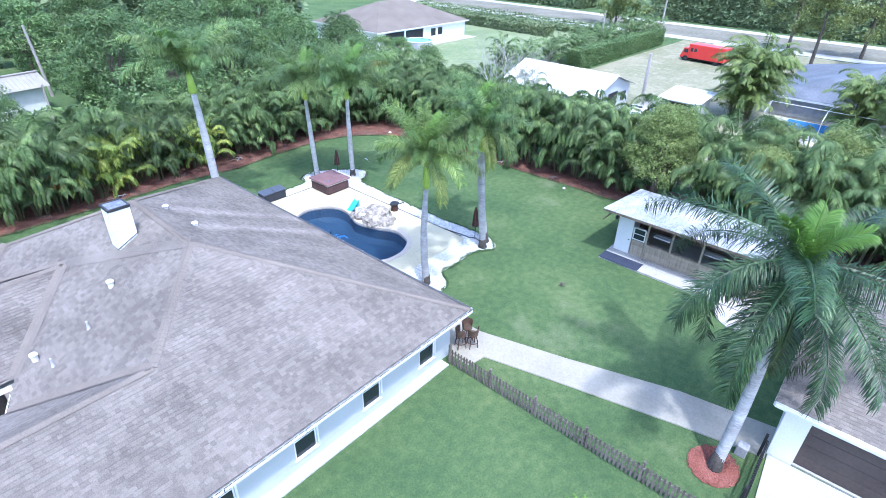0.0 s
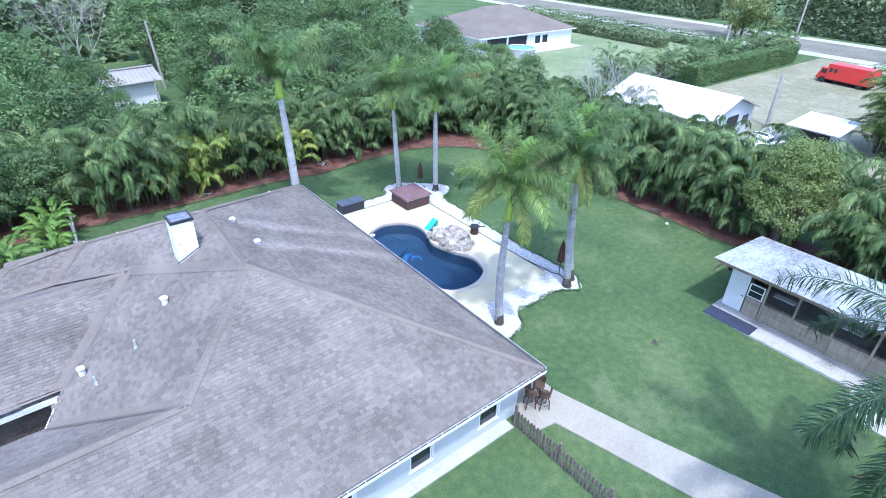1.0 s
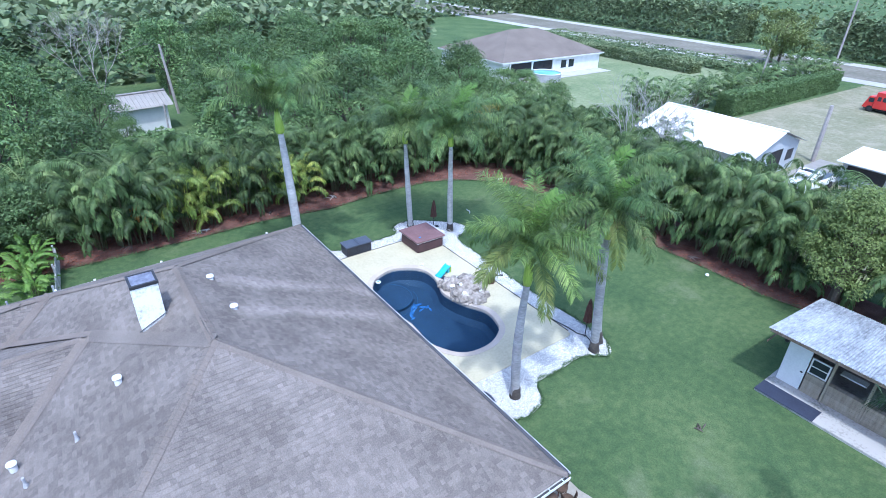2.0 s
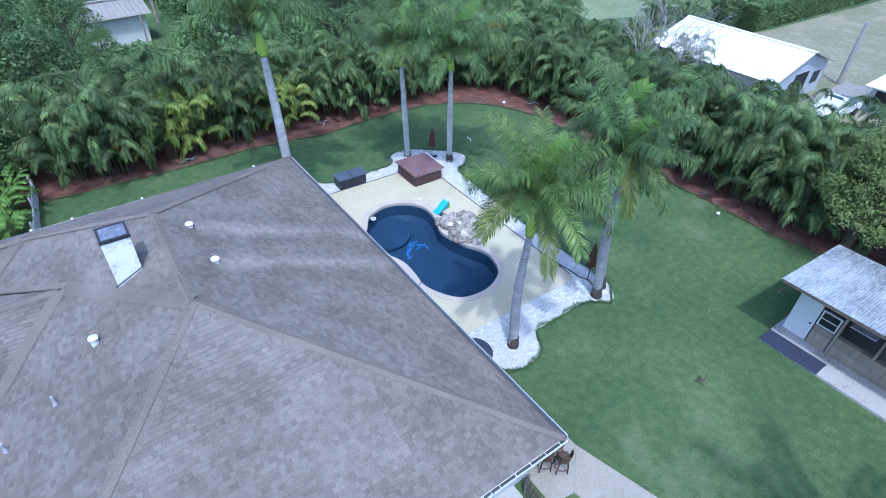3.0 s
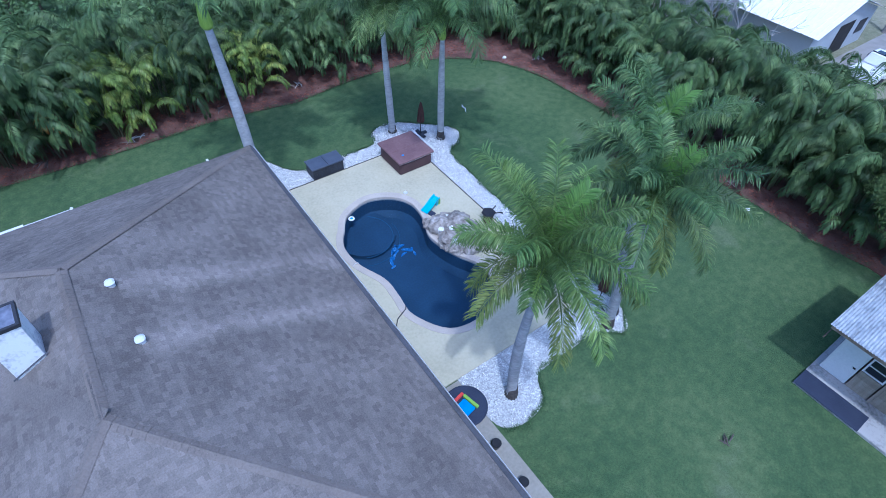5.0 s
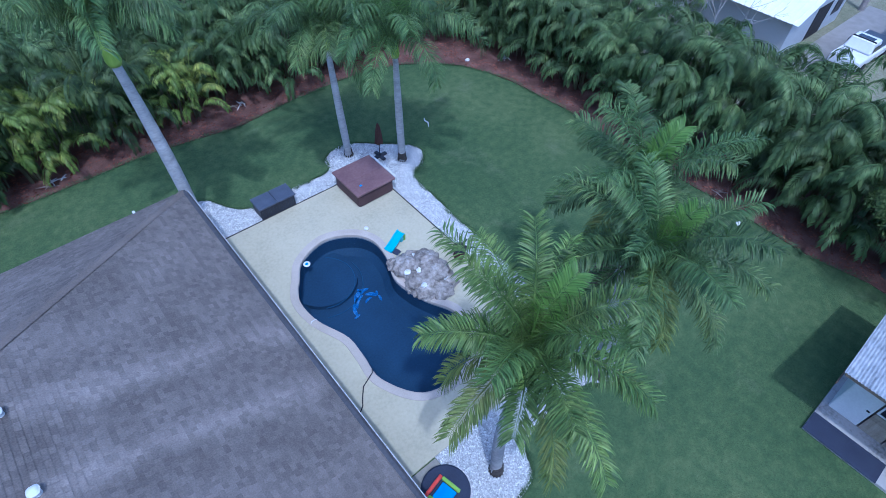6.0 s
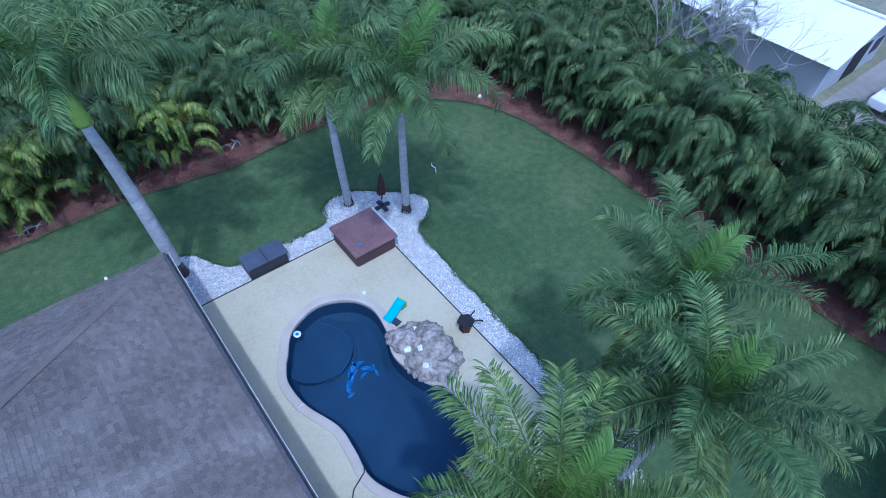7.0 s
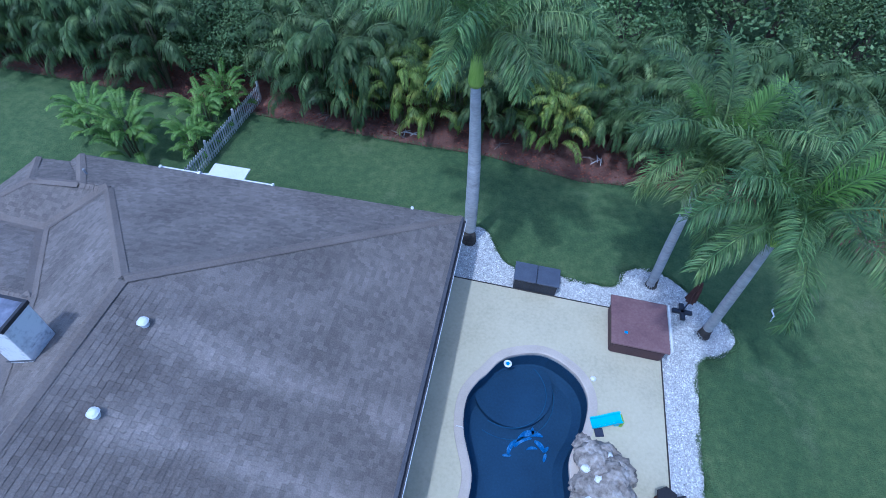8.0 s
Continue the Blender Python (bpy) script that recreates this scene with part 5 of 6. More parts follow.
def pine(x, y, h, s):
    rng = random.Random(s)
    e = thing("roadside_tree", "tall thin roadside tree with wispy crown", "tree", "roadside trees", (x, y, 0))
    bm = bmesh.new()
    tube(bm, [(0, 0, -0.1), (0.2, 0.1, h * 0.5), (0.1, 0.3, h)], [0.28, 0.2, 0.04], 8)
    part("trunk", bm, M["bark"], e)
    vs, fs = [], []
    for _ in range(20):
        ctr = Vector((rng.gauss(0, 2.1), rng.gauss(0, 2.1), h * rng.uniform(0.42, 1.0)))
        for _ in range(150):
            p = ctr + Vector((rng.gauss(0, 0.6), rng.gauss(0, 0.6), rng.gauss(0, 0.4)))
            u = Vector((rng.gauss(0, 1), rng.gauss(0, 1), rng.gauss(0, 0.7))).normalized() * 0.3
            w = u.cross(Vector((0.3, 0.2, 1))).normalized() * 0.12
            b = len(vs)
            vs += [p - u, p + w, p + u, p - w]
            fs.append((b, b + 1, b + 2, b + 3))
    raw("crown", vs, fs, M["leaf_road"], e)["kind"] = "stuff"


for i, (x, y, h) in enumerate(((84, 1.5, 11), (92, -8, 10), (101, 8, 11), (101, -3, 12), (103, 43, 9), (90, 36, 8))):
    pine(x, y, h, 60 + i)
plume = areca("", "", *areca_mesh(170, 5.4, 34, 44, 0.05, 0.55), M["areca_plume"])
plume.matrix_basis = pose(49.1, 2.5, 0)
tagged(plume, "feathery palm clump beside the blue-roofed house", group="palms by the neighbouring house")
for i, (x, y, k) in enumerate(((49.5, 1.6, 1.15), (50, -8.5, 0.9), (46, -13, 0.95))):
    e = copy_thing(plume, pose(x, y, 0, 0, 0, 70 * i))
    e.scale = (1.5 * k, 1.5 * k, 1.3 * k)
    tagged(e, "large feathery palm beside the blue-roofed house", group="palms by the neighbouring house")
    e = copy_thing(plume, pose(x + 0.4, y - 0.3, 0, 0, 0, 70 * i + 40))
    e.scale = (1.35 * k, 1.35 * k, 1.45 * k)
    tagged(e, "tall stem of a feathery palm beside the blue-roofed house", group="palms by the neighbouring house")
    for a in (1, 2):
        e = copy_thing(plume, pose(x - 0.3 * a, y + 0.5 * a - 0.7, 0, 0, 0, 70 * i + 130 * a))
        e.scale = (1.2 * k, 1.2 * k, 1.3 * k)
        tagged(e, "leafy stem of a feathery palm beside the blue-roofed house", group="palms by the neighbouring house")
leaf_mass("undergrowth", "tangled green undergrowth behind the hedge", "undergrowth", [(-45, -8, 34.5, 50, 0, 5.0), (2.5, 24, 34.5, 50, 0, 4.5), (-8, 2.5, 34.5, 46, 0, 2.2), (29, 35, 30, 46, 0, 2.4), (3, 16, 50, 78, 0, 4.0), (-32, -7, 50, 78, 0, 4.2)], 60000, 0.15, M["leaf"], 13, 1.6)


# ---- things round the pool ----
def cyl(bm, x, y, z0, z1, r0, r1=None, sides=20):
    return tube(bm, [(x, y, z0), (x, y, z1)], [r0, r0 if r1 is None else r1], sides)


def hot_tub():
    e = thing("hot_tub", "square hot tub with closed maroon vinyl cover on the deck corner", "hot tub", loc=(7.35, 19.07, 0.07))
    part("skirt", boxed(-1.0, 1.0, -1.0, 1.0, 0, 0.72, bevel=0.12), M["tub_body"], e, "dark brown panelled skirt")
    part("rim", boxed(-1.03, 1.03, -1.03, 1.03, 0.7, 0.78, bevel=0.03), M["white"], e, "white acrylic rim")
    bm = bmesh.new()
    box(bm, -1.1, 1.06, -1.1, 1.1, 0.77, 0.88, bevel=0.04)
    box(bm, -1.05, 1.0, -0.07, 0.07, 0.86, 0.893, bevel=0.01)
    part("cover", bm, M["tub_lid"], e, "faded maroon vinyl cover")
    bm = bmesh.new()
    tube(bm, [(1.1, -1.0, 0.5), (1.12, -1.0, 0.88), (1.12, 1.0, 0.88), (1.1, 1.0, 0.5)], [0.045] * 4, 8)
    part("cover_lifter", bm, M["white"], e, "white cover lifter rail")
    part("cover_clip", boxed(-0.62, -0.5, -0.62, -0.52, 0.9, 0.912), M["toy_blue"], e, "small blue tag")


hot_tub()


def deck_box():
    e = thing("deck_box", "charcoal resin storage box with a two-leaf lid", "storage box", loc=(3.35, 20.6, 0.03))
    part("body", boxed(-0.86, 0.86, -0.42, 0.42, 0, 0.62, bevel=0.03), M["box"], e)
    bm = bmesh.new()
    for i in range(12):
        x = -0.78 + 0.142 * i
        box(bm, x - 0.012, x + 0.012, -0.432, -0.425, 0.05, 0.58)
    part("rib_panel", bm, M["frame_dark"], e)
    for x0, x1 in ((-0.92, -0.008), (0.008, 0.92)):
        bm = bmesh.new()
        box(bm, x0, x1, -0.47, 0.47, 0.62, 0.7, bevel=0.025)
        part("lid", bm, M["box_lid"], e, "slate grey lid leaf")
    part("handle", boxed(-0.12, 0.12, -0.5, -0.47, 0.64, 0.67, bevel=0.01), M["frame_dark"], e)


deck_box()


def closed_umbrella(x, y, h, lean, label, base=True):
    e = thing("closed_umbrella", label, "umbrella", "closed umbrellas", (x, y, 0.03))
    top = Vector((lean[0], lean[1], h))
    bm = bmesh.new()
    tube(bm, [(0, 0, 0), top], [0.025, 0.02], 8)
    part("pole", bm, M["black_metal"], e)
    bm = bmesh.new()
    ring = []
    for i, (t, r) in enumerate(((0.42, 0.2), (0.55, 0.17), (0.75, 0.14), (0.93, 0.07), (1.0, 0.02))):
        ring.append([bm.verts.new(top * t + Vector((math.cos(k * math.pi / 8), math.sin(k * math.pi / 8), 0)) * r * (1.15 if k % 2 else 0.75)) for k in range(16)])
    for a, b in zip(ring, ring[1:]):
        for k in range(16):
            bm.faces.new((a[k], a[(k + 1) % 16], b[(k + 1) % 16], b[k]))
    part("canopy", bm, M["canvas"], e, "folded brown canvas canopy")
    if base:
        bm = bmesh.new()
        box(bm, -0.4, 0.4, -0.1, 0.1, 0.0, 0.12, bevel=0.03)
        box(bm, -0.1, 0.1, -0.4, 0.4, 0.0, 0.12, bevel=0.03)
        part("base", bm, M["box"], e, "dark cross-shaped weighted base")
    return e


closed_umbrella(9.38, 20.65, 2.2, (-0.1, -0.12), "closed brown patio umbrella beside the hot tub")
closed_umbrella(8.75, 6.4, 2.3, (0.02, 0.05), "closed dark patio umbrella beside the palm", base=False)


def rock_piece(bm, c, s, seed, turn=0.0):
    geo = bmesh.ops.create_icosphere(bm, subdivisions=4 if s[0] > 0.25 else 2, radius=1.0)["verts"]
    for v in geo:
        d = v.co.normalized()
        k = 1 + 0.28 * noise.noise(d * 1.6 + Vector((seed, 0, 0))) + 0.22 * noise.noise(d * 4.0 + Vector((0, seed, 0))) + 0.06 * noise.noise(d * 11 + Vector((0, 0, seed))) - 0.22 * max(0.0, 0.35 - 2.2 * abs(noise.noise(d * 2.6 + Vector((seed, seed, 0)))))
        cell = noise.voronoi(d * 2.1 + Vector((seed, 1.3 * seed, 0)))[0]
        k += 0.22 * (cell[0] - 0.4) - 1.1 * max(0.0, 0.14 - (cell[1] - cell[0]))
        p = Vector((d.x * s[0], d.y * s[1], d.z * s[2])) * k
        c0, s0 = math.cos(turn), math.sin(turn)
        v.co = Vector((p.x * c0 - p.y * s0, p.x * s0 + p.y * c0, p.z)) + Vector(c)


fall = thing("rock_waterfall", "artificial tan rock waterfall on the pool edge", "rock feature", loc=(6.15, 13.0, 0.05))
rng = random.Random(55)
for i, (x, y, z, sx, sy, sz) in enumerate(((0.1, 0.1, 0.2, 0.75, 1.15, 0.55), (-0.3, 0.75, 0.2, 0.55, 0.6, 0.42), (0.35, -0.3, 0.35, 0.6, 0.65, 0.55), (-0.45, 0.0, 0.1, 0.42, 0.55, 0.34), (-0.35, -0.65, 0.1, 0.5, 0.5, 0.36), (0.1, -1.05, 0.1, 0.5, 0.42, 0.36), (0.55, 0.55, 0.2, 0.45, 0.6, 0.45), (0.3, 0.25, 0.65, 0.4, 0.45, 0.24), (-0.6, 1.25, 0.05, 0.36, 0.34, 0.25), (0.2, 1.15, 0.1, 0.42, 0.32, 0.3), (-0.62, -0.35, 0.02, 0.3, 0.36, 0.22), (0.62, -0.85, 0.1, 0.35, 0.4, 0.3), (-0.15, 0.35, 0.5, 0.3, 0.3, 0.2))):
    bm = bmesh.new()
    rock_piece(bm, (x, y, z), (sx, sy, sz), i * 3.7, rng.uniform(0, 3))
    part("rock", bm, M["rock"], fall, smooth=True)
for x, y in ((-0.55, 1.0), (0.45, -0.75), (-0.2, 0.05), (-0.45, -0.6), (0.15, 0.9), (0.5, 0.35), (-0.6, 0.35)):
    bm = bmesh.new()
    rock_piece(bm, (x, y, 0.52 - 0.25 * (x * x + y * y) ** 0.5 + 0.12), (0.17, 0.14, 0.1), x * 9)
    part("white_stone", bm, M["pebble"], fall, "small white stone", smooth=True)


def pool_slide():
    e = thing("pool_slide", "small turquoise plastic slide at the pool edge", "slide", loc=(6.3, 15.22, 0.07), rz=15)
    bm = bmesh.new()
    prof = [(-0.62, 0.08), (-0.45, 0.1), (-0.1, 0.3), (0.25, 0.55), (0.5, 0.62)]
    section = ((-0.24, 0.11), (-0.18, 0.1), (-0.15, 0.01), (0.15, 0.01), (0.18, 0.1), (0.24, 0.11), (0.23, -0.03), (-0.23, -0.03))
    rows = [[bm.verts.new((x, y, z + h)) for y, h in section] for x, z in prof]
    for a, b in zip(rows, rows[1:]):
        for i in range(8):
            bm.faces.new((a[i], a[(i + 1) % 8], b[(i + 1) % 8], b[i]))
    bm.faces.new(rows[0])
    bm.faces.new(rows[-1])
    part("chute", bm, M["turquoise"], e)
    part("stand", boxed(0.3, 0.5, -0.16, 0.16, 0.0, 0.55, bevel=0.03), M["turquoise"], e)
    part("mat", boxed(-0.55, -0.2, -0.55, -0.2, 0.0, 0.05), M["slate"], e, "dark pad under the slide")
    part("ladder", boxed(0.5, 0.62, -0.2, 0.2, 0.0, 0.5, bevel=0.03), M["toy_green"], e, "lime green ladder end")


pool_slide()
bpy.data.objects["pool_slide"].scale = (0.85, 0.85, 0.7)


def fire_bowl():
    e = thing("fire_table", "small black hexagonal patio table with side levers", "side table", loc=(8.07, 12.97, 0.07))
    bm = bmesh.new()
    tube(bm, [(0, 0, 0.48), (0, 0, 0.52), (0, 0, 0.56)], [0.34, 0.36, 0.33], 6)
    part("top", bm, M["black_metal"], e)
    bm = bmesh.new()
    tube(bm, [(0, 0, 0.0), (0, 0, 0.48)], [0.26, 0.23], 6)
    part("pedestal", bm, M["canvas"], e, "brown pedestal")
    bm = bmesh.new()
    tube(bm, [(0.26, 0.07, 0.5), (0.58, 0.16, 0.55)], [0.03, 0.03], 6)
    part("lever", bm, M["black_metal"], e)
    bm = bmesh.new()
    tube(bm, [(0.22, -0.13, 0.45), (0.48, -0.3, 0.5), (0.55, -0.4, 0.5)], [0.03, 0.035, 0.05], 6)
    part("lever", bm, M["black_metal"], e)


fire_bowl()


def torus(bm, R, r, c, n=24, k=8):
    grid = [[bm.verts.new((c[0] + (R + r * math.cos(b * 2 * math.pi / k)) * math.cos(a * 2 * math.pi / n), c[1] + (R + r * math.cos(b * 2 * math.pi / k)) * math.sin(a * 2 * math.pi / n), c[2] + r * math.sin(b * 2 * math.pi / k))) for b in range(k)] for a in range(n)]
    for a in range(n):
        for b in range(k):
            bm.faces.new((grid[a][b], grid[(a + 1) % n][b], grid[(a + 1) % n][(b + 1) % k], grid[a][(b + 1) % k]))
    return bm


fl = thing("pool_float", "small white ring float on the pool water", "pool float", loc=(2.72, 16.77, -0.08))
part("ring", torus(bmesh.new(), 0.11, 0.045, (0, 0, 0.03)), M["white"], fl, smooth=True)
part("core", cyl(bmesh.new(), 0, 0, -0.02, 0.06, 0.065), M["toy_blue"], fl, "dark core")
sk = thing("ladder_anchor", "small white metal anchor on the pool rim", "pool fitting", loc=(1.35, 13.95, 0.09))
bm = bmesh.new()
tube(bm, [(-0.1, 0, 0), (-0.06, 0, 0.08), (0.12, 0, 0.08), (0.16, 0, 0.0)], [0.018] * 4, 8)
part("bar", bm, M["white"], sk)
dt = thing("chlorine_cup", "small white plastic cup on the deck", "cup", loc=(5.84, 16.8, 0.07))
part("cup", tube(bmesh.new(), [(0, 0, 0), (0, 0, 0.05), (0, 0, 0.1)], [0.09, 0.11, 0.08], 14), M["white"], dt, smooth=True)

bm = bmesh.new()
tube(bm, [(1.95, 10.85, 0.06), (1.86, 10.7, 0.1), (1.3, 10.45, 0.095), (1.05, 10.15, 0.095), (0.85, 9.85, 0.095), (0.5, 9.6, 0.095), (0.1, 9.2, 0.095)], [0.022] * 7, 6)
tagged(part("pool_hose", bm, M["black_metal"]), "thin black hose across the deck into the pool", "hose")

bm = bmesh.new()
tube(bm, [(8.4, 8.6, 0.1), (8.5, 8.0, 0.07), (8.6, 7.4, 0.07), (8.62, 6.8, 0.07), (8.85, 6.4, 0.07), (8.7, 5.95, 0.07)], [0.028] * 6, 6)
tagged(part("garden_hose", bm, M["black_metal"]), "black hose across the white pebbles to the palm", "hose")

play = thing("play_tray", "round slate-grey play tray beside the deck", "play tray", loc=(1.25, 5.85, 0.05))
part("tray", tube(bmesh.new(), [(0, 0, 0), (0, 0, 0.1), (0, 0, 0.14)], [0.78, 0.8, 0.74], 36), M["slate"], play)
toy = thing("toy_frame", "red, green and blue plastic toy frame on a round tray", "toy", loc=(1.1, 5.82, 0.19), rz=12)
part("red_bar", boxed(-0.4, 0.4, 0.3, 0.42, 0, 0.12, bevel=0.03), M["toy_red"], toy, "red bar")
part("green_bar", boxed(-0.42, -0.3, -0.4, 0.29, 0, 0.12, bevel=0.03), M["toy_green"], toy, "lime bar")
part("green_bar", boxed(0.3, 0.42, -0.4, 0.29, 0, 0.12, bevel=0.03), M["toy_green"], toy, "lime bar")
part("blue_panel", boxed(-0.28, 0.28, -0.35, 0.2, 0, 0.08, bevel=0.03), M["toy_blue"], toy, "blue panel")

pot = thing("plant_pot", "black plant pot on the narrow walk", "pot", loc=(1.2, 4.1, 0.05))
part("pot", tube(bmesh.new(), [(0, 0, 0), (0, 0, 0.28), (0, 0, 0.3)], [0.13, 0.18, 0.16], 16), M["black_metal"], pot)
copy_thing(pot, pose(1.1, 2.6, 0.05))


def stool(x, y, rz):
    e = thing("bar_stool", "brown woven bar stool with barrel back on the path", "stool", "bar stools", (x, y, 0.055), rz)
    part("seat", tube(bmesh.new(), [(0, 0, 0.68), (0, 0, 0.7), (0, 0, 0.75), (0, 0, 0.77)], [0.22, 0.245, 0.245, 0.2], 20), M["wicker"], e)
    bm = bmesh.new()
    ring = [[bm.verts.new((r * math.cos(radians(a)), r * math.sin(radians(a)), z)) for r, z in ((0.24, 0.74), (0.29, 1.1), (0.265, 1.12), (0.215, 0.76))] for a in range(-10, 191, 20)]
    for p, q in zip(ring, ring[1:]):
        for i in range(4):
            bm.faces.new((p[i], p[(i + 1) % 4], q[(i + 1) % 4], q[i]))
    bm.faces.new(ring[0])
    bm.faces.new(ring[-1])
    part("backrest", bm, M["wicker"], e, "woven barrel back")
    for a in (45, 135, 225, 315):
        c, sn = math.cos(radians(a)), math.sin(radians(a))
        part("leg", tube(bmesh.new(), [(0.29 * c, 0.29 * sn, 0), (0.25 * c, 0.25 * sn, 0.35), (0.17 * c, 0.17 * sn, 0.7)], [0.022, 0.022, 0.025], 8), M["canvas"], e, "dark turned leg")
    part("footrest", torus(bmesh.new(), 0.255, 0.016, (0, 0, 0.3), 24, 6), M["canvas"], e, "dark ring footrest")


stool(0.52, 0.12, 150)
stool(0.1, 0.5, 60)
stool(0.72, 0.62, -20)


# ---- fences ----
def picket_fence(label, p, q, mat, height, step=0.165, cat="fence", width=0.08):
    p, q = Vector(p), Vector(q)
    L = (q - p).length
    e = thing("fence", label, cat, "", p, math.degrees(math.atan2(q.y - p.y, q.x - p.x)))
    bm = boxed(-width / 2, width / 2, -0.012, 0.012, 0.04, height - 0.05)
    bmesh.ops.create_cube(bm, size=1, matrix=Matrix.Translation((0, 0, height - 0.05)) @ Euler((0, radians(45), 0)).to_matrix().to_4x4() @ Matrix.Diagonal((width * 0.7, 0.024, width * 0.7, 1)))
    first = part("picket", bm, mat, e)
    first.location = (step / 2, 0, 0)
    rng2 = random.Random(int(L * 100))
    k = int(L / step)
    for i in range(1, k):
        o = new("picket", first.data)
        o.parent = e
        o.location = (step * (i + 0.5), 0, rng2.uniform(-0.015, 0.015))
        o.rotation_euler = (0, rng2.uniform(-0.02, 0.02), 0)
    for z in (0.22, height - 0.28):
        part("rail", boxed(0, L, 0.014, 0.055, z, z + 0.08), mat, e)
    n = max(1, round(L / 2.3))
    for i in range(n + 1):
        x = L * i / n
        part("post", boxed(x - 0.05, x + 0.05, 0.058, 0.158, -0.05, height + 0.06, bevel=0.008), mat, e)
    return e


picket_fence("weathered brown picket fence across the lawn", (-1.1, 0.25, 0), (-1.25, -13.5, 0), M["fence"], 0.95)
picket_fence("black metal picket gate fence beside the driveway", (0.1, -12.05, 0), (3.05, -12.0, 0), M["black_metal"], 1.1, 0.11, width=0.03)
picket_fence("pale grey picket fence between house and hedge", (-12.55, 21.6, 0), (-12.05, 29.2, 0), M["pale_fence"], 1.1, 0.17, width=0.075)
part("utility_box", boxed(2.45, 2.85, -11.55, -11.15, 0, 0.5, bevel=0.04), M["grey_fence"])
tagged(bpy.data.objects["utility_box"], "small grey utility box beside the path", "utility box")


# ---- shed ----
def corrugated(name, x0, x1, y0, y1, za, zb, mat, parent, wave=0.1, amp=0.018):
    """A roof sheet falling from za at x0 to zb at x1, its waves running down the slope."""
    bm = bmesh.new()
    n = int((y1 - y0) / (wave / 4))
    rows = []
    for j in range(7):
        t = j / 6
        rows.append([bm.verts.new((x0 + (x1 - x0) * t, y0 + (y1 - y0) * i / n, za + (zb - za) * t + amp * math.sin(i * math.pi / 2))) for i in range(n + 1)])
    for a, b in zip(rows, rows[1:]):
        for i in range(n):
            bm.faces.new((a[i], a[i + 1], b[i + 1], b[i]))
    return part(name, bm, mat, parent, "rusting galvanised corrugated sheet", smooth=True)


shed = thing("shed", "open-fronted wooden garden shed with corrugated tin roof", "shed")
tagged(slab("shed_slab", [(12.25, -9.4), (18, -9.4), (18, -0.5), (12.25, -0.5)], 0, 0.12, M["slab"]), "white concrete slab under the shed", "slab", kind="structure")
for i in range(6):
    corrugated("roof_sheet", 12.5, 18.25, -9.7 + 1.6 * i, -9.7 + 1.6 * (i + 1) + 0.02, 3.15 - 0.006 * (i % 2), 2.5 - 0.006 * (i % 2), M["tin"], shed)
part("eave_board", boxed(12.55, 12.6, -9.6, -0.15, 2.97, 3.12), M["wood"], shed)
part("gable_board", boxed(12.6, 18.1, -0.2, -0.16, 2.38, 2.46), M["wood"], shed)
F = 13.75
part("wall", boxed(13.8, 17.7, -0.78, -0.7, 0.12, 2.5), M["white"], shed, "white painted side wall")
part("wall", boxed(17.62, 17.7, -9.2, -0.78, 0.12, 2.5), M["wood"], shed, "plank back wall")
part("wall", boxed(13.8, 17.7, -9.28, -9.2, 0.12, 2.5), M["wood"], shed)
door = thing("door", "", "")
door.parent = shed
door["label"] = "white panelled shed door"
part("leaf", boxed(F, F + 0.05, -1.68, -0.72, 0.13, 2.75, bevel=0.01), M["white"], door)
part("handle", boxed(F - 0.06, F - 0.01, -1.6, -1.5, 1.05, 1.1, bevel=0.01), M["black_metal"], door)
for i in range(6):
    part("plank", boxed(F, F + 0.03, -2.5, -1.74, 0.13 + 0.17 * i, 0.125 + 0.17 * (i + 1)), M["shed_wood"], shed)
win = thing("window", "", "")
win.parent = shed
bm = bmesh.new()
for bb in ((-2.5, -2.44, 1.2, 2.0), (-1.8, -1.74, 1.2, 2.0), (-2.44, -1.8, 1.2, 1.26), (-2.44, -1.8, 1.94, 2.0), (-2.44, -1.8, 1.58, 1.62)):
    box(bm, F - 0.02, F + 0.04, *bb)
part("frame", bm, M["white"], win, "white sash frame")
part("pane", boxed(F + 0.005, F + 0.015, -2.44, -1.8, 1.26, 1.94), M["glass"], win)
ys = [-2.6, -4.05, -5.75, -7.4, -9.15]
for i, y in enumerate(ys):
    part("post", boxed(F - 0.03, F + 0.07, y - 0.05, y + 0.05, 0.12, 2.95), M["shed_wood"], shed)
for y1, y0 in zip(ys, ys[1:]):
    for j in range(6):
        part("plank", boxed(F, F + 0.03, y0 + 0.06, y1 - 0.06, 0.13 + 0.16 * j, 0.125 + 0.16 * (j + 1)), M["shed_wood"], shed)
    part("counter", boxed(F - 0.08, F + 0.2, y0 + 0.06, y1 - 0.06, 1.1, 1.14), M["shed_wood"], shed, "narrow plank counter")
part("header", boxed(F, F + 0.06, -9.2, -0.72, 2.6, 2.92), M["shed_wood"], shed)
for y in (-3.2, -6.2):
    part("shelf", boxed(14.6, 15.0, y - 0.5, y + 0.5, 1.3, 1.36), M["white"], shed, "white shelf inside")
mat = thing("floor_mat", "slate-blue rubber mat on the shed slab", "mat")
part("sheet", boxed(12.2, 13.12, -2.95, -0.5, 0.12, 0.145, bevel=0.005), M["slate"], mat)
fan = thing("door_light", "small black lantern by the shed door", "lantern", loc=(13.6, -0.62, 2.35))
part("body", tube(bmesh.new(), [(0, 0, -0.12), (0, 0, 0), (0, 0, 0.1)], [0.09, 0.12, 0.04], 12), M["black_metal"], fan)

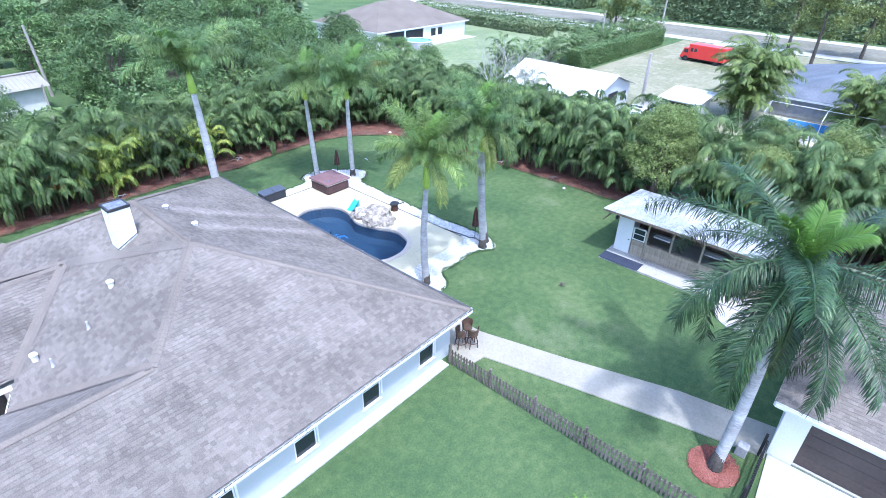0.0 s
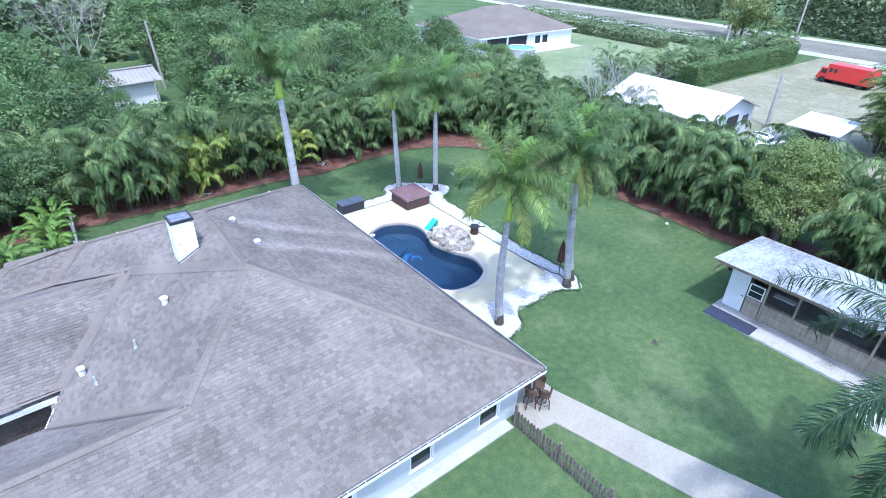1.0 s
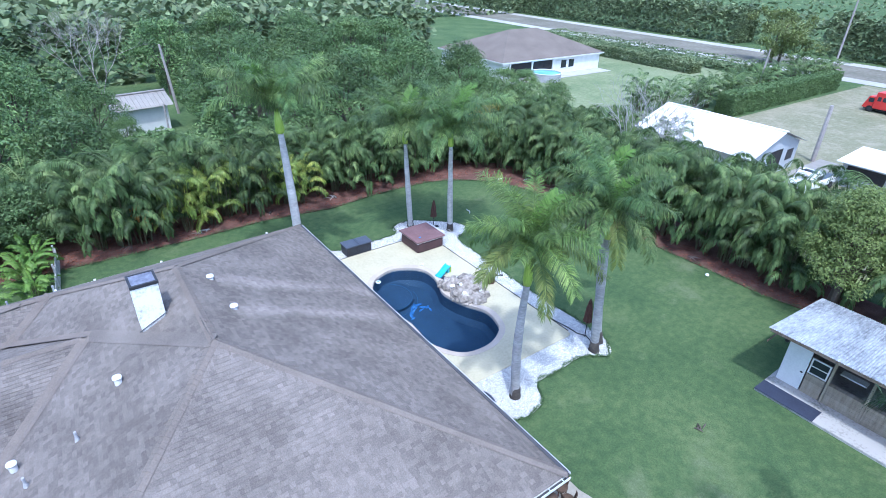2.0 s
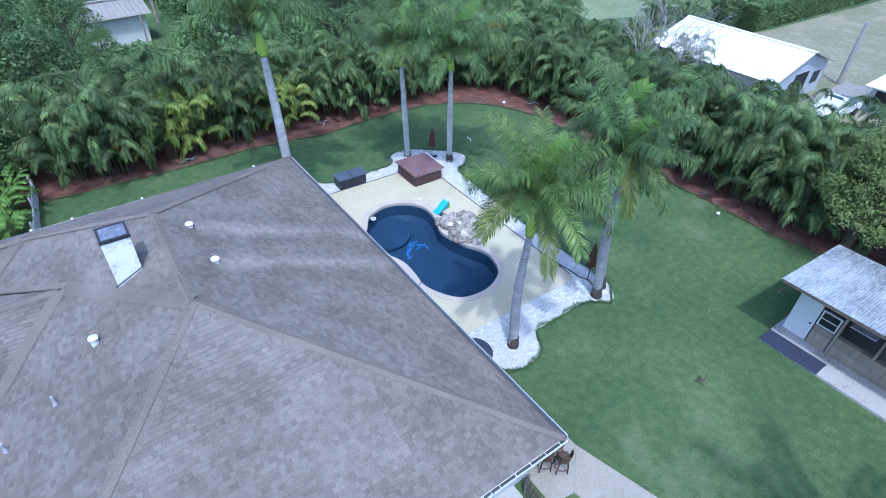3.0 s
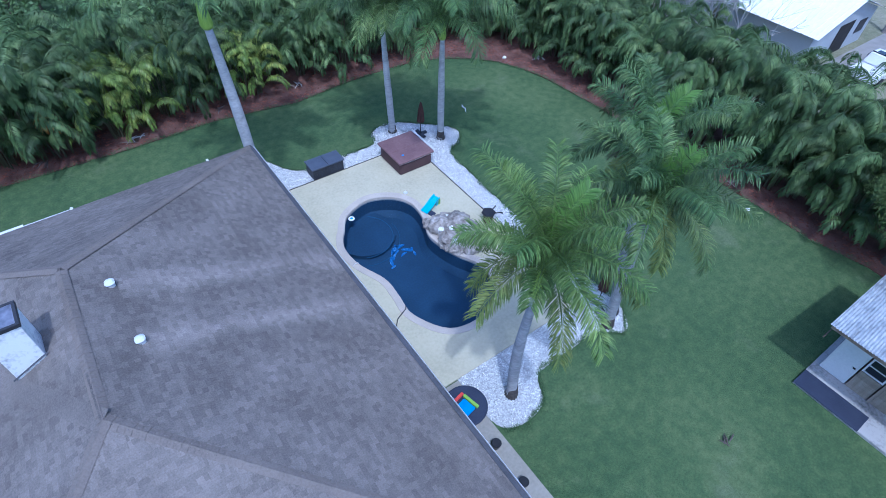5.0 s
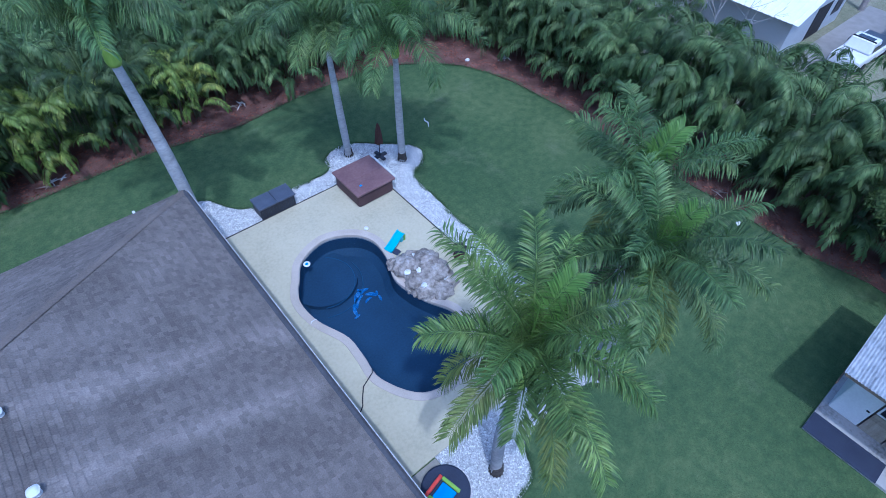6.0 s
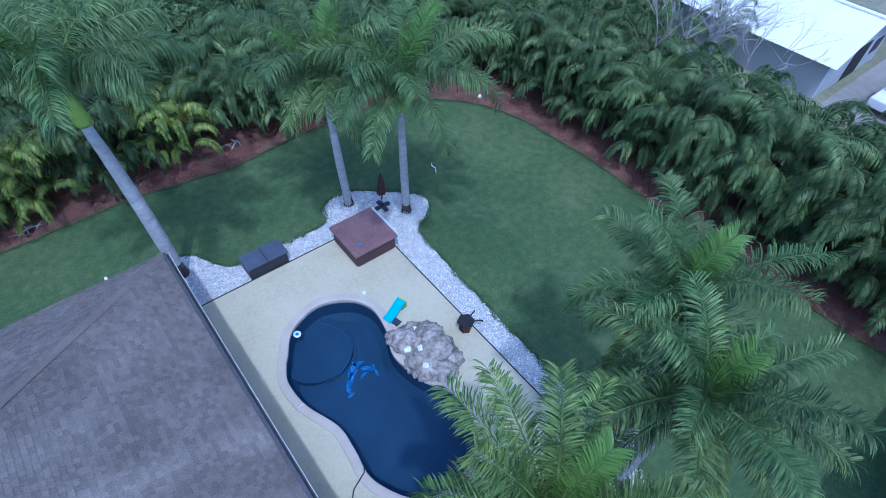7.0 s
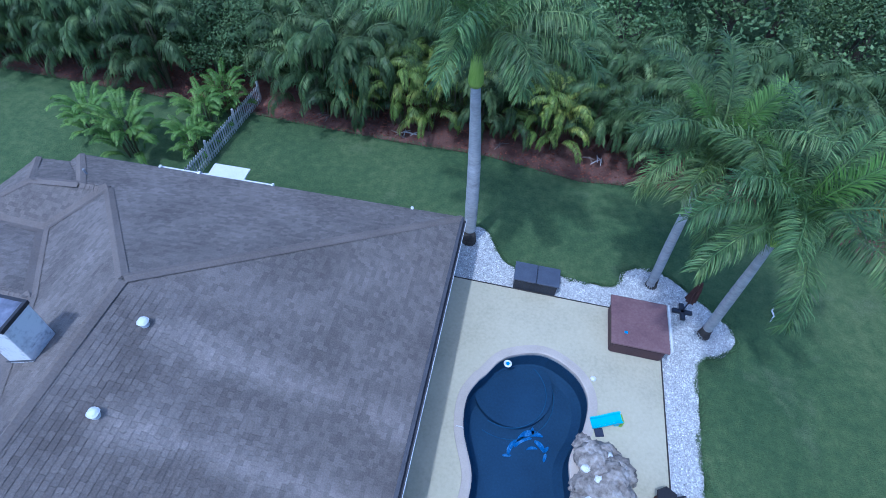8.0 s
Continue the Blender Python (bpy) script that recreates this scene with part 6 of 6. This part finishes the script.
# ---- garage ----
gar = thing("garage", "white detached garage with brown-grey shingle roof and open door", "garage")
bm = bmesh.new()
c = [(3.2, -11.65, 2.6), (14.5, -11.65, 2.6), (14.5, -24, 2.6), (3.2, -24, 2.6)]
vtx = [bm.verts.new(p) for p in c] + [bm.verts.new(p) for p in ((8.85, -17.3, 5.0), (8.85, -18.4, 5.0))]
for f in ((0, 1, 4), (1, 2, 5, 4), (2, 3, 5), (3, 0, 4, 5)):
    bm.faces.new([vtx[i] for i in f])
groof = part("roof", bm, M["shingle"], gar)
gv, gf = lay_shingles([[c[0], c[1], (8.85, -17.3, 5.0)], [c[3], c[0], (8.85, -17.3, 5.0), (8.85, -18.4, 5.0)]], 23)
raw("shingle_course", gv, gf, M["shingle"], groof, "courses of asphalt shingles")["kind"] = "stuff"
slab("soffit", [(3.25, -11.7), (14.45, -11.7), (14.45, -23.9), (3.25, -23.9)], 2.4, 2.44, M["white"], parent=gar)
part("fascia", boxed(3.18, 3.22, -24, -11.68, 2.4, 2.62), M["white"], gar)
part("fascia", boxed(3.24, 14.5, -11.68, -11.64, 2.4, 2.58), M["white"], gar)
part("gutter", boxed(3.08, 3.17, -24, -11.7, 2.46, 2.57, bevel=0.015), M["gutter"], gar, "white gutter")
part("wall", boxed(3.35, 14.0, -12.3, -12.1, 0, 2.4), M["white"], gar, "white plastered wall")
part("wall", boxed(3.35, 3.55, -12.95, -12.3, 0, 2.4), M["white"], gar)
part("wall", boxed(3.35, 3.55, -23.4, -18.2, 0, 2.4), M["white"], gar)
part("wall", boxed(3.35, 3.55, -18.2, -12.95, 2.2, 2.4), M["white"], gar)
part("wall", boxed(13.8, 14.0, -23.4, -12.3, 0, 2.4), M["white"], gar)
part("garage_floor", boxed(3.4, 13.8, -23.4, -12.3, 0.0, 0.07), M["concrete"], gar)
# panels fill the open doorway; their dark colour stands in for its shade
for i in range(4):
    part("door_panel", boxed(3.5, 3.54, -18.18, -12.97, 0.08 + 0.53 * i, 0.6 + 0.53 * i, bevel=0.008), M["doorway_gloom"], gar, "dark brown panel with the open doorway's shade in its colour")

# ---- neighbouring buildings ----
def hip_house(name, label, x0, x1, y0, y1, ez, rz, mat_roof, mat_wall, windows=(), over=0.5):
    e = thing(name, label, "house")
    w, d = x1 - x0, y1 - y0
    bm = bmesh.new()
    h = min(w, d) / 2
    if w > d:
        ridge = ((x0 + h, (y0 + y1) / 2, rz), (x1 - h, (y0 + y1) / 2, rz))
        faces = ((0, 1, 5, 4), (1, 2, 5), (2, 3, 4, 5), (3, 0, 4))
    else:
        ridge = (((x0 + x1) / 2, y0 + h, rz), ((x0 + x1) / 2, y1 - h, rz))
        faces = ((0, 1, 4), (1, 2, 5, 4), (2, 3, 5), (3, 0, 4, 5))
    v = [bm.verts.new(p) for p in ((x0, y0, ez), (x1, y0, ez), (x1, y1, ez), (x0, y1, ez), *ridge)]
    for f in faces:
        bm.faces.new([v[i] for i in f])
    part("roof", bm, mat_roof, e)
    slab("soffit", [(x0, y0), (x1, y0), (x1, y1), (x0, y1)], ez - 0.2, ez - 0.02, M["white"], parent=e)
    part("wall", boxed(x0 + over, x1 - over, y0 + over, y1 - over, 0, ez - 0.2), mat_wall, e)
    for a, b, side in windows:
        wn2 = thing("window", "", "")
        wn2.parent = e
        if side == "s":
            part("frame", boxed(a - 0.08, b + 0.08, y0 + over - 0.05, y0 + over - 0.003, 0.8, 2.15), M["white"], wn2)
            part("pane", boxed(a, b, y0 + over - 0.06, y0 + over - 0.052, 0.88, 2.07), M["glass"], wn2)
        else:
            part("frame", boxed(x0 + over - 0.05, x0 + over - 0.003, a - 0.08, b + 0.08, 0.8, 2.15), M["white"], wn2)
            part("pane", boxed(x0 + over - 0.06, x0 + over - 0.052, a, b, 0.88, 2.07), M["glass"], wn2)
    return e


nb = hip_house("neighbour_house", "cream neighbouring house with brown hip roof", 45.6, 68.4, 54.6, 71.0, 2.7, 6.0, M["far_roof"], M["white"], [(58.6, 59.8, "s"), (60.4, 61.6, "s")])
# dark sheet on the solid front paints the shade under the porch
part("porch_opening", boxed(47.5, 56.5, 55.02, 55.09, 0.1, 2.3), M["opening_shade"], nb, "dark sheet standing in for the porch's shade")
for x in (47.4, 52.0, 56.6):
    part("porch_post", boxed(x - 0.12, x + 0.12, 54.8, 55.0, 0, 2.5), M["white"], nb)
part("patio", boxed(46, 68, 52.4, 55.05, 0, 0.08), M["concrete"], nb)
agp = thing("round_pool", "round above-ground pool with pale aqua water", "pool", loc=(52.8, 52.6, 0))
part("wall", tube(bmesh.new(), [(0, 0, 0), (0, 0, 1.15)], [2.3, 2.3], 28, cap=False), M["grey_fence"], agp, "grey pool wall")
part("rim", torus(bmesh.new(), 2.3, 0.08, (0, 0, 1.15), 32, 6), M["white"], agp)
part("water", cyl(bmesh.new(), 0, 0, 0.9, 1.0, 2.28, 2.28, 28), M["aqua_water"], agp)


def gable_building(name, label, x0, x1, y0, y1, ez, rz, mat_roof, mat_wall):
    """A long building with a gable roof, its ridge along y."""
    e = thing(name, label, "outbuilding")
    xm = (x0 + x1) / 2
    for s in (0, 1):
        bm = bmesh.new()
        n = int((y1 - y0) / 0.4)
        xe = x0 if s == 0 else x1
        edge, top = [], []
        for i in range(n):
            for f, h in ((0, 0), (0.86, 0), (0.93, 0.045)):
                yy = y0 + (y1 - y0) * (i + f) / n
                edge.append(bm.verts.new((xe, yy, ez + h)))
                top.append(bm.verts.new((xm, yy, rz + h)))
        for i in range(len(edge) - 1):
            bm.faces.new((edge[i], edge[i + 1], top[i + 1], top[i]))
        part("roof_slope", bm, mat_roof, e, "white ribbed metal roof")
    part("ridge_cap", boxed(xm - 0.2, xm + 0.2, y0, y1, rz - 0.02, rz + 0.06), mat_roof, e)
    bm = bmesh.new()
    v = [bm.verts.new(p) for p in ((x0 + 0.6, y0 + 0.5, 0), (x1 - 0.6, y0 + 0.5, 0), (x1 - 0.6, y0 + 0.5, ez + 0.1), (xm, y0 + 0.5, rz - 0.1), (x0 + 0.6, y0 + 0.5, ez + 0.1))]
    r = bmesh.ops.extrude_face_region(bm, geom=[bm.faces.new(v)])["geom"]
    bmesh.ops.translate(bm, vec=(0, y1 - y0 - 1.0, 0), verts=[g for g in r if isinstance(g, bmesh.types.BMVert)])
    part("wall", bm, mat_wall, e)
    return e


wb = gable_building("white_building", "long white metal-roofed outbuilding behind the hedge", 35.7, 45.8, 12.4, 24.2, 2.5, 4.15, M["white_metal"], M["stucco"])
# no hole in the wall here: a dark sheet paints the unlit inside
part("doorway", boxed(40.0, 42.2, 12.86, 12.89, 0.05, 2.3), M["opening_shade"], wb, "dark sheet standing in for the unlit doorway")
part("window", boxed(43.2, 44.4, 12.86, 12.89, 1.0, 2.0), M["frame_dark"], wb)
sm = thing("small_shed", "low white-roofed shed in the dry field", "shed")
bm = bmesh.new()
v = [bm.verts.new(p) for p in ((43.2, 4.4, 2.15), (43.2, 8.9, 2.15), (48.6, 8.9, 2.45), (48.6, 4.4, 2.45))]
r = bmesh.ops.extrude_face_region(bm, geom=[bm.faces.new(v)])["geom"]
bmesh.ops.translate(bm, vec=(0, 0, 0.08), verts=[g for g in r if isinstance(g, bmesh.types.BMVert)])
part("roof", bm, M["white_metal"], sm)
part("wall", boxed(43.8, 48.2, 4.8, 8.5, 0, 2.12), M["stucco"], sm)
# flat dark sheet on the wall in place of a shaded opening
part("opening", boxed(43.74, 43.79, 5.2, 8.1, 0.9, 1.9), M["opening_shade"], sm, "dark sheet standing in for the unlit shed inside")


def pole(x, y, h, r, label, lean=(0, 0)):
    e = thing("utility_pole", label, "pole", "poles", (x, y, 0))
    bm = bmesh.new()
    tube(bm, [(0, 0, -0.1), (lean[0] / 2, lean[1] / 2, h / 2), (lean[0], lean[1], h)], [r, r * 0.9, r * 0.75], 10)
    part("shaft", bm, M["grey_wood_pole"], e)
    return e


pole(48.6, 12.4, 5.4, 0.22, "weathered grey wooden pole beside the white building", (0.1, 0.1))
pole(71, 29.5, 6.5, 0.14, "slim grey pole behind the clipped hedge", (0.3, 0))
pole(117, 37, 11, 0.2, "tall roadside utility pole")
pole(1.8, 60, 7.4, 0.16, "thin grey utility pole among the trees", (-0.55, 0))
pole(-1.2, 50.0, 3.6, 0.1, "slim post beside the white shed")

ls = gable_building("woodland_shed", "white shed with grey roof among the trees", 0, 4.2, 0, 5.6, 2.6, 3.7, M["far_roof"], M["white"])
ls.matrix_basis = pose(0.35, 53.6, 0, 0, 0, 98)
for o in ls.children:
    if o.name.startswith("roof_slope") or o.name.startswith("ridge_cap"):
        o.data.materials.clear()
        o.data.materials.append(M["dirt"])
        o["label"] = "dull grey metal roof"

bh = hip_house("blue_roof_house", "house with blue-grey metal hip roof and screened pool", 53.9, 76, -22, 0.8, 2.2, 5.5, M["blue_roof"], M["white"])
part("screen_front", boxed(54.3, 54.37, -21, 0, 0.1, 1.95), M["grey_fence"], bh, "grey screened porch front")
cage = thing("pool_cage", "thin white aluminium screen cage over a pool", "pool cage")
for y in (-16, -11, -6, -1):
    bm = bmesh.new()
    tube(bm, [(46.2, y, 0), (46.2, y, 2.2), (48.2, y, 2.8), (53.8, y, 2.3)], [0.035] * 4, 6)
    part("rib", bm, M["white"], cage)
bm = bmesh.new()
tube(bm, [(48.2, -16, 2.8), (48.2, -1, 2.8)], [0.03, 0.03], 6)
part("purlin", bm, M["white"], cage)
tagged(slab("cage_deck", [(45, -16), (53.9, -16), (53.9, 0.2), (45, 0.2)], 0, 0.06, M["concrete"]), "pale patio round the neighbour's pool", "patio", kind="structure")
bp = thing("neighbour_pool", "rectangular bright blue neighbouring pool", "pool")
part("water", boxed(49.5, 53.4, -7.4, -2.3, 0.08, 0.1), M["blue_water"], bp)
part("coping", boxed(49.3, 53.6, -7.6, -2.1, 0.0, 0.085), M["concrete"], bp)


# ---- vehicles ----
def wheels(e, xs, y0, y1, r=0.36):
    for x in xs:
        for y in (y0, y1):
            w = part("wheel", tube(bmesh.new(), [(x, y - 0.11, r), (x, y + 0.11, r)], [r, r], 18), M["rubber"], e)
            part("rim", tube(bmesh.new(), [(x, y - 0.12, r), (x, y + 0.12, r)], [r * 0.5, r * 0.5], 12), M["frame_dark"], w)


van = thing("box_truck", "bright red box-bodied truck parked on the field", "truck", loc=(77.6, 14.9, 0), rz=84)
van.scale = (1, 1, 0.88)
part("box_body", boxed(-3.4, 2.2, -1.2, 1.2, 0.6, 2.9, bevel=0.06), M["red_paint"], van)
bm = boxed(2.2, 3.5, -1.1, 1.1, 0.5, 2.2, bevel=0.08)
for v in bm.verts:
    if v.co.z > 1.4 and v.co.x > 3.0:
        v.co.x -= 0.5
part("cab", bm, M["red_paint"], van)
part("windscreen", boxed(2.95, 3.12, -0.9, 0.9, 1.5, 2.05), M["glass"], van)
for y in (-1.125, 1.105):
    part("side_window", boxed(2.3, 2.9, y, y + 0.02, 1.4, 2.0), M["glass"], van)
for x in (0.9, 1.5):
    part("body_window", boxed(x, x + 0.4, 1.2, 1.215, 1.7, 2.3), M["frame_dark"], van)
part("chassis", boxed(-3.3, 3.3, -0.9, 0.9, 0.35, 0.6), M["rubber"], van)
wheels(van, (-2.3, 2.5), -1.05, 1.05, 0.45)

truck = thing("pickup_truck", "white pickup truck with dark bed beside the outbuilding", "pickup", loc=(40.4, 9.4, 0), rz=178)
part("body", boxed(-2.7, 2.7, -0.95, 0.95, 0.45, 1.05, bevel=0.1), M["car_white"], truck)
bm = boxed(-0.3, 1.3, -0.85, 0.85, 1.05, 1.75, bevel=0.12)
for v in bm.verts:
    if v.co.z > 1.4:
        v.co.x = 0.45 + (v.co.x - 0.45) * 0.75
        v.co.y *= 0.9
part("cab", bm, M["car_white"], truck)
part("windscreen", boxed(1.1, 1.2, -0.72, 0.72, 1.15, 1.6, turn=pose(0.05, 0, 0, 0, -12, 0)), M["glass"], truck)
for y in (-0.86, 0.84):
    part("side_window", boxed(-0.1, 1.0, y, y + 0.02, 1.15, 1.55), M["glass"], truck)
part("sunroof", boxed(0.25, 0.75, -0.5, 0.5, 1.75, 1.765), M["glass"], truck)
part("bed", boxed(-2.6, -0.45, -0.82, 0.82, 1.0, 1.07), M["car_dark"], truck, "dark bed cover")
wheels(truck, (-1.7, 1.7), -0.9, 0.9)
car = thing("parked_car", "dark utility car parked behind the red truck", "car", loc=(84.3, 15.1, 0), rz=84)
part("body", boxed(-2.3, 2.3, -0.92, 0.92, 0.38, 1.1, bevel=0.14), M["car_dark"], car)
bm = boxed(-1.6, 1.1, -0.8, 0.8, 1.09, 1.76, bevel=0.14)
for v in bm.verts:
    if v.co.z > 1.4:
        v.co.x, v.co.y = -0.25 + (v.co.x + 0.25) * 0.76, v.co.y * 0.88
part("cabin", bm, M["glass"], car)
part("roof_panel", boxed(-1.15, 0.65, -0.62, 0.62, 1.765, 1.79, bevel=0.01), M["car_white"], car, "pale roof panel")
wheels(car, (-1.4, 1.4), -0.85, 0.85)

# ---- loose bits ----
def debris(name, label, category, x, y, mat, seed, size=0.4):
    rng2 = random.Random(seed)
    bm = bmesh.new()
    for _ in range(4):
        a = rng2.uniform(0, 6.28)
        p = Vector((rng2.uniform(-0.3, 0.3), rng2.uniform(-0.15, 0.15), 0.06))
        d = Vector((math.cos(a), math.sin(a), 0)) * size * rng2.uniform(0.5, 1)
        tube(bm, [p - d, p + Vector((0, 0, 0.04)), p + d], [0.02, 0.035, 0.015], 5)
    ob = part(name, bm, mat)
    ob.location = (x, y, 0)
    return tagged(ob, label, category, "fallen sticks")


for i, (x, y) in enumerate(((5.35, 29.15), (-3.8, 28.6), (-4.4, 28.4), (6.0, 29.2), (1.0, 29.0), (21.4, 23.75), (20.9, 8.0), (20.9, 13.0), (-8.5, 28.8))):
    debris("dry_branch", "dry pale palm debris on the red mulch", "branch", x, y, M["pale_bark"] if i % 2 else M["royal_dry"], i)
debris("dry_branch", "small dark twig on the lawn", "branch", 8.0, -0.35, M["bark"], 77, 0.2)
debris("dry_branch", "small heap of reddish brown twigs on the lawn", "branch", 7.5, -9.48, M["canvas"], 78, 0.3)
bm = bmesh.new()
tube(bm, [(13.3, 21.86, 0.03), (13.12, 21.62, 0.1), (13.16, 21.36, 0.1), (13.0, 21.1, 0.03)], [0.02, 0.035, 0.035, 0.015], 6)
tagged(part("white_stick", bm, M["white"]), "short crooked white stick on the lawn", "stick")
for i, (x, y, s) in enumerate(((19.72, 6.24, 0.14), (19.4, 25.03, 0.16))):
    bm = bmesh.new()
    rock_piece(bm, (0, 0, s * 0.4), (s, s * 0.8, s * 0.6), 90 + i)
    ob = part("stone", bm, M["pebble"], smooth=True)
    ob.location = (x, y, 0.03)
    tagged(ob, "pale stone at the edge of the mulch", "stone", "pale stones")

# ---- single shingles over one stretch of the south slope ----
rng = random.Random(77)
kinds = {}
for c, u, v, nrm, w in singles:
    if w not in kinds:
        va, fa = [], []
        shingle(va, fa, Vector((0, 0, 0)), u, v, nrm, w - 0.005, rng)
        me = bpy.data.meshes.new("shingle")
        me.from_pydata(va, [], fa)
        me.materials.append(M["shingle"])
        kinds[w] = me
    o = new("shingle", kinds[w])
    o.parent = roof
    o.location = c
